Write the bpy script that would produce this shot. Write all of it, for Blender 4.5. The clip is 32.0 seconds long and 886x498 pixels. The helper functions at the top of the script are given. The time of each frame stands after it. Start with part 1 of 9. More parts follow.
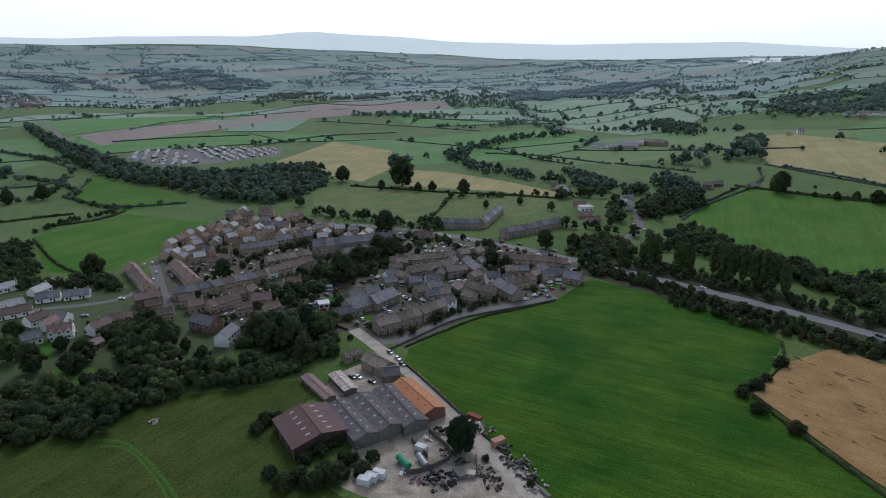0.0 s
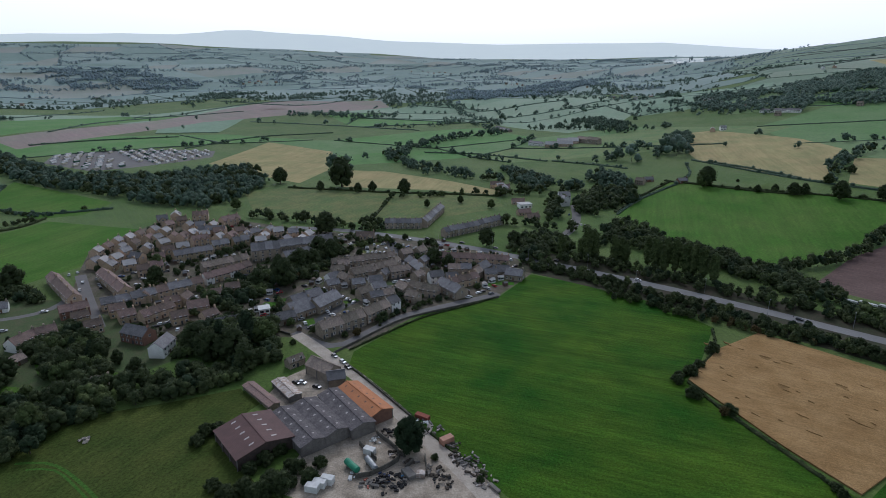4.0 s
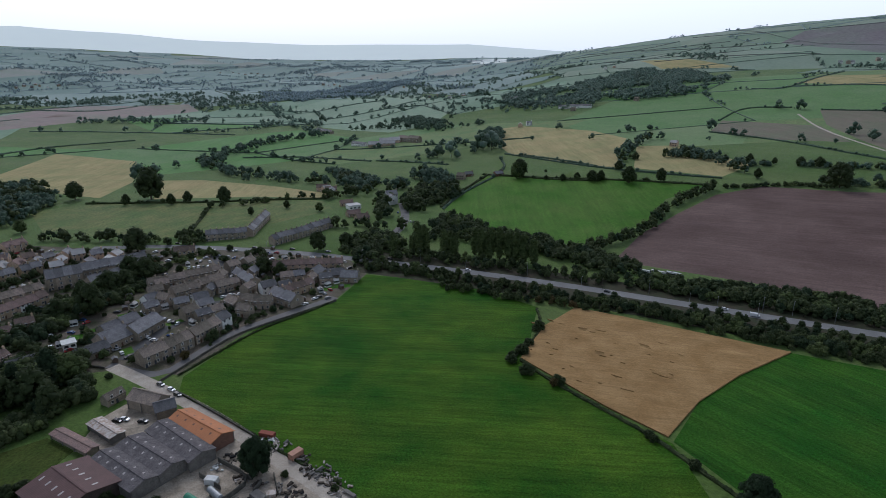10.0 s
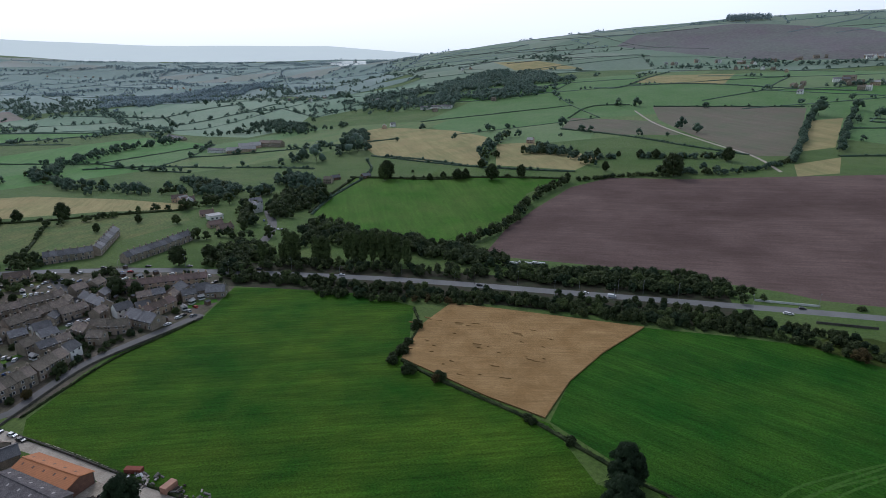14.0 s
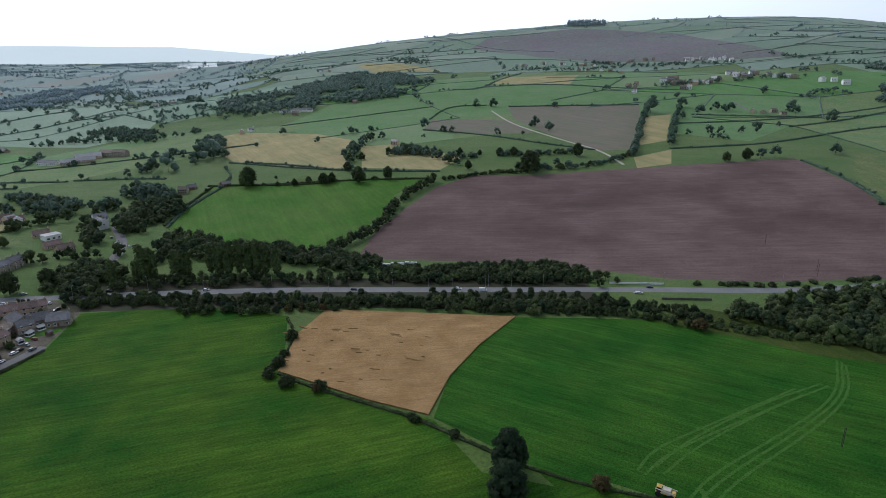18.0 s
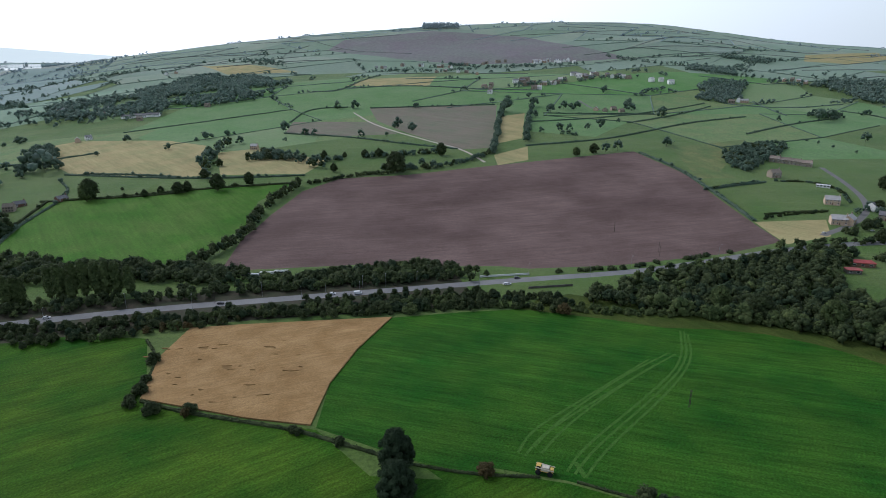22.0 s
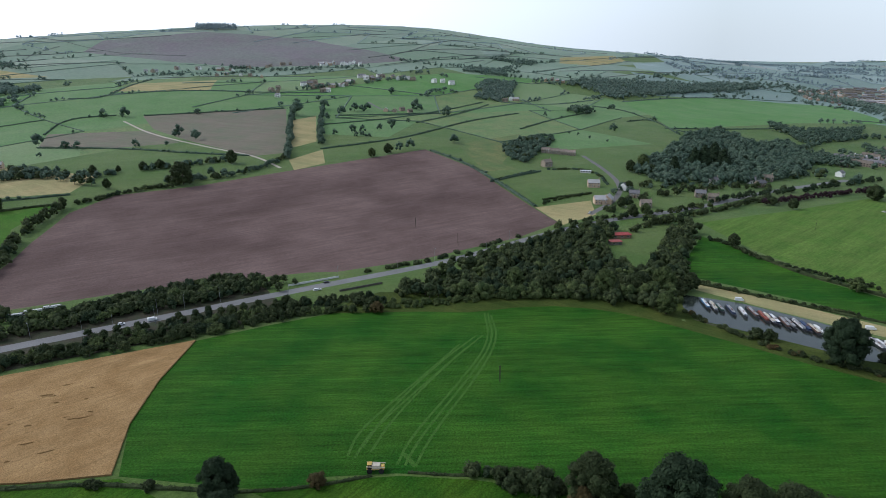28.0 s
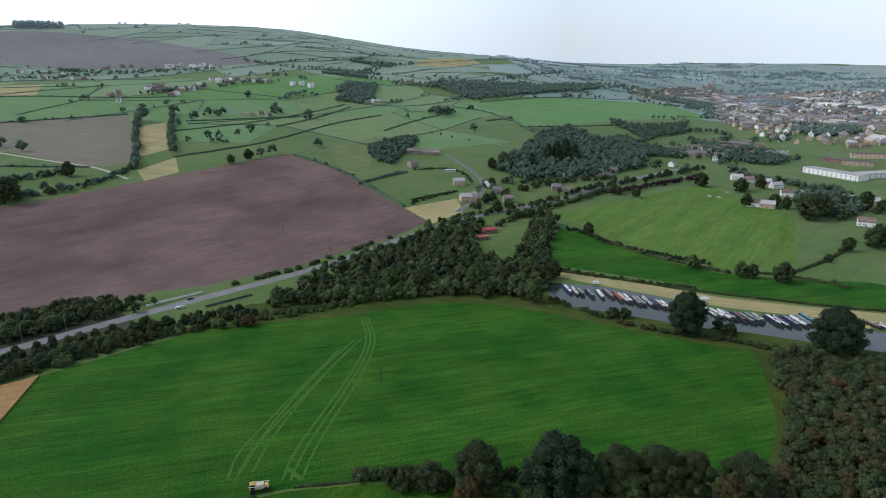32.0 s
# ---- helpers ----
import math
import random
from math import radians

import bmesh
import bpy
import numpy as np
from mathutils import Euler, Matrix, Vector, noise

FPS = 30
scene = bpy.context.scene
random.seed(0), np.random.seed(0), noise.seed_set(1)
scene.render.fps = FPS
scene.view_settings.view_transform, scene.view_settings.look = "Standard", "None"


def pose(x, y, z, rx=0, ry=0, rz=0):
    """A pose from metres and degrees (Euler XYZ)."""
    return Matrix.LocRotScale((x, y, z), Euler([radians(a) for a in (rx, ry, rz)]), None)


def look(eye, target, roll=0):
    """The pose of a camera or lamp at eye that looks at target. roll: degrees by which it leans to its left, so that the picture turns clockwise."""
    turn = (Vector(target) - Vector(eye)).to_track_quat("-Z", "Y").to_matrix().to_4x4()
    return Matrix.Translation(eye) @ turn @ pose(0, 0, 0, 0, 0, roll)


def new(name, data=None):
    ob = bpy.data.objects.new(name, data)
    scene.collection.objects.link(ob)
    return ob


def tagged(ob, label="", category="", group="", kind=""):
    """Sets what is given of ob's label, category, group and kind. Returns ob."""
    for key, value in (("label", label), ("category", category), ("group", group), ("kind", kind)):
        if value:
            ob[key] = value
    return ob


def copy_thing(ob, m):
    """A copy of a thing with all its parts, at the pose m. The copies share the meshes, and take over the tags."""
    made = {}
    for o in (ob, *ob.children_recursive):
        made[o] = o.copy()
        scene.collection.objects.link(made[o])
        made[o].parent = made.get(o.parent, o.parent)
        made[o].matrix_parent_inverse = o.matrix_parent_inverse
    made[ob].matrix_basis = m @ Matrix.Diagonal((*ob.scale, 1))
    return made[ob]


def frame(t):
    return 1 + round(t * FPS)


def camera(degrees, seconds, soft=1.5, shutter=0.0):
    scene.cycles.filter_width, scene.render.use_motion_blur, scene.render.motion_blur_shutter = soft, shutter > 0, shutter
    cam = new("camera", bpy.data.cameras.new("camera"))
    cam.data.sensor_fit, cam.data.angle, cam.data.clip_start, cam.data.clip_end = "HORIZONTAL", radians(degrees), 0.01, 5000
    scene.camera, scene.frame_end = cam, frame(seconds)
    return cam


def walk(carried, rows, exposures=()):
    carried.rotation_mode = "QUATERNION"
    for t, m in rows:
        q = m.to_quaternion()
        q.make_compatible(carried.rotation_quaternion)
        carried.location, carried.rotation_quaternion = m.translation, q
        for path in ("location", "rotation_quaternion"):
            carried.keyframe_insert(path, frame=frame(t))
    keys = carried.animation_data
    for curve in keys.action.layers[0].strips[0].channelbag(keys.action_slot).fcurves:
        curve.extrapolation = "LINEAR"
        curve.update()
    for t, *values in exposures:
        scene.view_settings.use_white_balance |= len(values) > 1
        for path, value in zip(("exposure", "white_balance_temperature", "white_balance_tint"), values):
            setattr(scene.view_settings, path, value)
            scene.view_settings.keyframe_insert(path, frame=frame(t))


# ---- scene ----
cam = camera(72.93, 32.0, soft=0.55)
# seconds, place, pitch, roll to the right, bearing: a drone that hovers and turns
ROWS = [
    (0, 0.00, -0.00, 143.00, -17.517, -0.334, -0.000),
    (1, -0.14, 0.12, 143.00, -17.533, -0.320, -1.487),
    (2, -0.29, 0.24, 142.99, -17.564, -0.294, -3.009),
    (3, -0.43, 0.35, 142.99, -17.575, -0.221, -4.522),
    (6, -0.87, 0.71, 142.97, -17.628, -0.141, -9.711),
    (7, -1.01, 0.83, 142.97, -17.623, -0.129, -12.993),
    (8, -1.15, 0.96, 142.97, -17.616, -0.080, -16.199),
    (9, -1.30, 1.08, 142.97, -17.597, -0.106, -19.424),
    (10, -1.44, 1.21, 142.97, -17.569, -0.079, -22.618),
    (11, -1.59, 1.33, 142.97, -17.532, -0.091, -25.803),
    (12, -1.73, 1.46, 142.97, -17.499, -0.063, -28.997),
    (13, -1.88, 1.59, 142.97, -17.474, -0.093, -32.211),
    (14, -2.02, 1.72, 142.97, -17.424, -0.094, -35.388),
    (17, -2.48, 2.13, 142.99, -17.299, -0.102, -45.035),
    (18, -2.64, 2.28, 142.99, -17.244, -0.068, -48.258),
    (19, -2.80, 2.43, 142.99, -17.202, -0.030, -51.457),
    (20, -2.96, 2.58, 143.00, -17.178, -0.031, -54.660),
    (21, -3.12, 2.73, 143.00, -17.131, -0.048, -57.872),
    (22, -3.28, 2.89, 143.01, -17.114, 0.005, -61.132),
    (23, -3.44, 3.05, 143.01, -17.086, -0.079, -64.331),
    (24, -3.61, 3.21, 143.01, -17.061, -0.150, -67.480),
    (25, -3.78, 3.37, 143.02, -17.023, -0.159, -70.749),
    (28, -4.28, 3.86, 143.03, -16.938, -0.234, -80.445),
    (29, -4.45, 4.03, 143.04, -16.894, -0.225, -83.675),
    (30, -4.63, 4.19, 143.04, -16.871, -0.273, -86.896),
    (31, -4.80, 4.36, 143.05, -16.854, -0.322, -90.078),
    (32, -4.97, 4.53, 143.06, -16.820, -0.336, -93.217),
]
walk(cam, [(t, pose(x, y, z, 0, 0, yaw) @ pose(0, 0, 0, 90 + pitch) @ pose(0, 0, 0, 0, 0, roll)) for t, x, y, z, pitch, roll, yaw in ROWS],
     exposures=[(0, -0.19, 5330, 13), (9, -0.31, 5330, 13), (14, -0.24, 5340, 13), (20, 0.05, 5360, 12.5), (26, 0.20, 5400, 12), (32, 0.29, 5440, 12)])


# ---- light: a bright, hazy, overcast sky, the sun veiled ahead of the first view ----
SUN_AZ, SUN_EL = 5.0, 42.0
world = bpy.data.worlds.new("sky")
scene.world = world
world.use_nodes = True
wn, wl = world.node_tree.nodes, world.node_tree.links
wn.clear()
w_out, w_bg = wn.new("ShaderNodeOutputWorld"), wn.new("ShaderNodeBackground")
w_sky = wn.new("ShaderNodeTexSky")
w_sky.sky_type, w_sky.sun_disc = "NISHITA", False
w_sky.sun_elevation, w_sky.sun_rotation = radians(SUN_EL), radians(SUN_AZ)
w_sky.air_density, w_sky.dust_density, w_sky.ozone_density = 1.2, 6.0, 1.0
w_geo = wn.new("ShaderNodeTexCoord")
w_dot = wn.new("ShaderNodeVectorMath")
w_dot.operation = "DOT_PRODUCT"
w_dot.inputs[1].default_value = (math.sin(radians(SUN_AZ)), math.cos(radians(SUN_AZ)), 0.0)
w_ramp = wn.new("ShaderNodeValToRGB")
w_ramp.color_ramp.elements[0].position, w_ramp.color_ramp.elements[0].color = 0.0, (0.80, 0.81, 0.77, 1)
w_ramp.color_ramp.elements[-1].position, w_ramp.color_ramp.elements[-1].color = 0.80, (1.0, 1.0, 0.99, 1)
w_side = w_ramp.color_ramp.elements.new(0.42)
w_side.color = (0.53, 0.545, 0.505, 1)
w_map = wn.new("ShaderNodeMapRange")
w_map.inputs["From Min"].default_value, w_map.inputs["From Max"].default_value = -1.0, 1.0
w_cloud = wn.new("ShaderNodeBackground")
w_cloud.inputs["Strength"].default_value = 1.0
w_bg.inputs["Strength"].default_value = 0.05
w_add = wn.new("ShaderNodeAddShader")
wl.new(w_sky.outputs["Color"], w_bg.inputs["Color"])
wl.new(w_geo.outputs["Generated"], w_dot.inputs[0])
wl.new(w_dot.outputs["Value"], w_map.inputs["Value"])
wl.new(w_map.outputs["Result"], w_ramp.inputs["Fac"])
wl.new(w_ramp.outputs["Color"], w_cloud.inputs["Color"])
w_sep = wn.new("ShaderNodeSeparateXYZ")
w_high = wn.new("ShaderNodeMapRange")
w_high.interpolation_type = "SMOOTHSTEP"
for k, v in zip(("From Min", "From Max", "To Min", "To Max"), (0.08, 0.60, 1.05, 0.30)):
    w_high.inputs[k].default_value = v
wl.new(w_geo.outputs["Generated"], w_sep.inputs[0])
wl.new(w_sep.outputs["Z"], w_high.inputs["Value"])
wl.new(w_high.outputs["Result"], w_cloud.inputs["Strength"])
wl.new(w_bg.outputs["Background"], w_add.inputs[0])
wl.new(w_cloud.outputs["Background"], w_add.inputs[1])
wl.new(w_add.outputs["Shader"], w_out.inputs["Surface"])
sun = new("sun", bpy.data.lights.new("sun", "SUN"))
sun.data.energy, sun.data.angle, sun.data.color = 1.0, radians(14), (1.0, 0.96, 0.88)
sun.matrix_world = look((400 * math.sin(radians(SUN_AZ)), 400 * math.cos(radians(SUN_AZ)), 400 * math.tan(radians(SUN_EL))), (0, 0, 0))


# ---- materials ----
def mat(name, c1, c2=None, scale=1.0, rough=0.8, metal=0.0, spec=0.3, bump=0.0, bump_scale=None, fine=None, stripe=None, sheen=0.0, vary=0.0, island=0.0, detail=4.0, glow=0.0, tint=(0.85, 0.92, 1.0)):
    """A surface of two colours mixed by noise at one scale (in metres), with a second, finer grain, optional rows, bump and piece-to-piece variation."""
    m = bpy.data.materials.new(name)
    m.use_nodes = True
    n, l = m.node_tree.nodes, m.node_tree.links
    b = n["Principled BSDF"]
    b.inputs["Roughness"].default_value, b.inputs["Metallic"].default_value = rough, metal
    b.inputs["Specular IOR Level"].default_value = spec
    if sheen:
        b.inputs["Sheen Weight"].default_value, b.inputs["Sheen Roughness"].default_value = sheen, 0.4
        b.inputs["Sheen Tint"].default_value = (*tint, 1)
    c2 = c2 or tuple(v * 0.7 for v in c1)
    co = n.new("ShaderNodeTexCoord")

    def noise_at(size, det=4.0, rgh=0.6):
        t = n.new("ShaderNodeTexNoise")
        t.inputs["Scale"].default_value, t.inputs["Detail"].default_value, t.inputs["Roughness"].default_value = 1.0 / size, det, rgh
        l.new(co.outputs["Object"], t.inputs["Vector"])
        return t

    def mix(fac, a, bb, mode="MIX"):
        x = n.new("ShaderNodeMix")
        x.data_type, x.blend_type = "RGBA", mode
        for sock, v in ((x.inputs["Factor"], fac), (x.inputs["A"], a), (x.inputs["B"], bb)):
            if isinstance(v, (int, float)):
                sock.default_value = v
            elif isinstance(v, tuple):
                sock.default_value = (*v, 1)
            else:
                l.new(v, sock)
        return x.outputs["Result"]

    def remap(v, lo, hi, a, z):
        x = n.new("ShaderNodeMapRange")
        for k, q in zip(("From Min", "From Max", "To Min", "To Max"), (lo, hi, a, z)):
            x.inputs[k].default_value = q
        l.new(v, x.inputs["Value"])
        return x.outputs["Result"]

    col = mix(remap(noise_at(scale, detail).outputs["Fac"], 0.35, 0.65, 0, 1), c1, c2)
    if fine:
        size, amount = fine
        g = remap(noise_at(size, 3.0, 0.7).outputs["Fac"], 0.3, 0.7, 1 - amount, 1 + amount)
        hsv = n.new("ShaderNodeHueSaturation")
        l.new(col, hsv.inputs["Color"])
        l.new(g, hsv.inputs["Value"])
        col = hsv.outputs["Color"]
    if stripe:
        angle, period, amount = stripe
        turn = n.new("ShaderNodeVectorRotate")
        turn.rotation_type = "Z_AXIS"
        turn.inputs["Angle"].default_value = radians(angle)
        l.new(co.outputs["Object"], turn.inputs["Vector"])
        # courses of a roof, or, on fields, broken streaks along the rows at two widths
        for wide, share in ((1.0, 1.0), (5.0, 0.7)) if period > 1 else ((1.0, 1.0),):
            if period > 1:
                mp, w = n.new("ShaderNodeMapping"), n.new("ShaderNodeTexNoise")
                mp.inputs["Scale"].default_value = (1 / (period * wide), 1 / (period * wide * 14), 0)
                w.inputs["Scale"].default_value, w.inputs["Detail"].default_value, w.inputs["Roughness"].default_value = 1.0, 3.0, 0.65
                l.new(turn.outputs["Vector"], mp.inputs["Vector"])
                l.new(mp.outputs["Vector"], w.inputs["Vector"])
                lo, hi = 0.32, 0.68
            else:
                w = n.new("ShaderNodeTexWave")
                w.bands_direction = "X"
                w.inputs["Scale"].default_value, w.inputs["Distortion"].default_value = 0.314 / period, 3.0
                l.new(turn.outputs["Vector"], w.inputs["Vector"])
                lo, hi = 0.0, 1.0
            hsv = n.new("ShaderNodeHueSaturation")
            l.new(col, hsv.inputs["Color"])
            l.new(remap(w.outputs["Fac"], lo, hi, 1 - amount * share, 1 + amount * share), hsv.inputs["Value"])
            col = hsv.outputs["Color"]
    if vary or island:
        src = n.new("ShaderNodeObjectInfo" if vary else "ShaderNodeNewGeometry")
        hsv = n.new("ShaderNodeHueSaturation")
        l.new(col, hsv.inputs["Color"])
        k = vary or island
        l.new(remap(src.outputs["Random" if vary else "Random Per Island"], 0, 1, 1 - k, 1 + k), hsv.inputs["Value"])
        l.new(remap(src.outputs["Random" if vary else "Random Per Island"], 0, 1, 0.5 + k * 0.05, 0.5 - k * 0.05), hsv.inputs["Hue"])
        col = hsv.outputs["Color"]
    l.new(col, b.inputs["Base Color"])
    if glow:
        # thin leaves let part of the light through
        tr, mx = n.new("ShaderNodeBsdfTranslucent"), n.new("ShaderNodeMixShader")
        l.new(col, tr.inputs["Color"])
        mx.inputs["Fac"].default_value = glow
        l.new(b.outputs["BSDF"], mx.inputs[1])
        l.new(tr.outputs["BSDF"], mx.inputs[2])
        l.new(mx.outputs["Shader"], n["Material Output"].inputs["Surface"])
    if bump:
        bp = n.new("ShaderNodeBump")
        bp.inputs["Strength"].default_value, bp.inputs["Distance"].default_value = bump, bump_scale or scale * 0.2
        l.new(noise_at(bump_scale or scale * 0.3, 5.0, 0.7).outputs["Fac"], bp.inputs["Height"])
        l.new(bp.outputs["Normal"], b.inputs["Normal"])
    return m


GRASS = mat("meadow_grass", (0.072, 0.128, 0.022), (0.108, 0.150, 0.038), 60, 0.9, spec=0.1, fine=(1.6, 0.3), stripe=(-30, 3.0, 0.10), sheen=0.08, bump=0.4, bump_scale=0.6, detail=8.0)
LUSH = mat("lush_grass", (0.021, 0.080, 0.005), (0.066, 0.124, 0.009), 38, 0.9, spec=0.08, fine=(0.9, 0.42), stripe=(-62, 1.9, 0.24), bump=0.8, bump_scale=0.5, detail=10.0)
LUSH2 = mat("lush_grass_east", (0.018, 0.080, 0.006), (0.046, 0.116, 0.010), 38, 0.9, spec=0.08, fine=(0.9, 0.42), stripe=(-12, 1.9, 0.26), bump=0.8, bump_scale=0.5, detail=10.0)
BRIGHT = mat("bright_pasture", (0.048, 0.134, 0.010), (0.086, 0.156, 0.024), 50, 0.9, spec=0.1, fine=(1.5, 0.28), stripe=(25, 3.0, 0.12), detail=8.0)
OLIVE = mat("rough_pasture", (0.150, 0.160, 0.045), (0.085, 0.135, 0.030), 26, 0.9, spec=0.1, fine=(2, 0.4), stripe=(40, 2.4, 0.12), sheen=0.08, detail=9.0)
STRAW = mat("hay_stubble", (0.365, 0.300, 0.145), (0.268, 0.258, 0.116), 40, 0.95, spec=0.1, fine=(1.2, 0.22), stripe=(20, 3, 0.12), detail=8.0)
WHEAT = mat("ripe_wheat", (0.270, 0.165, 0.066), (0.352, 0.226, 0.098), 14, 0.95, spec=0.1, fine=(0.5, 0.34), stripe=(-52, 1.4, 0.12), bump=0.6, bump_scale=0.4, detail=8.0)
PLOUGH = mat("ploughed_soil", (0.102, 0.068, 0.060), (0.170, 0.118, 0.104), 80, 0.95, spec=0.1, fine=(1.4, 0.18), stripe=(-42, 2.6, 0.13), bump=0.5, bump_scale=0.6, detail=8.0)
STUBBLE = mat("grey_stubble", (0.180, 0.146, 0.106), (0.146, 0.150, 0.090), 45, 0.95, spec=0.1, fine=(1.5, 0.18), stripe=(10, 3, 0.12), sheen=0.06, detail=8.0)
MAUVE = mat("bare_fallow", (0.250, 0.172, 0.150), (0.200, 0.180, 0.124), 120, 0.95, spec=0.1, fine=(3, 0.15), stripe=(-35, 5.0, 0.10), sheen=0.15, detail=8.0)
HEATHER = mat("moor_heather", (0.150, 0.122, 0.128), (0.150, 0.158, 0.130), 150, 0.95, spec=0.1, fine=(10, 0.25), sheen=0.1, detail=9.0)
MEADOW = mat("sunlit_meadow_grass", (0.106, 0.168, 0.032), (0.078, 0.152, 0.022), 20, 0.9, spec=0.1, fine=(1.6, 0.3), stripe=(-50, 3.0, 0.16), detail=9.0)
HILLGRASS = mat("hill_grass", (0.094, 0.188, 0.046), (0.132, 0.210, 0.072), 60, 0.9, spec=0.1, fine=(3, 0.25), sheen=0.08, detail=9.0)
HILLPALE = mat("hill_pale_grass", (0.136, 0.216, 0.074), (0.168, 0.226, 0.094), 70, 0.9, spec=0.1, fine=(3, 0.22), sheen=0.08, detail=9.0)
HILLBRIGHT = mat("hill_mown_grass", (0.084, 0.200, 0.038), (0.116, 0.212, 0.060), 60, 0.9, spec=0.1, fine=(3, 0.2), stripe=(30, 4.0, 0.10), sheen=0.06, detail=8.0)
HILLROUGH = mat("hill_rough_grass", (0.160, 0.200, 0.070), (0.112, 0.186, 0.056), 34, 0.9, spec=0.1, fine=(3, 0.3), sheen=0.06, detail=9.0)
# distance haze is put into these field colours: paler, bluer base and sheen
MIDGRASS = mat("hazed_vale_grass", (0.132, 0.222, 0.116), (0.172, 0.248, 0.146), 90, 0.9, spec=0.15, fine=(6, 0.2), sheen=0.14, detail=8.0)
MIDPALE = mat("hazed_vale_pale_grass", (0.172, 0.256, 0.146), (0.206, 0.270, 0.166), 90, 0.9, spec=0.15, fine=(6, 0.18), sheen=0.14, detail=8.0)
UPGRASS = mat("hazed_upland_green_grass", (0.112, 0.184, 0.090), (0.150, 0.206, 0.116), 100, 0.9, spec=0.15, fine=(7, 0.2), sheen=0.18, detail=8.0)
UPPALE = mat("hazed_upland_pale_grass", (0.154, 0.214, 0.122), (0.188, 0.222, 0.138), 100, 0.9, spec=0.15, fine=(7, 0.2), sheen=0.18, detail=8.0)
# sheen tint that stands in for haze on the farthest fields
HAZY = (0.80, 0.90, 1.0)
FAR_GRASS = mat("hazed_valley_grass", (0.104, 0.170, 0.122), (0.138, 0.196, 0.146), 110, 0.9, spec=0.2, fine=(9, 0.18), sheen=0.22, tint=HAZY, detail=8.0)
FAR_PALE = mat("hazed_valley_pale_grass", (0.150, 0.216, 0.166), (0.178, 0.232, 0.186), 120, 0.9, spec=0.2, fine=(9, 0.15), sheen=0.22, tint=HAZY, detail=8.0)
FAR_STRAW = mat("hazed_valley_hay", (0.209, 0.209, 0.164), (0.173, 0.201, 0.137), 120, 0.9, spec=0.2, fine=(9, 0.12), sheen=0.2, tint=HAZY)
FAR_MOOR = mat("hazed_upland_grass", (0.150, 0.196, 0.116), (0.118, 0.178, 0.096), 140, 0.95, spec=0.2, fine=(9, 0.22), sheen=0.18, tint=HAZY, detail=8.0)
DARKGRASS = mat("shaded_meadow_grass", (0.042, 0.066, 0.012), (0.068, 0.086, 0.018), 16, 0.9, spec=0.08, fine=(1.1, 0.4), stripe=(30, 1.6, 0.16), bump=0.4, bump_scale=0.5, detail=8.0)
LODGED = mat("flattened_wheat", (0.19, 0.118, 0.048), (0.23, 0.145, 0.06), 3, 0.95, spec=0.1, fine=(0.6, 0.3))
ROADTAR = mat("worn_road_tarmac", (0.210, 0.207, 0.205), (0.165, 0.163, 0.162), 14, 0.85, fine=(0.8, 0.12))
# the pale haze over the far hills is added as emission
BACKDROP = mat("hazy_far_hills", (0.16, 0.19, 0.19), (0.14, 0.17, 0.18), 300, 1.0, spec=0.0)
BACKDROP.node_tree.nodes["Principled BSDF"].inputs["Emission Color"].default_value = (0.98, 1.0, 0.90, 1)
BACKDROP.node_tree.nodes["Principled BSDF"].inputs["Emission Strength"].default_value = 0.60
TARMAC = mat("tarmac", (0.060, 0.060, 0.062), (0.085, 0.084, 0.084), 8, 0.85, fine=(0.4, 0.12))
TRACK = mat("dusty_track", (0.480, 0.425, 0.355), (0.350, 0.305, 0.250), 5, 0.95, fine=(0.6, 0.25), detail=8.0)
YARD = mat("yard_dirt", (0.450, 0.385, 0.305), (0.215, 0.180, 0.136), 6, 0.95, fine=(0.7, 0.3), detail=9.0)
PAVED = mat("village_paving", (0.135, 0.108, 0.086), (0.060, 0.064, 0.028), 9, 0.9, fine=(0.9, 0.4), detail=9.0)
GARDEN = mat("garden_lawn", (0.05, 0.085, 0.022), (0.075, 0.085, 0.035), 9, 0.9, fine=(0.8, 0.3))
WORN = mat("worn_grass_track", (0.062, 0.134, 0.022), (0.046, 0.116, 0.015), 4, 0.9, spec=0.08, fine=(0.9, 0.4))
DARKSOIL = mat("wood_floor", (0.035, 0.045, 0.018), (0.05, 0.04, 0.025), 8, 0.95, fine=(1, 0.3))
WATER = mat("canal_water", (0.035, 0.042, 0.036), (0.03, 0.04, 0.03), 20, 0.08, spec=0.6, bump=0.05, bump_scale=0.6)
PINKTAR = mat("worn_asphalt", (0.17, 0.16, 0.155), (0.14, 0.135, 0.13), 10, 0.9, fine=(0.8, 0.1))

# ---- terrain ----
def _table(knots, values, lo=-180, hi=180):
    grid = np.arange(lo, hi + 1.0)
    v = np.interp(grid, knots, values)
    for _ in range(3):
        v = np.convolve(np.pad(v, 2, mode="edge"), np.ones(5) / 5, mode="valid")
    return grid, v


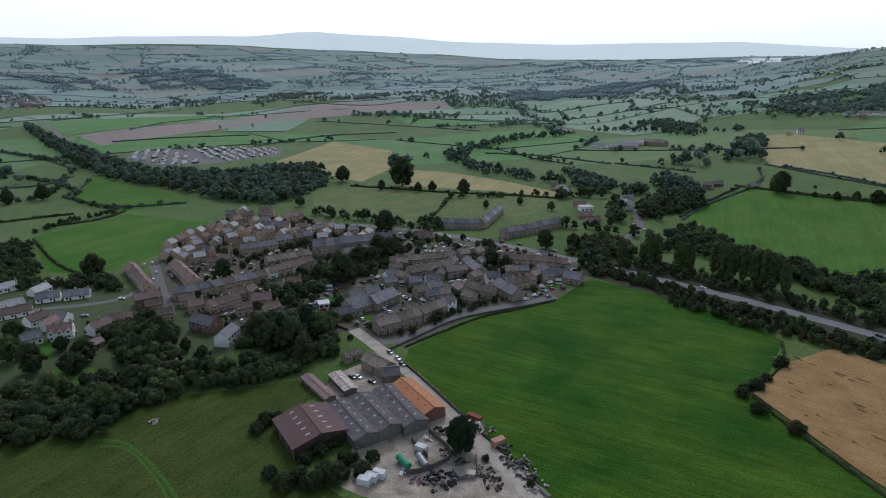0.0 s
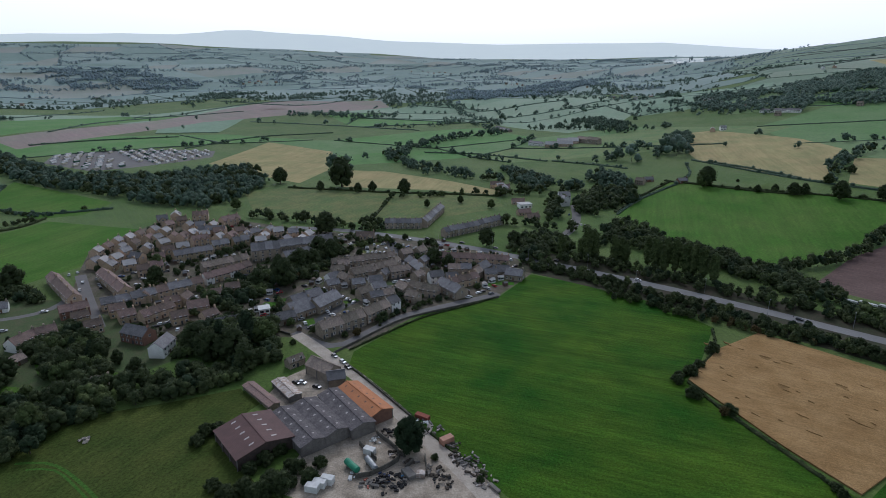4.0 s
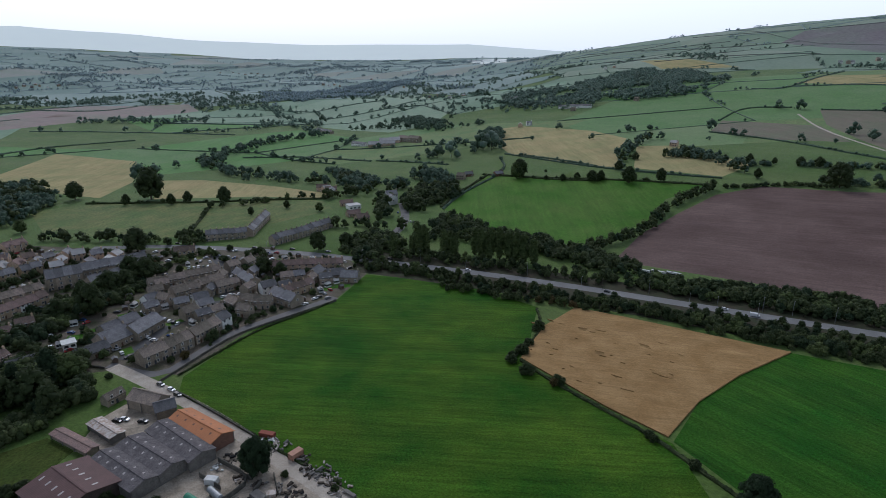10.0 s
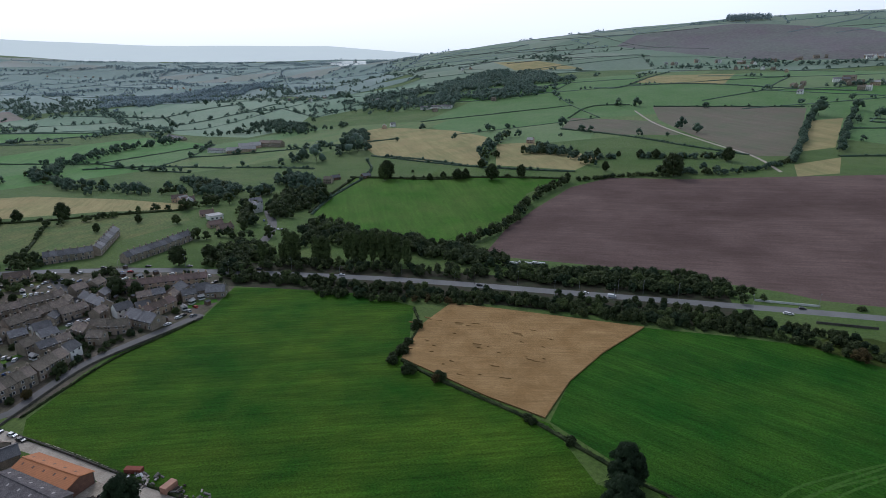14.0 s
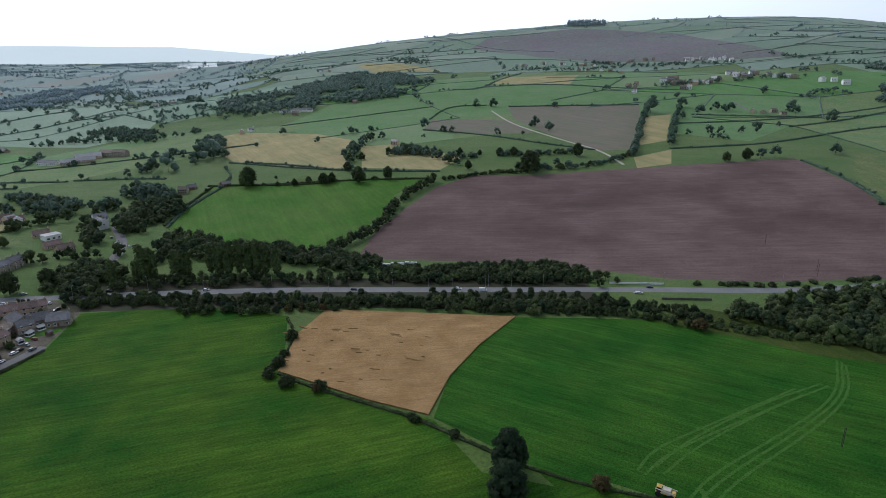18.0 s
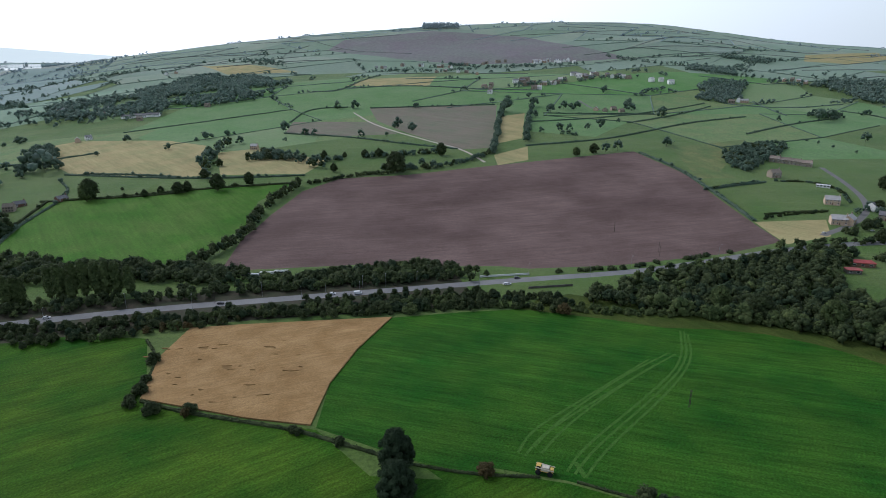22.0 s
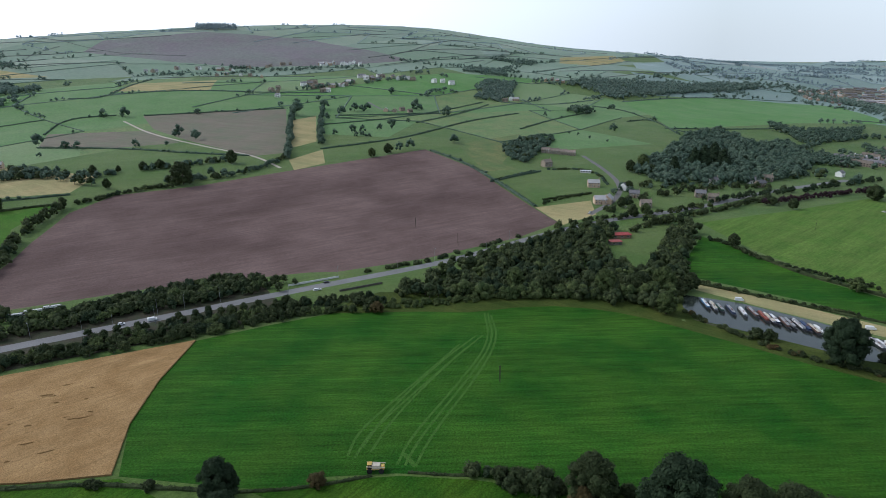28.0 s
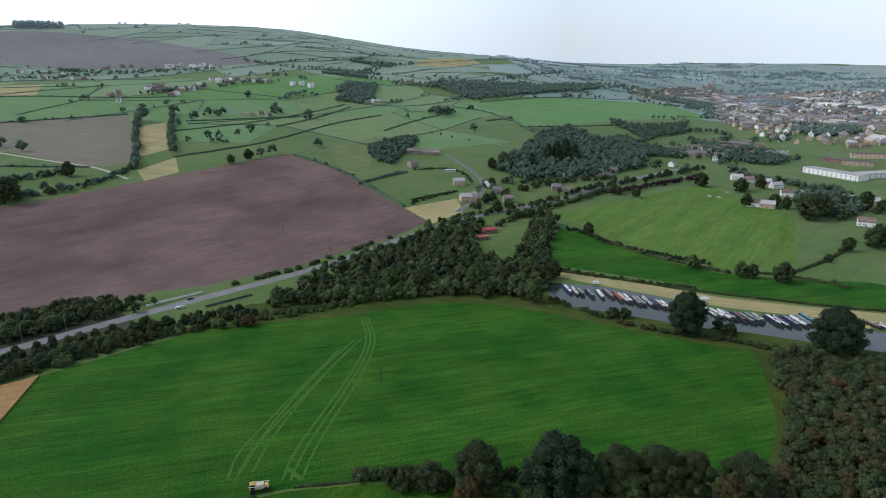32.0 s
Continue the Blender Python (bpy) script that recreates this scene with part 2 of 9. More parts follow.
# height of the skyline ridge by bearing, and how far the ground has risen towards it by distance
RIDGE = _table([-180, -60, -40, -20, -8, 5, 20, 30, 36, 45, 52, 60, 70, 79, 85, 92, 104, 115, 140, 180],
               [90, 120, 185, 192, 165, 110, 112, 122, 140, 190, 222, 246, 250, 246, 215, 175, 138, 125, 100, 90])
HILLY = _table([-180, 14, 34, 98, 118, 180], [0, 0, 1, 1, 0.15, 0])
SLOPE = ([0, 340, 430, 560, 800, 1100, 1500, 2000, 2300, 2700, 5000], [0, 0, 0.012, 0.075, 0.165, 0.29, 0.47, 0.84, 1.0, 0.97, 0.8])
VALLEY = ([0, 700, 1300, 2000, 2700, 3400, 4000, 5000], [0, 0, 0.04, 0.16, 0.5, 1.0, 0.85, 0.9])


def H(x, y):
    """Height of the ground."""
    x, y = np.asarray(x, float) / 1.3, np.asarray(y, float) / 1.3
    d, az = np.hypot(x, y), np.degrees(np.arctan2(x, y))
    top, hilly = np.interp(az, *RIDGE), np.interp(az, *HILLY)
    rise = hilly * np.interp(d, *SLOPE) + (1 - hilly) * np.interp(d, *VALLEY)
    far = np.clip((d - 3430) / 330, 0, 1) ** 1.5 * np.interp(az, [-60, -38, -18, -12, 0, 12, 25, 40], [60, 62, 72, 118, 104, 96, 88, 0])
    swell = np.clip((d - 420) / 900, 0, 1) * (9 * np.sin(x / 230 + 1.3) * np.cos(y / 270) + 4 * np.sin(x / 97 + y / 131))
    return 1.3 * (top * rise + far + swell * np.clip(1.6 - rise, 0.25, 1))



# ---- the ground: one sheet, cut along the edges of fields, roads and yards ----
from mathutils.geometry import delaunay_2d_cdt

PATCHES = []


def patch(name, label, category, material, points, lift=0.0):
    """A field, road or yard in the ground sheet; later ones lie over earlier ones."""
    PATCHES.append((name, label, category, material, [(float(x), float(y)) for x, y in points], lift))


def ribbon(name, label, category, material, points, width):
    """A road along a line."""
    p = np.array(smooth_line(points, 8.0 if width > 3 else 5.0))
    d = np.gradient(p, axis=0)
    nrm = np.stack([-d[:, 1], d[:, 0]], 1) / np.linalg.norm(d, axis=1)[:, None] * width / 2
    patch(name, label, category, material, list(map(tuple, p + nrm)) + list(map(tuple, (p - nrm)[::-1])))


def smooth_line(points, step):
    """A line through the points, rounded, with a point every step metres."""
    p = np.array(points, float)
    if len(p) > 2:
        for _ in range(2):
            q = np.empty((2 * len(p), 2))
            q[0::2], q[1::2] = p, p
            a, b = p[:-1], p[1:]
            mids = np.empty((2 * len(a), 2))
            mids[0::2], mids[1::2] = 0.75 * a + 0.25 * b, 0.25 * a + 0.75 * b
            p = np.vstack([p[:1], mids, p[-1:]])
    s = np.concatenate([[0], np.cumsum(np.linalg.norm(np.diff(p, axis=0), axis=1))])
    k = np.linspace(0, s[-1], max(2, int(s[-1] / step) + 1))
    return [(float(np.interp(v, s, p[:, 0])), float(np.interp(v, s, p[:, 1]))) for v in k]


def inside(px, py, poly):
    c = np.zeros(len(px), bool)
    x0, y0 = poly[-1]
    for x1, y1 in poly:
        k = (y1 > py) != (y0 > py)
        with np.errstate(divide="ignore", invalid="ignore"):
            c ^= k & (px < (x0 - x1) * (py - y1) / (y0 - y1 + 1e-12) + x1)
        x0, y0 = x1, y1
    return c


def mesh_of(name, verts, faces, material):
    me = bpy.data.meshes.new(name)
    me.from_pydata([tuple(v) for v in verts], [], [tuple(f) for f in faces])
    for m in (material if isinstance(material, (list, tuple)) else [material]):
        me.materials.append(m)
    return me


def lay_ground():
    pts, edges = [], []
    rings = list(np.geomspace(30, 4980, 82))
    for i, r in enumerate(rings):
        for az in list(np.arange(-48, 132, 2.0)) + list(np.arange(132, 312, 9.0)):
            a = radians(az + (i % 2) * 1.0)
            pts.append((r * math.sin(a), r * math.cos(a)))
    pts.append((0.0, 0.0))
    for _, _, _, _, poly, _ in PATCHES:
        n0, line = len(pts), []
        for (x0, y0), (x1, y1) in zip(poly, poly[1:] + poly[:1]):
            far = max(60.0, math.hypot(x0, y0))
            n = max(1, int(math.hypot(x1 - x0, y1 - y0) / (far * 0.05)))
            line += [(x0 + (x1 - x0) * k / n, y0 + (y1 - y0) * k / n) for k in range(n)]
        pts += line
        edges += [(n0 + k, n0 + (k + 1) % len(line)) for k in range(len(line))]
    v, _, f, *_ = delaunay_2d_cdt([Vector(p) for p in pts], edges, [], 0, 0.01)
    v = np.array([tuple(p) for p in v])
    f = np.array([t for t in f if len(t) == 3])
    mid = v[f].mean(1)
    owner = np.full(len(f), -1)
    for k, (_, _, _, _, poly, _) in enumerate(PATCHES):
        owner[inside(mid[:, 0], mid[:, 1], poly)] = k
    z = H(v[:, 0], v[:, 1])
    v3 = np.column_stack([v, z])
    for k in range(-1, len(PATCHES)):
        g = f[owner == k]
        if not len(g):
            continue
        used, g = np.unique(g, return_inverse=True)
        g = g.reshape(-1, 3)
        name, label, category, material, lift = ("ground", "green sheep pasture and meadow reaching to the horizon", "ground", GRASS, 0) if k < 0 else (*PATCHES[k][:4], PATCHES[k][5])
        vv = v3[used].copy()
        vv[:, 2] += lift
        faces = [tuple(t) for t in g]
        if lift > 0:
            once = {}
            for t in g:
                for a, b in ((t[0], t[1]), (t[1], t[2]), (t[2], t[0])):
                    once[(a, b)] = 1
            rim = [(a, b) for a, b in once if (b, a) not in once]
            n = len(vv)
            low = vv.copy()
            low[:, 2] -= lift + 0.1
            vv = np.vstack([vv, low])
            faces += [(a + n, b + n, b, a) for a, b in rim]
        me = mesh_of(name, vv, faces, material)
        for p in me.polygons:
            p.use_smooth = lift == 0
        tagged(new(name, me), label, category, kind="structure")


EDGES = []


def patchwork(seed, turn, wide, deep, near, far, az0, az1, palette):
    """Old enclosed fields: an uneven grid of pastures, with hedgerows along their edges."""
    rng = random.Random(seed)
    c, s = math.cos(radians(turn)), math.sin(radians(turn))
    nx, ny = int(2 * far / wide), int(2 * far / deep)
    knot = {}
    for i in range(nx + 1):
        for j in range(ny + 1):
            u, v = -far + i * wide + rng.uniform(-0.42, 0.42) * wide + (j % 2) * wide * 0.3, -far + j * deep + rng.uniform(-0.42, 0.42) * deep
            knot[i, j] = (u * c - v * s, u * s + v * c)
    for i in range(nx):
        for j in range(ny):
            poly = [knot[i, j], knot[i + 1, j], knot[i + 1, j + 1], knot[i, j + 1]]
            mx, my = sum(p[0] for p in poly) / 4, sum(p[1] for p in poly) / 4
            d, az = math.hypot(mx, my), math.degrees(math.atan2(mx, my))
            pick = rng.random()
            if not (near < min(math.hypot(*p) for p in poly) and d < far and az0 < az < az1):
                continue
            name, label, m = palette[int(pick * len(palette))]
            patch(name, label, "field", m, poly)
            EDGES.append((poly[0], poly[1]))
            EDGES.append((poly[0], poly[3]))


# palettes by distance; the far ones use the haze-coloured grasses
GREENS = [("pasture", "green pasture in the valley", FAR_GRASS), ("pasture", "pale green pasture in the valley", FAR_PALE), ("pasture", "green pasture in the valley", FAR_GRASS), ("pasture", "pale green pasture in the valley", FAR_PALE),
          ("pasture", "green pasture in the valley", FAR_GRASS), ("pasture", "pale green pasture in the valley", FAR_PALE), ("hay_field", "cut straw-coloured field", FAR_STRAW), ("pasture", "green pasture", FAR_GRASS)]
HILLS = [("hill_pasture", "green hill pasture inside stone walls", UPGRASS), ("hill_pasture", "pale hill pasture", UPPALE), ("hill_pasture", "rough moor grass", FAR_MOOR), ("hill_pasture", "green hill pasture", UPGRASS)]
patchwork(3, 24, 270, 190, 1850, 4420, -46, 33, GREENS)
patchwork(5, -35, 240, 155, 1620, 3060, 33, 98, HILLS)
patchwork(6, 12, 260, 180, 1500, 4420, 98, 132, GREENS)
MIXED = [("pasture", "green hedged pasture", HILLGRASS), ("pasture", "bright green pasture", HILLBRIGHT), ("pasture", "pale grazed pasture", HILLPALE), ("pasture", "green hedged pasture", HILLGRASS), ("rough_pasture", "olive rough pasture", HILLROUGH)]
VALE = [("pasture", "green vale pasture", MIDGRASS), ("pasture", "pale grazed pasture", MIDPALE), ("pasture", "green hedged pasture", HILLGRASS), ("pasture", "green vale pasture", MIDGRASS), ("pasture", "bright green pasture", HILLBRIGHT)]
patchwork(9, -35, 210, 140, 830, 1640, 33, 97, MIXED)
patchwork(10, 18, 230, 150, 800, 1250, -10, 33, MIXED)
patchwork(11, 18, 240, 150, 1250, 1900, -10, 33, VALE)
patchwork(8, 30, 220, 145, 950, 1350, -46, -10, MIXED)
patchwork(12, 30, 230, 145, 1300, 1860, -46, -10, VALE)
patch("moor", "heather moorland on the hilltop, purple-brown", "moor", HEATHER, [(1848, 1515), (2033, 1577), (2314, 1349), (2319, 914), (2083, 598), (1969, 437), (1893, 555), (1724, 902), (1717, 1102)])
patch("fallow_field", "long pale mauve fallow strip in the valley", "field", MAUVE, [(-674, 1116), (-589, 1316), (-491, 1599), (-290, 1945), (3, 1964), (29, 1801), (-125, 1638), (-261, 1548), (-411, 1465), (-518, 1152), (-570, 1010)])
patch("green_field", "long smooth green field beside the fallow strip", "field", HILLBRIGHT, [(-690, 1122), (-605, 1326), (-507, 1609), (-640, 1600), (-800, 1340), (-860, 1260)])
ribbon("road", "pale straight road beside the stream wood", "road", PINKTAR, [(-1023, 1474), (-931, 1395), (-789, 1227), (-679, 1082), (-620, 1010)], 9)
patch("park_ground", "pale gravel ground of the caravan park", "yard", PINKTAR, [(-475, 895), (-490, 954), (-457, 990), (-400, 1018), (-342, 1037), (-274, 1030), (-262, 964), (-297, 912), (-345, 862), (-385, 836)])
patch("green_field", "green field with a stony corner near the stream wood", "field", BRIGHT, [(-422, 662), (-446, 770), (-360, 705), (-281, 645), (-289, 594), (-329, 582)])
patch("pasture", "pale hillside pasture dotted with trees", "field", MIDPALE, [(271, 1762), (377, 1888), (533, 2098), (676, 2126), (742, 1989), (650, 1581), (585, 1356), (462, 1192), (367, 1166), (317, 1274), (277, 1370), (246, 1496)])
patch("hay_field", "cut hay field, straw coloured", "field", STRAW, [(-251, 900), (-207, 1147), (-81, 1019), (-74, 835), (-101, 737), (-143, 777)])
patch("hay_field", "narrow straw-coloured cut field", "field", STRAW, [(-56, 835), (5, 814), (82, 734), (137, 659), (124, 639), (56, 678), (-46, 707)])
patch("rough_pasture", "rough olive pasture with old grass", "field", OLIVE, [(-157, 689), (-110, 707), (11, 666), (92, 655), (121, 624), (122, 580), (62, 552), (-12, 539), (-44, 539), (-129, 595)])
patch("hay_field", "pale straw field on the slope", "field", STRAW, [(509, 1001), (568, 995), (611, 827), (601, 731), (514, 645), (479, 582), (441, 628), (414, 750), (459, 900)])
patch("hay_field", "straw-coloured grass field behind a copse", "field", STRAW, [(572, 674), (617, 637), (595, 501), (533, 485), (485, 573)])
patch("stubble_field", "grey-brown stubble field", "field", STUBBLE, [(958, 693), (1099, 491), (754, 342), (725, 375), (760, 447), (798, 515), (865, 611)])
patch("stubble_field", "small grey stubble field below a lone barn", "field", STUBBLE, [(802, 745), (853, 612), (778, 512), (731, 580), (714, 684)])
patch("stubble_strip", "narrow straw strip between two tree lines", "field", STRAW, [(999, 440), (1050, 413), (831, 330), (783, 348)])
patch("stubble_strip", "narrow straw strip between two tree lines", "field", STRAW, [(717, 324), (783, 303), (712, 274), (671, 298)])
patch("green_field", "bright green field behind the canal wood", "field", BRIGHT, [(221, 535), (328, 650), (389, 588), (439, 540), (501, 469), (431, 458), (374, 415), (277, 376), (235, 444)])
patch("green_field", "green field beside the housing estate", "field", BRIGHT, [(-351, 494), (-309, 572), (-213, 535), (-206, 508), (-219, 437), (-246, 394), (-286, 406)])
patch("parched_field", "parched yellow-green field above the farmhouse", "field", OLIVE, [(868, 128), (995, 43), (879, 46), (773, 56), (748, 33), (723, 74)])
patch("bare_verge", "bare straw-coloured verge by the new house", "verge", STRAW, [(596, 10), (629, -47), (581, -49), (544, -17)])
patch("hill_field", "hillside hay field", "field", STRAW, [(1286, 926), (1398, 794), (1211, 709), (1144, 889)])
patch("hill_field", "hillside hay field", "field", STRAW, [(1445, 1725), (1482, 1536), (1410, 1267), (1322, 1473)])
patch("far_field", "pale field on the far slope", "field", STRAW, [(2401, -40), (2659, -261), (2513, -292), (2259, -159), (2234, -36)])
patch("green_field", "smooth green hill field", "field", HILLBRIGHT, [(1495, -173), (1794, -460), (1910, -819), (1441, -726), (1344, -501), (1153, -221), (1296, -211)])
patch("meadow", "mown meadow beyond the canal", "field", MEADOW, [(569, -143), (627, -239), (716, -360), (593, -365), (550, -374), (405, -283), (397, -222), (439, -193), (489, -167)])
patch("green_field", "dark green strip field above the canal", "field", LUSH2, [(429, -96), (526, -134), (489, -158), (425, -188), (391, -219), (378, -250), (366, -310), (330, -345), (300, -330), (322, -276), (338, -227), (353, -197), (378, -170), (398, -137), (418, -104)])
patch("towpath_bank", "dry grass bank above the moored boats", "bank", STRAW, [(406, -100), (386, -138), (362, -172), (345, -196), (330, -232), (317, -268), (296, -318), (284, -300), (303, -258), (312, -230), (328, -192), (341, -170), (371, -128), (392, -100)])
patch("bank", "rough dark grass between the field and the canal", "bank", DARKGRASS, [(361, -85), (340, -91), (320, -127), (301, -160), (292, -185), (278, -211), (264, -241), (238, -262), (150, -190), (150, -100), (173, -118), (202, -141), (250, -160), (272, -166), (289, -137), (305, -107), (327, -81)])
patch("canal", "still dark canal water", "water", WATER, [(382, -90), (372, -123), (351, -154), (321, -191), (307, -224), (287, -259), (264, -241), (278, -211), (292, -185), (301, -160), (320, -127), (340, -91), (361, -85)])
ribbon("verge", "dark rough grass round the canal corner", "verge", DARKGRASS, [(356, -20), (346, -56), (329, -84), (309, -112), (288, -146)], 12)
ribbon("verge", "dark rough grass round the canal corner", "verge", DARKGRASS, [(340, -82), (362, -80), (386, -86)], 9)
patch("south_field", "green field below the low hedge", "field", LUSH, [(83, 137), (156, 91), (160, 104), (168, 80), (176, 50), (178, 24), (176, -20), (164, -67), (160, -112), (60, -70), (20, -40), (-10, 60), (38, 160)])
patch("west_field", "large lush green field beside the lane", "field", LUSH, [(100, 384), (71, 347), (22, 325), (-18, 281), (-20, 266), (4, 227), (19, 202), (34, 175), (38, 168), (44, 160), (83, 137), (156, 91), (145, 115), (158, 151), (148, 181), (142, 210), (137, 236), (149, 246), (180, 288), (172, 307), (158, 332), (127, 365)])
patch("east_field", "lush green grass field with mower tracks", "field", LUSH2, [(268, 187), (295, 155), (326, 113), (323, 98), (336, 38), (354, -7), (343, -52), (326, -80), (308, -108), (291, -133), (278, -157), (270, -172), (253, -168), (232, -159), (205, -147), (190, -136), (172, -121), (174, -100), (178, -67), (180, 24), (180, 26), (177, 52), (170, 81), (165, 83), (160, 106), (159, 152), (190, 170), (225, 180)])
patch("wheat_field", "ripe golden wheat field", "field", WHEAT, [(138, 235), (169, 263), (200, 278), (217, 257), (268, 187), (225, 180), (190, 170), (159, 155), (150, 182), (143, 213)], 0.7)
patch("ploughed_field", "large ploughed field of bare brown soil", "field", PLOUGH, [(278, 342), (344, 389), (408, 418), (480, 442), (537, 436), (586, 374), (691, 281), (819, 167), (734, 89), (636, 35), (550, -13), (497, 23), (432, 91), (391, 148), (386, 169), (337, 264)])
patch("village_ground", "worn tarmac and gravel of the village streets", "paving", PAVED, [(-214, 417), (-231, 475), (-208, 557), (-132, 556), (-62, 514), (45, 477), (98, 418), (101, 386), (71, 349), (22, 329), (-19, 283), (-45, 300), (-97, 308), (-126, 301), (-181, 325)])
patch("garden_ground", "gardens and lawns among old houses", "garden", GARDEN, [(-310, 363), (-279, 383), (-208, 371), (-134, 324), (-107, 281), (-126, 263), (-177, 243), (-215, 238)])
patch("meadow", "dark green meadow below the farm", "field", DARKGRASS, [(-164, 156), (-209, 212), (-173, 220), (-144, 228), (-116, 237), (-94, 242), (-68, 250), (-57, 236), (-71, 215), (-58, 196), (-46, 180), (-32, 168), (-16, 163)])
patch("farm_yard", "dusty farm yard of packed earth and rubble", "yard", YARD, [(-44, 180), (-36, 196), (-33, 206), (-8, 217), (3, 220), (19, 202), (34, 175), (36, 168), (-5, 165), (-28, 171)])
patch("farm_yard", "concrete yard between the old barns", "yard", YARD, [(-57, 236), (-50, 257), (-38, 268), (-17, 241), (-36, 227)])
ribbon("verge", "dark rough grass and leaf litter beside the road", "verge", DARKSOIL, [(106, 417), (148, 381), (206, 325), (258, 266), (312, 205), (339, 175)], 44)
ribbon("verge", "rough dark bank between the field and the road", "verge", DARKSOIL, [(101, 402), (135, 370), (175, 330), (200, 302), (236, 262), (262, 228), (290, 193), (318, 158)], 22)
ribbon("road", "grey two-lane main road", "road", ROADTAR, [(-84, 528), (-42, 516), (-2, 497), (40, 469), (77, 444), (103, 420), (148, 381), (206, 325), (258, 266), (312, 205), (339, 175), (364, 147), (414, 87), (462, 41), (512, -1), (563, -53), (597, -118), (642, -175), (710, -242), (821, -377)], 9)
ribbon("lane", "narrow grey village lane beside the field", "lane", PINKTAR, [(-54, 311), (-45, 300), (-28, 285), (-14, 300), (5, 321), (22, 330), (71, 351)], 5.5)
ribbon("farm_track", "pale dusty farm track", "track", TRACK, [(33, 165), (24, 185), (14, 202), (3, 224), (-12, 250), (-24, 268), (-39, 290), (-50, 305)], 7)
ribbon("street", "estate street", "street", PINKTAR, [(-161, 325), (-187, 371), (-212, 417)], 7)
ribbon("street", "village street", "street", PAVED, [(-101, 324), (-75, 328), (-51, 308)], 6)
ribbon("street", "village street", "street", TARMAC, [(-46, 311), (-29, 340), (2, 373), (18, 401), (7, 447), (3, 490)], 6)
ribbon("lane", "lane past the white house with parked cars", "lane", PINKTAR, [(115, 438), (152, 474), (177, 517), (193, 579)], 8)
ribbon("farm_track", "pale track to a lone barn", "track", TRACK, [(913, 697), (821, 580), (750, 441), (728, 376), (677, 318)], 4)
ribbon("lane", "lane above the stone house", "lane", PINKTAR, [(857, -50), (775, -74), (693, -86), (632, -72), (581, -43)], 6)
ribbon("lane", "hill lane", "lane", PINKTAR, [(1228, 367), (1139, 307), (1166, 272)], 5)
ribbon("tyre_track", "paler tyre tracks in the grass", "track", WORN, [(182, 50), (201, 48), (253, 34), (295, 26), (331, 33)], 1.1)
ribbon("tyre_track", "paler tyre tracks in the grass", "track", WORN, [(188, 65), (213, 62), (261, 48), (300, 33)], 1.1)
ribbon("tyre_track", "paler tyre tracks in the grass", "track", WORN, [(183, 70), (200, 69), (230, 59), (283, 40)], 1.1)
ribbon("tyre_track", "paler tyre tracks in the grass", "track", WORN, [(182, 53), (199, 52), (245, 39), (292, 28), (331, 35)], 1.1)
ribbon("tyre_track", "paler tyre tracks in the grass", "track", WORN, [(182, 46), (202, 44), (261, 29), (299, 24), (329, 31)], 1.1)
ribbon("tyre_track", "paler tyre tracks in the grass", "track", WORN, [(190, 69), (215, 66), (263, 52), (300, 36)], 1.1)
ribbon("tyre_track", "paler tyre tracks in the grass", "track", WORN, [(184, 73), (200, 74), (232, 63), (287, 44)], 1.1)
ribbon("tyre_track", "paler tyre tracks in the grass", "track", WORN, [(-140, 204), (-127, 204), (-113, 193), (-97, 177), (-90, 168)], 1.3)
ribbon("tyre_track", "paler tyre tracks in the grass", "track", WORN, [(-134, 200), (-124, 200), (-114, 191), (-100, 177), (-93, 168)], 1.0)
patch("flattened_wheat", "dark streak of flattened wheat", "patch", LODGED, [(178, 263), (181, 260), (180, 260), (178, 262)], 0.4)
patch("flattened_wheat", "dark streak of flattened wheat", "patch", LODGED, [(176, 271), (178, 268), (178, 267), (176, 269)], 0.4)
patch("flattened_wheat", "dark streak of flattened wheat", "patch", LODGED, [(158, 238), (160, 235), (159, 235), (158, 236)], 0.4)
patch("flattened_wheat", "dark streak of flattened wheat", "patch", LODGED, [(175, 267), (177, 265), (176, 264), (175, 266)], 0.4)
patch("flattened_wheat", "dark streak of flattened wheat", "patch", LODGED, [(203, 221), (205, 218), (204, 217), (203, 219)], 0.4)
patch("flattened_wheat", "dark streak of flattened wheat", "patch", LODGED, [(169, 204), (172, 199), (171, 199), (169, 202)], 0.4)
patch("flattened_wheat", "dark streak of flattened wheat", "patch", LODGED, [(213, 222), (216, 217), (216, 217), (213, 220)], 0.4)
patch("flattened_wheat", "dark streak of flattened wheat", "patch", LODGED, [(181, 212), (182, 210), (182, 209), (180, 211)], 0.4)
patch("flattened_wheat", "dark streak of flattened wheat", "patch", LODGED, [(192, 248), (196, 243), (195, 243), (192, 246)], 0.4)
patch("flattened_wheat", "dark streak of flattened wheat", "patch", LODGED, [(188, 198), (190, 195), (189, 195), (188, 197)], 0.4)
patch("flattened_wheat", "dark streak of flattened wheat", "patch", LODGED, [(189, 195), (193, 189), (192, 190), (189, 193)], 0.4)
patch("flattened_wheat", "dark streak of flattened wheat", "patch", LODGED, [(189, 201), (191, 198), (191, 198), (189, 200)], 0.4)
patch("flattened_wheat", "dark streak of flattened wheat", "patch", LODGED, [(181, 220), (182, 218), (182, 218), (180, 219)], 0.4)
patch("flattened_wheat", "dark streak of flattened wheat", "patch", LODGED, [(151, 218), (152, 217), (151, 216), (150, 217)], 0.4)
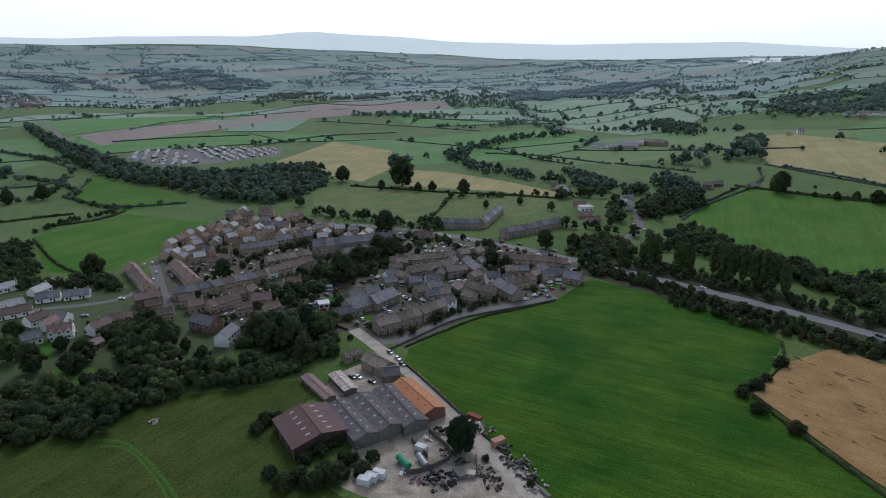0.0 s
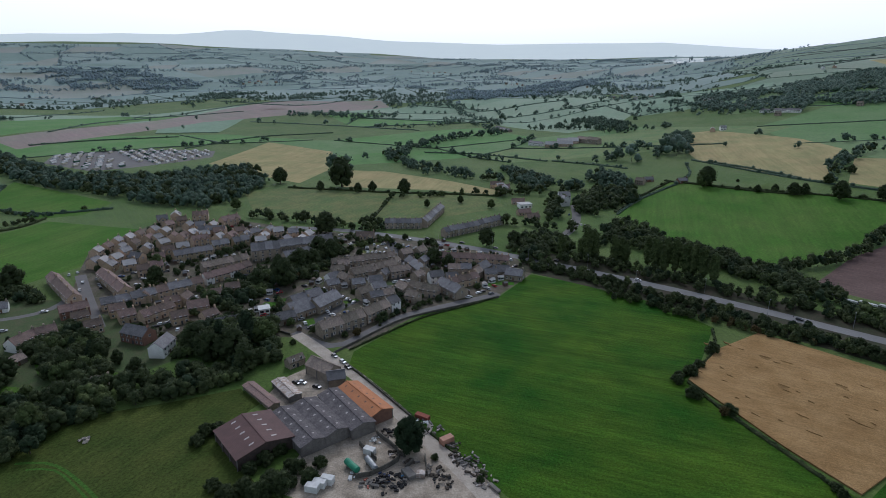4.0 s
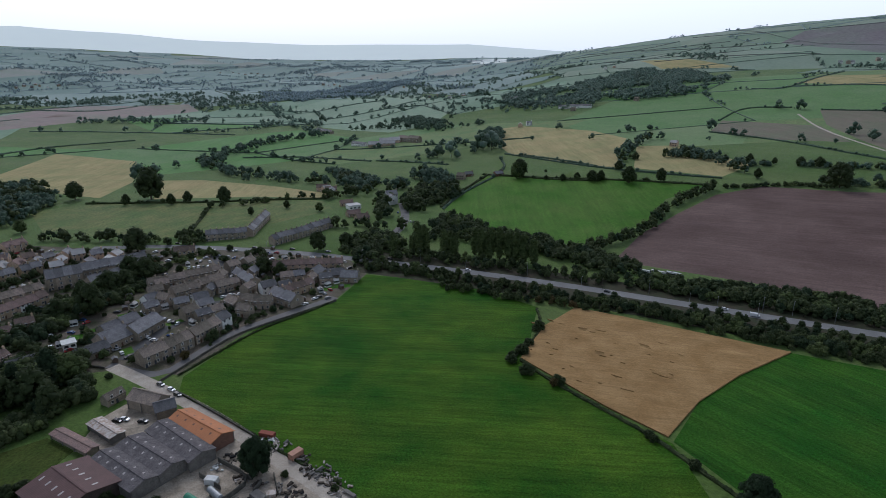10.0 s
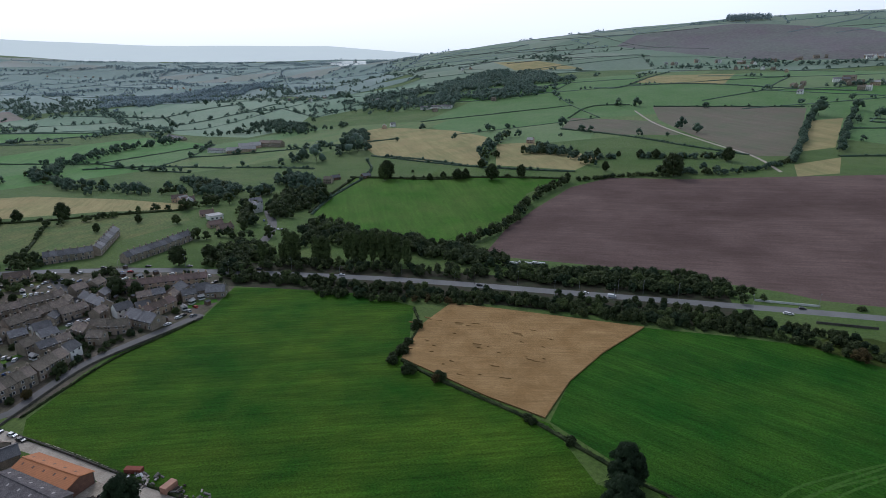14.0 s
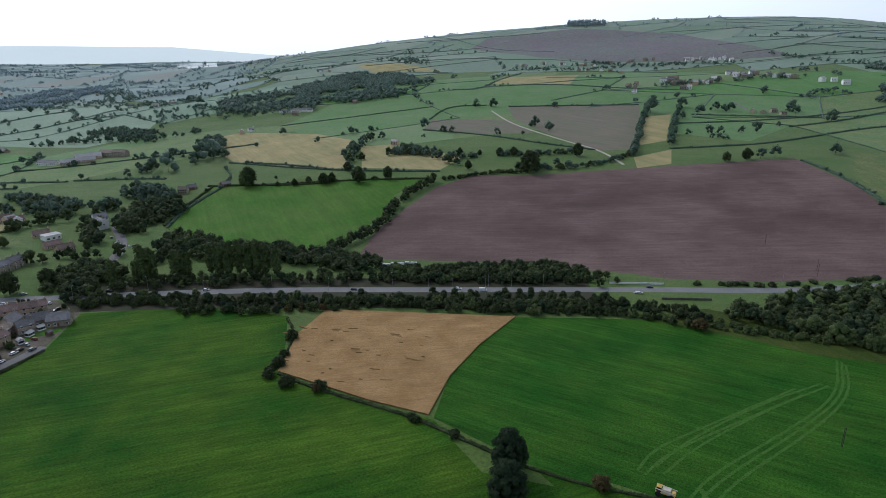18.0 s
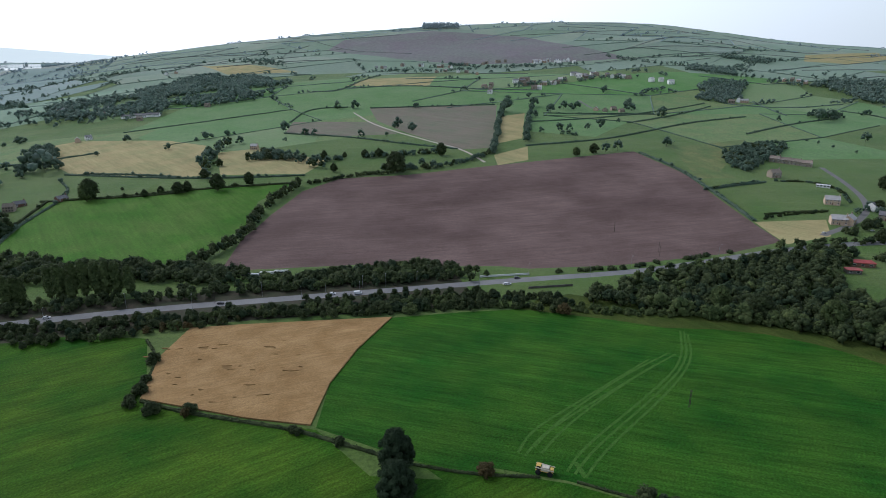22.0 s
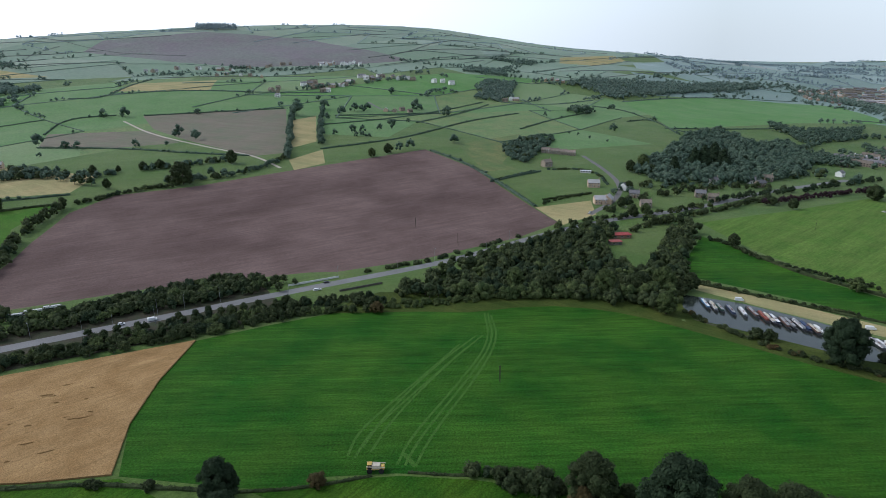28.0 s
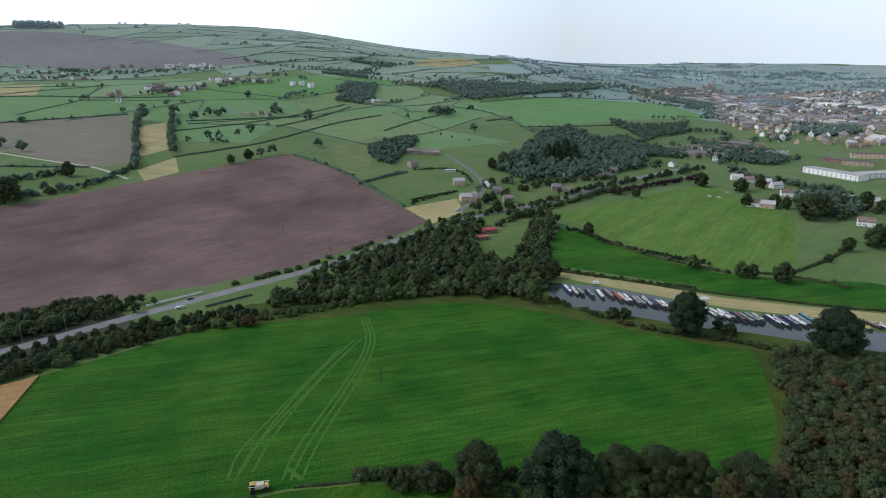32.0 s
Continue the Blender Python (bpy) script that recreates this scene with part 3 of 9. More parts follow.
patch("flattened_wheat", "dark streak of flattened wheat", "patch", LODGED, [(146, 243), (148, 240), (147, 240), (146, 242)], 0.4)
patch("flattened_wheat", "dark streak of flattened wheat", "patch", LODGED, [(176, 222), (178, 219), (177, 219), (175, 221)], 0.4)
patch("flattened_wheat", "dark streak of flattened wheat", "patch", LODGED, [(213, 208), (215, 204), (215, 204), (213, 206)], 0.4)
patch("flattened_wheat", "dark streak of flattened wheat", "patch", LODGED, [(153, 233), (155, 231), (154, 231), (153, 232)], 0.4)
patch("flattened_wheat", "dark streak of flattened wheat", "patch", LODGED, [(156, 219), (157, 216), (157, 216), (155, 217)], 0.4)
patch("flattened_wheat", "dark streak of flattened wheat", "patch", LODGED, [(159, 200), (160, 198), (159, 198), (158, 199)], 0.4)
patch("flattened_wheat", "dark streak of flattened wheat", "patch", LODGED, [(163, 266), (167, 261), (166, 261), (163, 264)], 0.4)
patch("flattened_wheat", "dark streak of flattened wheat", "patch", LODGED, [(191, 230), (193, 227), (193, 227), (191, 229)], 0.4)
patch("flattened_wheat", "dark streak of flattened wheat", "patch", LODGED, [(159, 245), (160, 243), (159, 242), (158, 243)], 0.4)
patch("flattened_wheat", "dark streak of flattened wheat", "patch", LODGED, [(165, 192), (169, 187), (168, 187), (165, 191)], 0.4)
patch("flattened_wheat", "dark streak of flattened wheat", "patch", LODGED, [(164, 187), (165, 186), (165, 186), (164, 187)], 0.4)
patch("flattened_wheat", "dark streak of flattened wheat", "patch", LODGED, [(144, 212), (147, 208), (147, 208), (144, 210)], 0.4)
patch("flattened_wheat", "dark streak of flattened wheat", "patch", LODGED, [(151, 206), (153, 202), (153, 202), (150, 205)], 0.4)
patch("flattened_wheat", "dark streak of flattened wheat", "patch", LODGED, [(199, 214), (200, 212), (199, 211), (198, 213)], 0.4)
patch("flattened_wheat", "dark streak of flattened wheat", "patch", LODGED, [(188, 247), (190, 244), (189, 244), (187, 246)], 0.4)
patch("flattened_wheat", "dark streak of flattened wheat", "patch", LODGED, [(204, 203), (205, 201), (204, 201), (203, 202)], 0.4)
patch("flattened_wheat", "dark streak of flattened wheat", "patch", LODGED, [(165, 271), (169, 266), (168, 266), (165, 269)], 0.4)
patch("flattened_wheat", "dark streak of flattened wheat", "patch", LODGED, [(176, 243), (177, 241), (176, 241), (175, 242)], 0.4)
patch("flattened_wheat", "dark patch of flattened wheat", "patch", LODGED, [(185, 254), (189, 250), (186, 248), (184, 251)], 0.4)
patch("flattened_wheat", "dark patch of flattened wheat", "patch", LODGED, [(177, 227), (180, 223), (177, 221), (175, 224)], 0.4)
patch("flattened_wheat", "dark patch of flattened wheat", "patch", LODGED, [(203, 225), (206, 220), (204, 219), (202, 222)], 0.4)
patch("flattened_wheat", "dark patch of flattened wheat", "patch", LODGED, [(195, 194), (196, 192), (194, 190)], 0.4)
patch("flattened_wheat", "dark patch of flattened wheat", "patch", LODGED, [(169, 203), (170, 200), (169, 200)], 0.4)
ribbon("tyre_track", "track worn across the field", "track", WORN, [(182, 46), (188, 49), (189, 52)], 2.0)
ribbon("verge", "pale gravel verge", "verge", TRACK, [(258, -190), (252, -194), (244, -196)], 3)
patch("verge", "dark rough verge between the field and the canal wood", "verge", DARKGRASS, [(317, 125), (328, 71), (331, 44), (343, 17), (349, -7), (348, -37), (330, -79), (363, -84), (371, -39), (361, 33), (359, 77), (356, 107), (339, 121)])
patch("lawn", "bright garden lawn behind the houses", "lawn", BRIGHT, [(-224, 292), (-213, 295), (-197, 272), (-207, 269)])
patch("lawn", "bright garden lawn behind the houses", "lawn", BRIGHT, [(-191, 261), (-186, 266), (-166, 261), (-160, 246), (-178, 245)])
patch("lawn", "bright garden lawn behind the houses", "lawn", BRIGHT, [(-176, 287), (-163, 288), (-156, 274), (-167, 273)])
patch("lawn", "bright garden lawn behind the houses", "lawn", BRIGHT, [(-137, 269), (-130, 272), (-123, 260), (-131, 258)])
patch("lawn", "bright garden lawn behind the houses", "lawn", BRIGHT, [(-242, 303), (-234, 304), (-228, 296), (-236, 293)])
patch("lawn", "bright garden lawn behind the houses", "lawn", BRIGHT, [(-146, 269), (-141, 271), (-134, 258), (-140, 256)])
patch("lawn", "bright garden lawn behind the houses", "lawn", BRIGHT, [(-48, 323), (-43, 326), (-41, 318), (-45, 315)])
ribbon("lane", "lane past the bungalows", "lane", PINKTAR, [(-262, 326), (-248, 336), (-227, 341), (-207, 348), (-199, 361), (-200, 382)], 5)
patch("reservoir", "bright reservoir on the skyline", "water", WATER, [(1768, 3830), (1918, 3828), (2019, 3736), (1408, 2601), (1618, 3474)])
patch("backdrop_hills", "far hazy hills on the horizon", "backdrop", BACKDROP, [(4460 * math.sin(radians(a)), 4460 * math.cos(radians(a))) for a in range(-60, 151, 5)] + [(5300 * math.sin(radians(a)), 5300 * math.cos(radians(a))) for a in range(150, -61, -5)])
VILLAGE = [(-205, 417), (-223, 467), (-204, 547), (-129, 545), (-62, 509), (45, 472), (94, 418), (95, 386), (72, 357), (22, 335), (-20, 293), (-46, 308), (-99, 316), (-129, 309)]
_lawn = random.Random(5)
for _ in range(95):
    x, y = _lawn.uniform(-150, 90), _lawn.uniform(270, 560)
    if inside(np.array([x]), np.array([y]), VILLAGE)[0]:
        a, w, d = _lawn.uniform(-0.3, 0.5), _lawn.uniform(5, 11), _lawn.uniform(4, 8)
        patch("lawn", "small back-garden lawn between the houses", "lawn", _lawn.choice([GARDEN, GARDEN, BRIGHT, OLIVE]), [(x + u * w * math.cos(a) - v * d * math.sin(a), y + u * w * math.sin(a) + v * d * math.cos(a)) for u, v in ((-0.5, -0.5), (0.5, -0.5), (0.5, 0.5), (-0.5, 0.5))])


lay_ground()



# ---- mesh helpers ----
class Build:
    """Collects solid pieces for one mesh."""

    def __init__(self):
        self.v, self.f, self.m = [], [], []

    def add(self, verts, faces, m=0):
        n = len(self.v)
        self.v += [tuple(map(float, p)) for p in verts]
        self.f += [tuple(i + n for i in f) for f in faces]
        self.m += [m] * len(faces)
        return self

    def box(self, x0, y0, z0, x1, y1, z1, m=0, taper=0.0):
        t = taper
        return self.add([(x0, y0, z0), (x1, y0, z0), (x1, y1, z0), (x0, y1, z0), (x0 + t, y0 + t, z1), (x1 - t, y0 + t, z1), (x1 - t, y1 - t, z1), (x0 + t, y1 - t, z1)],
                        [(3, 2, 1, 0), (4, 5, 6, 7), (0, 1, 5, 4), (1, 2, 6, 5), (2, 3, 7, 6), (3, 0, 4, 7)], m)

    def prism(self, ring, axis, length, m=0):
        """A closed outline pushed along an axis by a length."""
        a = np.array(axis, float) * length
        n = len(ring)
        top = [tuple(np.array(p) + a) for p in ring]
        faces = [tuple(range(n - 1, -1, -1)), tuple(range(n, 2 * n))] + [(i, (i + 1) % n, n + (i + 1) % n, n + i) for i in range(n)]
        return self.add(list(ring) + top, faces, m)

    def tube(self, p, q, r0, r1=None, n=8, m=0):
        p, q = Vector(p), Vector(q)
        r1 = r0 if r1 is None else r1
        d = (q - p).normalized()
        a = d.orthogonal().normalized()
        b = d.cross(a)
        ring = [(a * math.cos(2 * math.pi * k / n) + b * math.sin(2 * math.pi * k / n)) for k in range(n)]
        faces = [(k, (k + 1) % n, n + (k + 1) % n, n + k) for k in range(n)] + [tuple(range(n - 1, -1, -1)), tuple(range(n, 2 * n))]
        return self.add([p + c * r0 for c in ring] + [q + c * r1 for c in ring], faces, m)

    def mesh(self, name, *materials):
        me = bpy.data.meshes.new(name)
        me.from_pydata(self.v, [], self.f)
        for m in materials:
            me.materials.append(m)
        if len(materials) > 1:
            me.polygons.foreach_set("material_index", self.m)
        return me


def part(name, b, materials, parent, label="", smooth=False):
    """Links a built mesh as one part under a thing or a part."""
    me = b if isinstance(b, bpy.types.Mesh) else b.mesh(name, *(materials if isinstance(materials, (list, tuple)) else [materials]))
    if smooth:
        me.polygons.foreach_set("use_smooth", [True] * len(me.polygons))
    ob = new(name, me)
    ob.parent = parent
    return tagged(ob, label)


def thing(name, label, category, group="", kind=""):
    return tagged(new(name), label, category, group, kind)


def at(x, y, turn=0.0, sx=1.0, sy=None, sz=None, up=0.0):
    """The pose of a thing on the ground at x, y, turned and stretched."""
    sy, sz = sx if sy is None else sy, sx if sz is None else sz
    return pose(x, y, float(H(x, y)) + up, 0, 0, turn) @ Matrix.Diagonal((sx, sy, sz, 1))


def settle(ob, m):
    """Puts a first-built thing to its place."""
    ob.matrix_basis = m
    return ob


def place(template, m, label="", group=""):
    """The first call uses the thing itself, later ones copies."""
    k = template.scale
    ob = copy_thing(template, m @ Matrix.Diagonal((1 / k[0], 1 / k[1], 1 / k[2], 1))) if template.get("used") else settle(template, m)
    template["used"] = 1
    return tagged(ob, label, group=group)


# ---- greenery ----
def ball(rings):
    """A unit ball of triangles: the heart of a clump."""
    b = bmesh.new()
    bmesh.ops.create_icosphere(b, subdivisions=rings, radius=1.0)
    v, f = np.array([tuple(q.co) for q in b.verts]), np.array([[q.index for q in face.verts] for face in b.faces])
    b.free()
    return v, f


HEARTS = {1: ball(1), 2: ball(2)}


def leaf_mesh(name, centres, sizes, material, rng, quads, leaf, squash=1.0, lift=0.25, heart=2):
    """Foliage: round clumps, each a lumpy heart under many small leaf sprays that face outwards."""
    m, n = len(centres), len(centres) * quads
    hv, hf = HEARTS[heart]
    core = np.array(centres, float)[:, None] + hv[None] * (np.array(sizes, float)[:, None, None] * rng.uniform(0.5, 0.92, (m, len(hv), 1))) * np.array([1, 1, squash])
    c, r = np.repeat(np.array(centres, float), quads, 0), np.repeat(np.array(sizes, float), quads)[:, None]
    d = rng.normal(size=(n, 3))
    d /= np.linalg.norm(d, axis=1)[:, None]
    d[:, 2] = np.where(d[:, 2] < -0.5, -d[:, 2], d[:, 2])
    p = c + d * r * rng.uniform(0.82, 1.16, (n, 1)) * np.array([1, 1, squash])
    nrm = d + rng.normal(size=(n, 3)) * 0.38 + np.array([0, 0, lift])
    nrm /= np.linalg.norm(nrm, axis=1)[:, None]
    a = np.cross(nrm, rng.normal(size=(n, 3)))
    a /= np.linalg.norm(a, axis=1)[:, None] + 1e-9
    b = np.cross(nrm, a)
    s, k = np.maximum(leaf, r * 0.26 if leaf > 0.6 else 0) * rng.uniform(0.6, 1.35, (n, 1)), rng.uniform(0.5, 1.0, (n, 1))
    v = np.stack([p + a * s, p + b * s * k - a * s * 0.15 + nrm * s * 0.2, p - a * s * 0.9, p - b * s * k + a * s * 0.1 + nrm * s * 0.1], 1)
    nf = len(hf) * m
    tri = (hf[None] + (np.arange(m) * len(hv))[:, None, None] + 4 * n).reshape(-1)
    me = bpy.data.meshes.new(name)
    me.vertices.add(4 * n + m * len(hv))
    me.vertices.foreach_set("co", np.concatenate([v.reshape(-1), core.reshape(-1)]).astype(np.float32))
    me.loops.add(4 * n + 3 * nf)
    me.loops.foreach_set("vertex_index", np.concatenate([np.arange(4 * n), tri]).astype(np.int32))
    me.polygons.add(n + nf)
    me.polygons.foreach_set("loop_start", np.concatenate([np.arange(0, 4 * n, 4), 4 * n + np.arange(0, 3 * nf, 3)]).astype(np.int32))
    me.polygons.foreach_set("use_smooth", np.concatenate([np.zeros(n, bool), np.ones(nf, bool)]))
    me.update(calc_edges=True)
    kinds = material if isinstance(material, tuple) else (material,)
    for q in kinds:
        me.materials.append(q)
    if len(kinds) > 1:
        # neighbouring clumps of one tree share a kind of leaf
        tree = np.array([kinds_at(q) for q in centres]) % 20
        which = np.where(tree < 15, 0, np.where(tree < 17, 1, 2)).clip(0, len(kinds) - 1)
        me.polygons.foreach_set("material_index", np.concatenate([np.repeat(which, quads), np.repeat(which, len(hf))]).astype(np.int32))
    return me


def kinds_at(c):
    """A number that is one and the same over a patch of ground as wide as a tree."""
    return int(abs(math.sin(round(c[0] / 9) * 12.9898 + round(c[1] / 9) * 78.233)) * 43758.5)


def clumps(rng, n, wide, low, high, r):
    """Centres of foliage clumps that fill an uneven crown of width wide between two heights."""
    out = []
    for k in range(n):
        h = (k + rng.uniform(0.2, 0.8)) / n
        belly = math.sin(math.pi * min(1, 0.18 + 0.80 * h)) ** 0.7
        a = k * 2.4 + rng.uniform(-0.5, 0.5)
        rad = wide * 0.5 * belly * rng.uniform(0.35, 0.82)
        out.append((rad * math.cos(a), rad * math.sin(a), low + (high - low) * h))
    return out, [r * rng.uniform(0.7, 1.25) for _ in range(n)]


LEAF = mat("oak_leaves", (0.037, 0.054, 0.022), (0.074, 0.094, 0.037), 8, 0.7, spec=0.1, fine=(0.8, 0.35), island=0.24, glow=0.25, detail=3.0)
LEAF_B = mat("ash_leaves", (0.066, 0.096, 0.032), (0.110, 0.138, 0.050), 9, 0.7, spec=0.1, fine=(0.8, 0.35), island=0.24, glow=0.25, detail=3.0)
LEAF_C = mat("dark_conifer_leaves", (0.024, 0.042, 0.021), (0.044, 0.064, 0.030), 6, 0.8, spec=0.1, fine=(0.8, 0.3), island=0.2, glow=0.15)
LEAF_R = mat("turning_leaves", (0.098, 0.066, 0.028), (0.056, 0.072, 0.026), 10, 0.75, spec=0.1, fine=(0.8, 0.25), island=0.14, glow=0.25)
LEAF_P = mat("copper_beech_leaves", (0.034, 0.018, 0.024), (0.046, 0.026, 0.030), 6, 0.85, spec=0.1, fine=(0.8, 0.25), sheen=0.05, island=0.25, glow=0.1)
# three leaf colours with distance haze painted in, paler and bluer each step
LEAF_M = mat("hazed_hillside_leaves", (0.074, 0.122, 0.084), (0.124, 0.172, 0.116), 14, 0.7, spec=0.2, fine=(3, 0.2), island=0.2, glow=0.35)
LEAF_N = mat("hazed_valley_leaves", (0.136, 0.200, 0.160), (0.204, 0.262, 0.206), 14, 0.7, spec=0.15, fine=(5, 0.2), island=0.24, glow=0.4)
LEAF_F = mat("hazed_distant_leaves", (0.285, 0.360, 0.385), (0.330, 0.400, 0.420), 60, 0.7, spec=0.2, fine=(8, 0.12), island=0.08, glow=0.45)
BARK = mat("bark", (0.075, 0.06, 0.045), (0.05, 0.042, 0.034), 0.5, 0.95, fine=(0.1, 0.25), bump=0.5, bump_scale=0.1)


def tree_template(label, leaves, seed, wide=0.95, base=0.22, n=16, r=0.22, quads=40, leaf=0.034, kind="broad", name="tree"):
    """A tree one metre tall: tapered trunk with limbs, and a crown of leaf clumps."""
    rng = np.random.default_rng(seed)
    t = thing(name, label, name, "trees of the landscape" if name == "tree" else "bushes of the hedgerows")
    if kind == "poplar":
        cs = [(rng.uniform(-0.05, 0.05), rng.uniform(-0.05, 0.05), 0.12 + 0.84 * k / (n - 1)) for k in range(n)]
        rs = [r * (0.5 + 0.6 * math.sin(math.pi * (k + 1.5) / (n + 2))) for k in range(n)]
    elif kind == "conifer":
        cs = [(0.30 * wide * (1 - k / n) * math.cos(k * 2.4), 0.30 * wide * (1 - k / n) * math.sin(k * 2.4), 0.15 + 0.80 * k / n) for k in range(n)]
        rs = [r * (1.25 - 0.85 * k / n) for k in range(n)]
    else:
        cs, rs = clumps(rng, n, wide, base + r * 0.7, 1.0 - r * 0.8, r)
    b = Build()
    b.tube((0, 0, -0.03), (0.01, 0, 0.3), 0.030, 0.020, 8)
    b.tube((0.01, 0, 0.3), (0.0, 0.02, 0.72), 0.020, 0.006, 6)
    for c in cs[1::3]:
        z = max(0.16, c[2] - 0.28)
        b.tube((0.005, 0, z), (c[0] * 0.8, c[1] * 0.8, c[2]), 0.012, 0.004, 5)
    part("trunk", b, BARK, t)
    part("crown", leaf_mesh("crown", cs, rs, leaves, rng, quads, leaf), None, t)
    return t


OAKS = [tree_template("broadleaf tree with a rounded dark green crown", LEAF, 1, 0.9, 0.06, 34, 0.155), tree_template("old oak with a broad uneven crown", LEAF, 2, 1.05, 0.05, 38, 0.15),
        tree_template("dark green field tree with a full crown", LEAF, 3, 0.85, 0.06, 32, 0.16), tree_template("light green ash tree", LEAF_B, 4, 0.82, 0.08, 32, 0.15),
        tree_template("spreading hedgerow tree in full leaf", LEAF, 5, 1.15, 0.04, 40, 0.145)]
POPLARS = [tree_template("tall narrow poplar in a row", LEAF_B, 11, 0.4, 0.1, 14, 0.15, 45, 0.04, "poplar"), tree_template("dark conifer with a pointed top", LEAF_C, 12, 0.7, 0.1, 15, 0.2, 55, 0.04, "conifer")]
BUSHES = [tree_template("low rounded hawthorn bush", LEAF, 21, 1.6, 0.0, 30, 0.2, 60, 0.045, name="bush"), tree_template("low bush with reddish berries and leaves", LEAF_R, 22, 1.5, 0.0, 28, 0.2, 60, 0.045, name="bush")]
BIG = [tree_template("large dark tree with a dense leafy crown", LEAF_C, 31, 1.05, 0.06, 90, 0.105, 170, 0.017), tree_template("tall sycamore with a dense leafy crown", LEAF, 32, 1.1, 0.08, 90, 0.10, 170, 0.017),
       tree_template("bright green young tree", LEAF_B, 33, 0.95, 0.06, 80, 0.105, 170, 0.018), tree_template("tree with leaves turning brown", LEAF_R, 34, 1.05, 0.04, 80, 0.105, 170, 0.018)]
KINDS = {"o": OAKS, "p": POPLARS[:1], "c": POPLARS[1:], "b": BUSHES[:1], "r": BUSHES[1:], "D": BIG[:1], "S": BIG[1:2], "Y": BIG[2:3], "R": BIG[3:]}
_tree_rng = random.Random(7)


def trees(kind, *spots):
    """Single trees: x, y and height."""
    for x, y, h in spots:
        q = _tree_rng.choice(KINDS[kind])
        w = h * _tree_rng.uniform(0.88, 1.15)
        place(q, at(x, y, _tree_rng.uniform(0, 360), w, w, h))


def crown_cloud(rng, spots, quads, leaf, n_clump):
    """Centres and sizes for many joined crowns."""
    cs, rs = [], []
    for x, y, h, w in spots:
        z = float(H(x, y))
        turn = rng.uniform(0, 6.28)
        for k in range(n_clump):
            # one clump on top, the rest in a ring round it and a lower skirt
            if k == 0:
                rr, e = 0.0, 0.66
            elif k <= n_clump // 2:
                rr, e = w * rng.uniform(0.16, 0.26), rng.uniform(0.44, 0.60)
            else:
                rr, e = w * rng.uniform(0.24, 0.36), rng.uniform(0.18, 0.40)
            a = turn + k * 2.4 + rng.uniform(-0.4, 0.4)
            cs.append((x + rr * math.cos(a), y + rr * math.sin(a), z + h * e))
            rs.append(w * rng.uniform(0.20, 0.30))
    return cs, rs


def far_detail(x, y):
    d = math.hypot(x, y)
    return (12, 22, 0.42) if d < 400 else (8, 11, 0.55) if d < 1000 else (6, 6, 0.9) if d < 1250 else (4, 5, 1.3) if d < 1900 else (3, 4, 1.9)


def wood(name, label, poly, height, spacing, leaves, seed, spread=0.35, category="woodland"):
    """A wood: joined crowns inside an outline."""
    rng = np.random.default_rng(seed)
    p = np.array(poly)
    lo, hi = p.min(0), p.max(0)
    gx, gy = np.meshgrid(np.arange(lo[0], hi[0], spacing), np.arange(lo[1], hi[1], spacing))
    g = np.stack([gx.ravel(), gy.ravel()], 1) + rng.uniform(-0.42, 0.42, (gx.size, 2)) * spacing
    g = g[inside(g[:, 0], g[:, 1], [tuple(q) for q in poly])]
    if spacing >= 12:
        # clearings break up the large woods
        q = 0.45 if spacing < 14 else 0.0
        g = g[np.sin(g[:, 0] / 41 + 1) * np.cos(g[:, 1] / 33) + 0.5 * np.sin(g[:, 0] / 17 - g[:, 1] / 23) < q]
    spots = [(x, y, h, spacing * rng.uniform(0.95, 1.6)) for (x, y), h in zip(g, height * rng.uniform(1 - spread, 1 + spread * 0.7, len(g)))]
    grow(name, label, spots, leaves, rng, category)


def treeline(name, label, line, height, spacing, width, leaves, seed, gaps=0.0, category="tree line"):
    """Trees or bushes along a line, as a belt of some width."""
    rng = np.random.default_rng(seed)
    spots = []
    for x, y in smooth_line(line, spacing):
        if rng.uniform() < gaps:
            continue
        h = height * rng.uniform(0.62, 1.2) * (1.3 if height >= 9 else 1.0)
        spots.append((x + rng.uniform(-0.5, 0.5) * width, y + rng.uniform(-0.5, 0.5) * width, h, max(h * (0.85 if height >= 9 else 0.72), spacing * rng.uniform(1.1, 1.6))))
    grow(name, label, spots, leaves, rng, category)


def grow(name, label, spots, leaves, rng, category):
    if not spots:
        return
    n, quads, leaf = far_detail(float(np.mean([math.hypot(s[0], s[1]) for s in spots])), 0.0)
    cs, rs = crown_cloud(rng, spots, quads, leaf, n)
    d = float(np.mean([math.hypot(q[0], q[1]) for q in spots]))
    # farther crowns take the haze-coloured leaves
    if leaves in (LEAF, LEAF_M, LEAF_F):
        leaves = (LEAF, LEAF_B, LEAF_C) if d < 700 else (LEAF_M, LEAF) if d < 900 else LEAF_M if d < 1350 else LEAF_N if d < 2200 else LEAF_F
    elif leaves is LEAF_R:
        leaves = (LEAF, LEAF_R, LEAF_R)
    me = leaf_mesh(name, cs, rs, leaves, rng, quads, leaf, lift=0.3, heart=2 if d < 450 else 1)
    trunks = Build()
    for x, y, h, w in spots:
        z = float(H(x, y))
        trunks.add([(x - 0.3, y - 0.2, z - 0.3), (x + 0.3, y - 0.2, z - 0.3), (x, y + 0.35, z - 0.3), (x, y, z + h * 0.38)], [(0, 1, 3), (1, 2, 3), (2, 0, 3)])
    top = thing(name, label, category, kind="stuff")
    part("foliage", me, None, top)
    part("trunks", trunks, BARK, top)


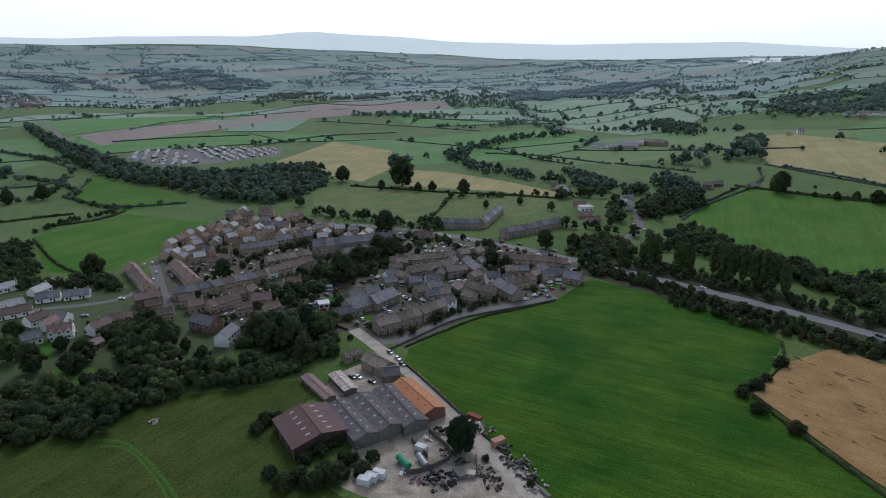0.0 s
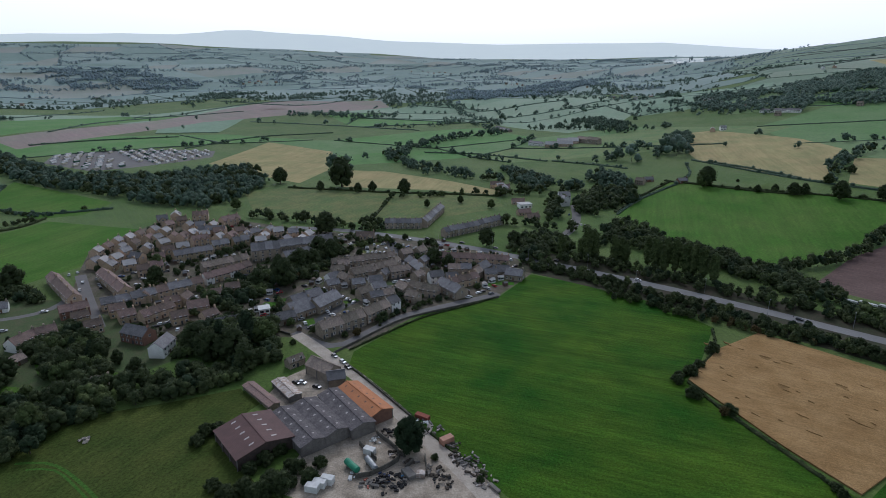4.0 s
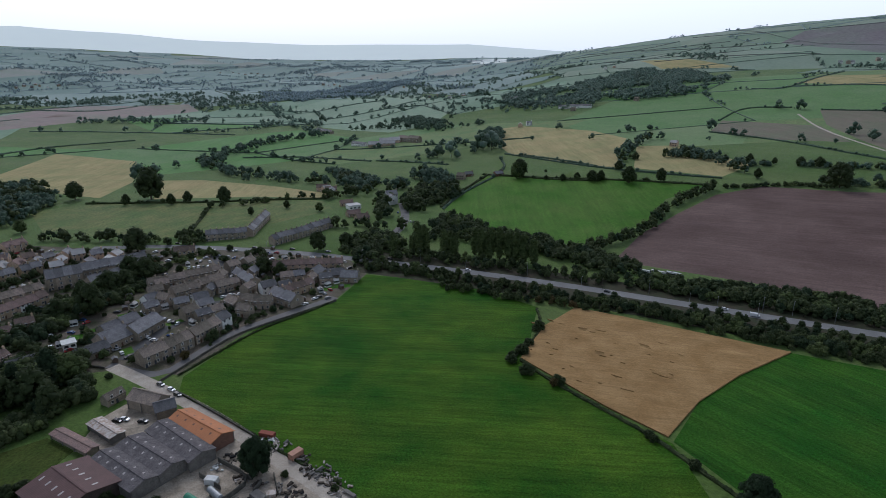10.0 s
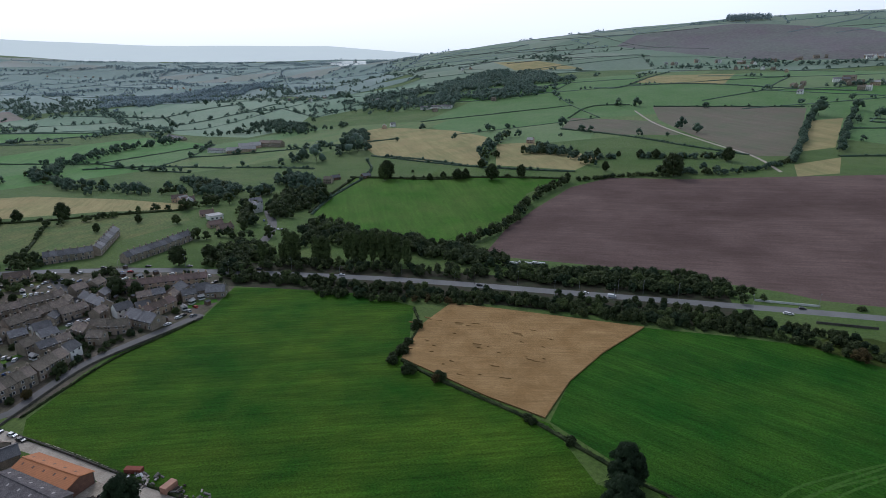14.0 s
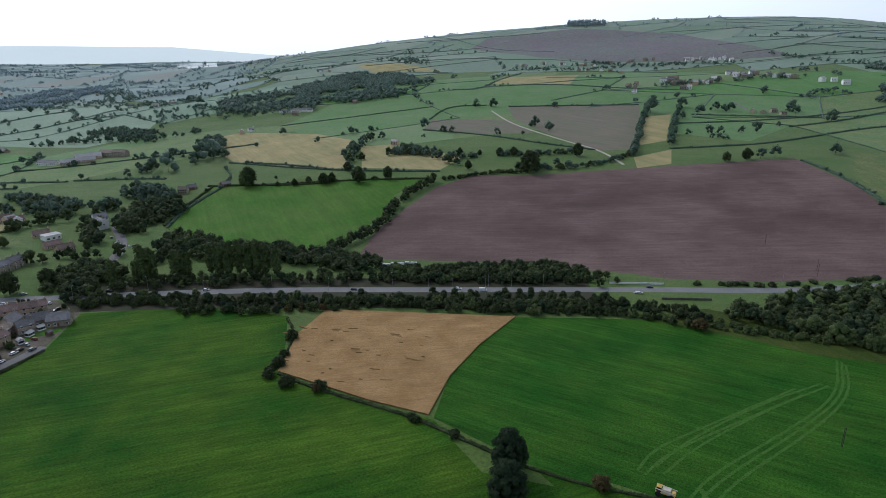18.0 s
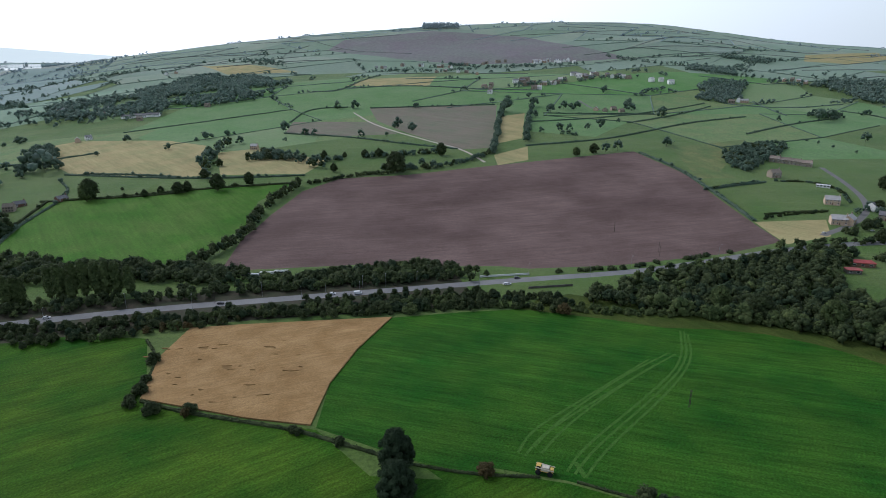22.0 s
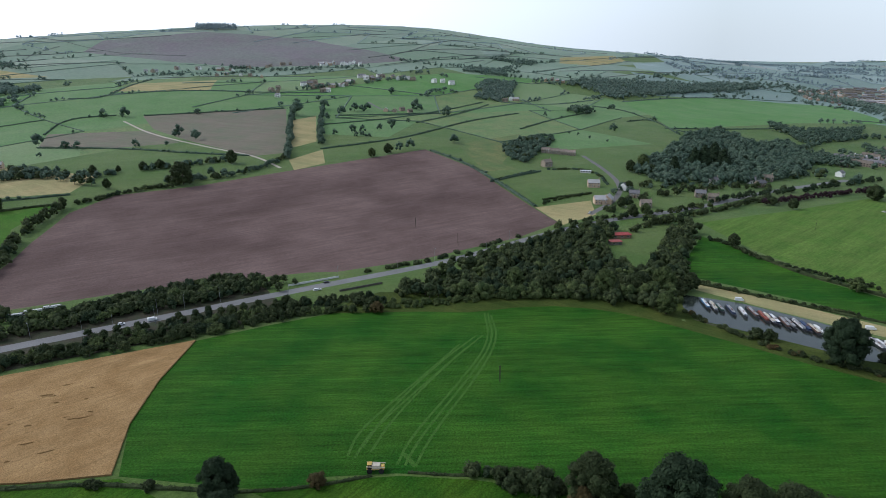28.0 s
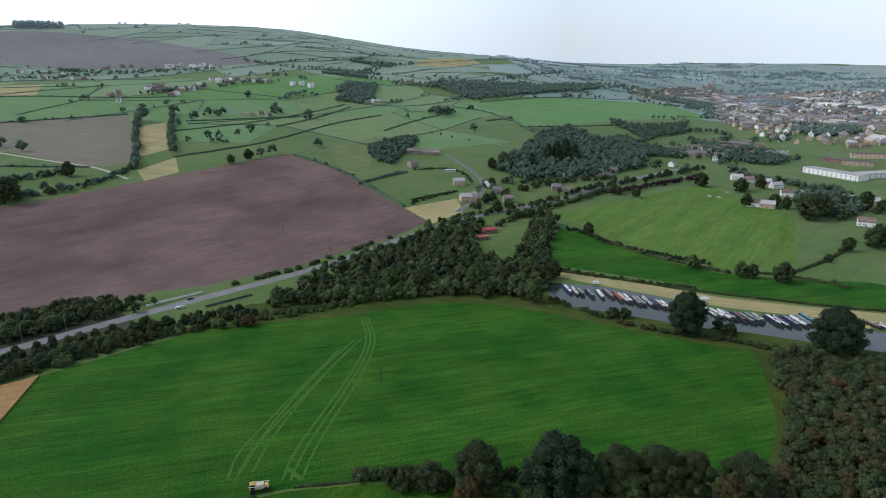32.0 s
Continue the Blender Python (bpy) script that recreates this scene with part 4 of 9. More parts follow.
def scattered(seed, *spots):
    """Far field trees, joined: x, y and height."""
    grow("field_trees", "scattered trees on the distant pastures", [(x, y, h * 1.1, h * 1.05) for x, y, h in spots], LEAF_M, np.random.default_rng(seed), "trees")


def bank_strip(rng, line, step, height, width, out_v, out_f):
    """Adds an uneven bank of foliage along a line to lists of corners and faces."""
    p = smooth_line(line, step)
    n0 = len(out_v)
    for k, (x, y) in enumerate(p):
        x0, y0 = p[max(0, k - 1)]
        x1, y1 = p[min(len(p) - 1, k + 1)]
        d = Vector((x1 - x0, y1 - y0)).normalized()
        z, w = float(H(x, y)), width * 0.5 * rng.uniform(0.7, 1.25)
        for u, h in ((-1.0, -0.3), (-0.85, rng.uniform(0.45, 0.75)), (rng.uniform(-0.25, 0.25), rng.uniform(0.7, 1.2)), (0.85, rng.uniform(0.45, 0.75)), (1.0, -0.3)):
            out_v.append((x - d.y * u * w, y + d.x * u * w, z + h * height if h > 0 else z - 0.3))
        if k:
            a = n0 + 5 * (k - 1)
            out_f.extend((a + q, a + 5 + q, a + 6 + q, a + 1 + q) for q in range(4))


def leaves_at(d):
    # leaf colour by distance, with more haze painted in farther out
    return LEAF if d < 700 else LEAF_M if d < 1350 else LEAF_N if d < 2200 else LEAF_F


def hedge(label, line, height=1.6, width=1.6, leaves=None, seed=0, name="hedge", gaps=0.03):
    """A hedge: a leafy bank along a line, with uneven top and sides."""
    rng = np.random.default_rng(int(abs(line[0][0]) * 7 + abs(line[0][1])) + seed)
    d = math.hypot(*np.mean(line, 0))
    step = 1.3 if d < 420 else 2.2 if d < 900 else 4.5
    quads, leaf = (22, 0.24) if d < 420 else (10, 0.42) if d < 900 else (4, 0.8)
    cs, rs = [], []
    for x, y in smooth_line(line, step):
        if rng.uniform() < gaps:
            continue
        k = height * rng.uniform(0.7, 1.3) * 0.5
        if height > 2.2 and rng.uniform() < 0.12:
            # here and there a bush or a small tree has grown out of the hedge
            k *= rng.uniform(1.5, 2.6)
        cs.append((x + rng.uniform(-0.3, 0.3) * width, y + rng.uniform(-0.3, 0.3) * width, float(H(x, y)) + k * 0.8))
        rs.append(max(k, width * 0.45) * rng.uniform(0.85, 1.1))
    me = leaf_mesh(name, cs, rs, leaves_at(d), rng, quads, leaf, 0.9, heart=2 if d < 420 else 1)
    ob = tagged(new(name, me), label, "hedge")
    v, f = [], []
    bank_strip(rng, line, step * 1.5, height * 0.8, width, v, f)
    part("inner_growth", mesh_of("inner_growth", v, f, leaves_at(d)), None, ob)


def wall_line(label, line, height=1.2):
    """A dry-stone wall along a line."""
    b = Build()
    p = smooth_line(line, max(3.0, math.hypot(*np.mean(line, 0)) * 0.02))
    for (x0, y0), (x1, y1) in zip(p, p[1:]):
        d = Vector((x1 - x0, y1 - y0)).normalized() * 0.25
        z0, z1 = float(H(x0, y0)), float(H(x1, y1))
        b.add([(x0 - d.y, y0 + d.x, z0 - 0.3), (x0 + d.y, y0 - d.x, z0 - 0.3), (x1 + d.y, y1 - d.x, z1 - 0.3), (x1 - d.y, y1 + d.x, z1 - 0.3),
               (x0 - d.y * 0.7, y0 + d.x * 0.7, z0 + height), (x0 + d.y * 0.7, y0 - d.x * 0.7, z0 + height), (x1 + d.y * 0.7, y1 - d.x * 0.7, z1 + height), (x1 - d.y * 0.7, y1 + d.x * 0.7, z1 + height)],
              [(4, 5, 6, 7), (0, 1, 5, 4), (1, 2, 6, 5), (2, 3, 7, 6), (3, 0, 4, 7)])
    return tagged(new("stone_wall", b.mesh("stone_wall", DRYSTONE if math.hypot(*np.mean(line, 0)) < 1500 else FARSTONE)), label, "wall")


# dry stone lightened to imitate haze, for walls beyond 1500 m
FARSTONE = mat("hazed_dry_stone", (0.190, 0.205, 0.190), (0.150, 0.165, 0.150), 2.5, 0.95, fine=(0.5, 0.3))
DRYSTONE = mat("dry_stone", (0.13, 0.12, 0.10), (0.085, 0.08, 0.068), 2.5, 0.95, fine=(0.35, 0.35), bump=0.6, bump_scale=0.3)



# ---- houses ----
STONE = mat("gritstone_wall", (0.350, 0.290, 0.220), (0.240, 0.200, 0.155), 3, 0.95, fine=(0.4, 0.3), bump=0.4, bump_scale=0.3, vary=0.2)
BUFF = mat("buff_stone_wall", (0.500, 0.380, 0.265), (0.400, 0.305, 0.215), 3, 0.95, fine=(0.4, 0.2), bump=0.3, bump_scale=0.3, vary=0.2)
OCHRE = mat("ochre_stone_wall", (0.403, 0.319, 0.202), (0.325, 0.258, 0.168), 3, 0.95, fine=(0.4, 0.15), vary=0.15)
BRICK = mat("red_brick_wall", (0.215, 0.120, 0.084), (0.165, 0.096, 0.070), 2, 0.95, fine=(0.3, 0.25), vary=0.15)
RENDER = mat("white_render", (0.82, 0.81, 0.77), (0.74, 0.73, 0.69), 3, 0.9, fine=(0.5, 0.08), vary=0.08)
SLATE = mat("grey_slate_roof", (0.200, 0.194, 0.198), (0.138, 0.133, 0.138), 3, 0.6, fine=(0.4, 0.35), stripe=(0, 0.5, 0.08), vary=0.32)
BROWNTILE = mat("brown_tile_roof", (0.222, 0.156, 0.126), (0.155, 0.116, 0.100), 3, 0.85, fine=(0.4, 0.35), stripe=(0, 0.5, 0.08), vary=0.3)
STONETILE = mat("stone_slate_roof", (0.280, 0.228, 0.180), (0.182, 0.152, 0.126), 2.5, 0.9, fine=(0.4, 0.4), stripe=(0, 0.6, 0.08), vary=0.3)
PALEROOF = mat("pale_grey_roof", (0.470, 0.450, 0.430), (0.370, 0.355, 0.345), 3, 0.8, fine=(0.4, 0.15), stripe=(0, 0.5, 0.06), vary=0.15)
GLASS = mat("window_glass", (0.03, 0.035, 0.04), (0.02, 0.025, 0.03), 1, 0.08, spec=0.6)
FRAME = mat("white_frame", (0.82, 0.82, 0.80), (0.74, 0.74, 0.72), 0.5, 0.6)
DOORS = [mat("dark_door", (0.05, 0.06, 0.07), None, 0.5, 0.5), mat("brown_door", (0.13, 0.07, 0.04), None, 0.5, 0.6)]
TRIM = mat("gutter_black", (0.03, 0.03, 0.032), None, 1, 0.5)
LOOKS = {
    "stone": (STONE, STONETILE, "gritstone", "stone-slate"), "slate": (STONE, SLATE, "dark gritstone", "slate"), "estate": (BUFF, SLATE, "buff stone", "slate"),
    "pale": (BUFF, PALEROOF, "buff stone", "pale grey"), "ochre": (OCHRE, SLATE, "ochre stone", "blue-slate"), "brown": (BUFF, BROWNTILE, "buff stone", "brown-tiled"),
    "brick": (BRICK, BROWNTILE, "red brick", "brown-tiled"), "white": (RENDER, SLATE, "white-rendered", "slate"), "whitebrown": (RENDER, BROWNTILE, "white-rendered", "brown-tiled"),
    "whitepale": (RENDER, PALEROOF, "white-rendered", "pale grey"), "creambrown": (OCHRE, BROWNTILE, "cream stone", "brown-tiled"), "brickslate": (BRICK, SLATE, "red brick", "slate"),
}
HOUSES = {}


def gable_walls(b, w, d, e, rise, m=0):
    """Walls of a gabled body, w along the ridge (x), d across, open below."""
    x, y = w / 2, d / 2
    b.add([(-x, -y, -0.6), (x, -y, -0.6), (x, y, -0.6), (-x, y, -0.6), (-x, -y, e), (x, -y, e), (x, y, e), (-x, y, e), (-x, 0, e + rise), (x, 0, e + rise)],
          [(0, 1, 5, 4), (2, 3, 7, 6), (1, 2, 6, 9, 5), (3, 0, 4, 8, 7), (3, 2, 1, 0), (4, 5, 9, 8), (6, 7, 8, 9)], m)


def gable_roof(b, w, d, e, rise, over=0.35, thick=0.16, m=0):
    """Two roof slabs with overhang and a ridge cap."""
    x, k = w / 2 + over * 0.4, rise / (d / 2)
    for s in (1, -1):
        y = d / 2 + over
        lo, hi = e - over * k + 0.05, e + rise + 0.05
        ring = [(-x, 0, hi), (-x, s * y, lo), (-x, s * y, lo + thick), (-x, 0, hi + thick)]
        b.prism(ring if s > 0 else ring[::-1], (1, 0, 0), 2 * x, m)
    b.box(-x - 0.02, -0.14, e + rise + 0.1, x + 0.02, 0.14, e + rise + 0.33, m)


def window_mesh(w, h):
    """One window: a frame that stands proud of the wall, with the pane set back in it."""
    x, t, o, i = w / 2, 0.11, -0.07, -0.02
    v = [(-x, 0.03, 0), (x, 0.03, 0), (x, 0.03, h), (-x, 0.03, h), (-x, o, 0), (x, o, 0), (x, o, h), (-x, o, h),
         (-x + t, o, t), (x - t, o, t), (x - t, o, h - t), (-x + t, o, h - t), (-x + t, i, t), (x - t, i, t), (x - t, i, h - t), (-x + t, i, h - t)]
    f = [(0, 1, 5, 4), (1, 2, 6, 5), (2, 3, 7, 6), (3, 0, 4, 7), (4, 5, 9, 8), (5, 6, 10, 9), (6, 7, 11, 10), (7, 4, 8, 11), (8, 9, 13, 12), (9, 10, 14, 13), (10, 11, 15, 14), (11, 8, 12, 15)]
    return Build().add(v, f, 0).add(v, [(12, 13, 14, 15)], 1).mesh("window", FRAME, GLASS)


WINDOWS = {}


def put_window(parent, x, y, z, turn, w=1.3, h=1.45, name="window"):
    if (w, h) not in WINDOWS:
        WINDOWS[(w, h)] = window_mesh(w, h)
    ob = part(name, WINDOWS[(w, h)], None, parent)
    ob.matrix_basis = pose(x, y, z, 0, 0, turn)
    return ob


def house_template(look_name, w, d, e, chimney=True, storeys=2, gables=0, label="", far=False, name="house"):
    """A house: walls, roof, chimney, windows and door; the ridge runs along x, the front faces -y."""
    key = (look_name, w, d, e, chimney, storeys, gables, far, label)
    if key in HOUSES:
        return HOUSES[key]
    wall, roof, wl_, rl = LOOKS[look_name]
    rise = d / 2 * (0.72 if not far else 0.7)
    t = thing(name, label or f"{wl_} house with a {rl} roof", "house")
    b, r = Build(), Build()
    gable_walls(b, w, d, e, rise)
    gable_roof(r, w, d, e, rise)
    for g in range(gables):
        gx, gw = (g + 0.5) / gables * w - w / 2, min(3.4, w / gables * 0.85)
        gr, y0 = gw / 2 * 0.95, d / 2 + 0.5
        b.add([(gx - gw / 2, -y0, -0.6), (gx + gw / 2, -y0, -0.6), (gx + gw / 2, -y0, e), (gx, -y0, e + gr), (gx - gw / 2, -y0, e), (gx - gw / 2, 0, -0.6), (gx + gw / 2, 0, -0.6), (gx + gw / 2, 0, e), (gx, 0, e + gr), (gx - gw / 2, 0, e)],
              [(0, 1, 2, 3, 4), (1, 6, 7, 2), (5, 0, 4, 9)])
        for s in (1, -1):
            ring = [(gx, -y0 - 0.25, e + gr + 0.05), (gx + s * (gw / 2 + 0.25), -y0 - 0.25, e - 0.2), (gx + s * (gw / 2 + 0.25), -y0 - 0.25, e - 0.05), (gx, -y0 - 0.25, e + gr + 0.2)]
            r.prism(ring if s < 0 else ring[::-1], (0, 1, 0), d / 2 + 0.7)
    part("body", b, wall, t)
    part("roof", r, roof, t)
    if chimney:
        c = Build().box(w / 2 - 0.95, -0.5, e + rise * 0.55, w / 2 - 0.15, 0.5, e + rise + 1.3).box(w / 2 - 1.0, -0.55, e + rise + 1.3, w / 2 - 0.1, 0.55, e + rise + 1.45)
        c.tube((w / 2 - 0.55, -0.2, e + rise + 1.4), (w / 2 - 0.55, -0.2, e + rise + 1.9), 0.13, 0.1).tube((w / 2 - 0.55, 0.25, e + rise + 1.4), (w / 2 - 0.55, 0.25, e + rise + 1.9), 0.13, 0.1)
        part("chimney", c, wall if look_name not in ("white", "whitebrown", "whitepale") else STONE, t)
    n = max(1, int(w / 3.0))
    floors = [0.9 + 2.7 * s for s in range(storeys)]
    front = -d / 2 - (0.5 if gables else 0)
    for z in floors:
        for k in range(n if far != 2 else 0):
            x = (k + 0.5) / n * w - w / 2
            if z < 1 and k == n // 2 and n > 1:
                continue
            put_window(t, x, front - 0.03, z, 0)
    if not far:
        put_window(t, w / 2 + 0.03, 0, floors[-1], 90)
        part("door", Build().box(-0.48, -0.08, 0, 0.48, 0.05, 2.05, 0).box(-0.6, -0.1, 2.05, 0.6, 0.05, 2.2, 0), DOORS[len(HOUSES) % 2], t).matrix_basis = pose((0.5 if n % 2 else 0.0) if n > 1 else -w * 0.33, front - 0.02, -0.1)
        part("gutter", Build().box(-w / 2, -d / 2 - 0.42, e - 0.32, w / 2, -d / 2 - 0.3, e - 0.2), TRIM, t)
    HOUSES[key] = t
    return t


FAR_HOUSES = {}


def join_far(look_name, m, w, d, e, cols):
    """Adds a distant house to the joined houses of its look."""
    parts = FAR_HOUSES.setdefault(look_name, (Build(), Build(), Build()))
    made = (Build(), Build(), Build())
    rise = d / 2 * 0.7
    gable_walls(made[0], w, d, e, rise)
    gable_roof(made[1], w, d, e, rise, 0.3, 0.2)
    made[0].box(w / 2 - 1.0, -0.5, e + rise * 0.5, w / 2 - 0.2, 0.5, e + rise + 1.2)
    for z in (0.9, 3.4):
        for k in range(2 * cols):
            x = (k + 0.5) / (2 * cols) * w - w / 2
            made[2].box(x - 0.6, -d / 2 - 0.08, z, x + 0.6, -d / 2 + 0.02, z + 1.3)
    for b, q in zip(parts, made):
        b.add([m @ Vector(v) for v in q.v], q.f)


def finish_far():
    for look_name, (b, r, g) in FAR_HOUSES.items():
        wall, roof, wl_, rl = LOOKS[look_name]
        t = thing("distant_houses", f"distant {wl_} houses with {rl} roofs among trees", "houses", kind="stuff")
        part("wall_faces", b, wall, t)
        part("roof_slopes", r, roof, t)
        part("window_panes", g, GLASS, t)


def houses(look_name, x0, y0, x1, y1, n=1, depth=8.0, eaves=5.2, storeys=2, gables=0, chimney=True, group="", step=0.0, far=False, label="", turn=0, jitter=0.0):
    """A row of n houses whose ridge runs from one point to the other."""
    length = math.hypot(x1 - x0, y1 - y0)
    a = math.degrees(math.atan2(y1 - y0, x1 - x0))
    wid = length / n
    # fronts look to the side of the first view point
    if (x0 + x1) / 2 * -math.sin(radians(a)) + (y0 + y1) / 2 * math.cos(radians(a)) < 0:
        a += 180
    w0 = max(4.5, round(wid * 2) / 2)
    for k in range(n):
        s = (k + 0.5) / n
        x, y = x0 + (x1 - x0) * s, y0 + (y1 - y0) * s
        if far:
            k_ = look_name if isinstance(look_name, str) else look_name[k % len(look_name)]
            join_far(k_, at(x, y, a + turn, 0.97, 1, 1), wid, depth, eaves, 2 if far == 1 else 1)
            continue
        look_k = look_name if isinstance(look_name, str) else look_name[k % len(look_name)]
        tpl = house_template(look_k, w0, depth, eaves, chimney, storeys, gables, label, far)
        z = _tree_rng.uniform(-1, 1) * 0.25 if n > 1 else 0
        place(tpl, at(x + _tree_rng.uniform(-1, 1) * jitter, y + _tree_rng.uniform(-1, 1) * jitter, a + turn + _tree_rng.uniform(-1, 1) * jitter * 3, wid / w0 * (0.998 if not jitter else 0.92), 1, 1, z), group=group)



# ---- trees, woods and hedges ----
scattered(101, (-526.0, 721.6, 28.2), (-274.8, 1420.9, 16.6), (-120.3, 1369.1, 14.6), (-416.7, 1340.6, 9.2), (-441.0, 1525.9, 10.4), (-236.8, 1398.0, 12.8), (367.6, 1644.5, 20.6), (500.5, 1611.3, 19.3), (494.2, 1456.3, 27.6), (590.8, 1597.4, 19.4), (496.5, 1818.5, 18.4), (339.6, 788.3, 29.9), (408.8, 798.5, 35.6), (400.4, 892.7, 12.1), (402.5, 872.8, 11.9))
trees("o", (-123.9, 736.4, 20.1), (-71.2, 685.9, 11.7), (-28.0, 672.4, 11.4), (-12.0, 678.8, 11.5), (23.0, 655.9, 17.8), (-49.9, 505.0, 19.5), (-245.0, 397.1, 15.7), (-432.9, 637.6, 16.8), (-458.2, 618.1, 16.8), (352.9, 615.9, 22.6), (372.8, 589.7, 4.7), (385.8, 574.4, 8.1), (401.8, 569.5, 8.2), (409.5, 552.8, 12.7), (-146.4, 602.4, 11.6))
scattered(102, (-65.9, 835.3, 25.2), (-48.5, 835.2, 22.4), (-24.7, 932.4, 12.4), (246.3, 1063.7, 12.6), (255.4, 851.9, 8.9), (325.3, 805.1, 21.6), (478.3, 1879.3, 18.9), (299.4, 1487.0, 19.9), (236.1, 1286.0, 17.2), (538.5, 1248.5, 11.1), (745.3, 1484.7, 18.9), (813.2, 1683.7, 18.2), (581.0, 884.2, 13.0), (498.9, 833.0, 7.2))
trees("o", (-48.2, 706.7, 35.9), (43.8, 591.7, 8.1), (79.9, 606.4, 8.4), (107.7, 580.6, 9.1), (81.0, 453.0, 15.5), (103.3, 452.5, 12.4), (-49.8, 441.0, 15.9), (-40.5, 433.8, 15.7), (-92.0, 456.4, 8.3), (-161.5, 422.7, 12.1), (-155.0, 397.9, 11.5), (-66.6, 379.5, 19.5), (-59.6, 414.4, 15.2), (-52.0, 420.7, 13.0), (-74.1, 402.4, 14.9), (-83.8, 379.8, 12.9), (35.5, 415.3, 12.1), (45.0, 406.4, 9.7))
scattered(103, (930.2, 748.3, 17.5), (945.0, 718.2, 19.3), (822.6, 542.2, 19.4), (803.9, 503.7, 15.6), (1003.5, 619.4, 9.6), (739.6, 554.1, 12.1), (714.9, 623.8, 12.5), (716.5, 642.8, 12.6), (726.9, 693.1, 18.1), (869.3, 134.1, 15.9), (797.1, 199.1, 13.6), (812.0, 187.0, 16.5), (1122.4, 423.3, 21.5), (1041.5, 446.3, 29.6), (1120.4, 363.1, 19.2), (1133.1, 342.3, 17.4))
trees("o", (349.0, 615.7, 20.2), (375.1, 592.0, 4.7), (388.2, 576.6, 6.4), (400.3, 567.2, 5.8), (413.7, 556.2, 11.6), (420.5, 550.6, 11.6), (438.4, 525.0, 18.4), (468.7, 508.9, 15.1), (639.3, 451.8, 11.7), (629.8, 467.6, 10.4), (588.0, 391.0, 24.8), (758.9, 226.8, 11.8), (782.8, 210.5, 13.4), (681.5, 383.7, 16.8))
scattered(104, (1104.9, 388.2, 9.5), (1325.6, 343.0, 15.6), (1125.5, 186.3, 20.5), (914.8, 301.8, 14.2), (923.4, 288.0, 12.7), (947.7, 266.9, 11.3), (963.2, 251.1, 17.9), (890.8, 322.6, 9.3), (560.9, 762.1, 10.9), (599.7, 910.6, 8.9), (634.6, 771.0, 14.8), (1166.0, 247.0, 15.5), (1122.6, 348.9, 15.3), (1178.0, 259.0, 15.7), (754.3, 517.4, 7.5), (406.2, 823.9, 27.3), (421.0, 790.6, 17.8), (398.6, 840.9, 10.8), (396.0, 893.9, 14.5), (397.4, 871.1, 11.1), (667.0, 639.2, 6.1), (1017.8, 380.3, 14.2), (1196.8, 461.9, 14.6), (1147.5, 487.4, 14.2))
trees("o", (555.2, 459.1, 10.8), (598.2, 508.6, 11.7), (616.4, 490.0, 7.8), (391.7, 620.0, 3.7), (465.9, 577.1, 11.1), (515.9, 608.3, 9.3))
scattered(105, (882.0, 135.7, 13.2), (1070.6, -111.5, 15.9), (1149.6, 187.5, 17.1), (1236.8, -204.7, 10.2), (1222.8, -417.9, 16.9), (997.2, 611.3, 11.4), (1182.7, 256.2, 21.7), (1347.4, 345.6, 13.6), (1245.5, -56.9, 26.4), (1265.7, -75.6, 22.7), (1366.4, -139.1, 13.4), (1365.1, -132.6, 11.2), (895.2, 23.8, 11.8), (899.4, 7.0, 14.8), (860.4, 31.3, 11.4), (865.2, 43.6, 12.9), (1690.5, -196.0, 16.6), (1020.1, -50.4, 5.0), (1028.6, -36.4, 4.2), (996.3, -67.8, 4.9), (975.4, -94.0, 4.0))
trees("o", (499.7, -152.5, 10.9), (404.3, -203.1, 10.5), (383.6, -228.4, 12.0), (380.7, -235.0, 10.4), (370.2, -251.2, 14.4), (409.3, -310.8, 6.3), (531.5, -376.0, 24.9), (540.8, -393.5, 22.7), (435.6, -345.5, 11.5), (440.6, -372.9, 19.9))
scattered(106, (866.5, -509.8, 16.6), (786.0, -369.0, 14.4), (897.3, -473.1, 13.4), (816.6, -341.9, 16.2), (775.1, -340.6, 9.9), (822.6, -389.6, 10.6), (796.6, -223.2, 16.5), (782.8, -254.2, 12.3), (821.3, -165.7, 13.9))
trees("o", (594.1, -349.5, 14.0), (665.5, -382.4, 16.7), (577.8, -382.4, 12.9), (591.2, -378.5, 13.0), (584.3, -441.5, 12.3), (569.4, -460.9, 18.5), (556.3, -468.8, 12.2), (564.4, -391.8, 17.4), (679.5, -414.4, 17.3), (700.9, -351.8, 17.1), (636.1, -246.4, 11.5), (649.2, -231.7, 9.3), (758.5, -127.4, 14.1), (771.4, -103.4, 15.5), (792.1, -121.5, 20.0), (610.0, -75.6, 10.5), (579.5, -83.3, 12.0), (589.0, -96.3, 11.2), (680.4, -91.1, 10.4))
trees("D", (6.3, 196.3, 14.5))
trees("D", (151.8, 108.1, 17.5), (138.6, 99.3, 15.6))
trees("r", (166.0, 78.3, 5.0), (139.0, 206.1, 4.2), (322.4, 99.8, 6.8))
trees("b", (133.2, 221.2, 5.0), (132.2, 233.9, 4.2), (155.6, 137.1, 2.9), (152.1, 155.6, 3.0), (162.3, 260.6, 3.6), (149.2, 246.6, 3.9), (143.2, 240.2, 3.4))
trees("S", (172.3, -17.1, 19.5))
trees("D", (167.0, -44.2, 24.5))
trees("S", (167.1, -65.2, 19.4), (167.1, -79.3, 18.5), (166.3, -91.5, 16.0), (161.5, -107.8, 18.2))
trees("Y", (164.1, -54.3, 12.0), (162.7, -67.2, 13.1))
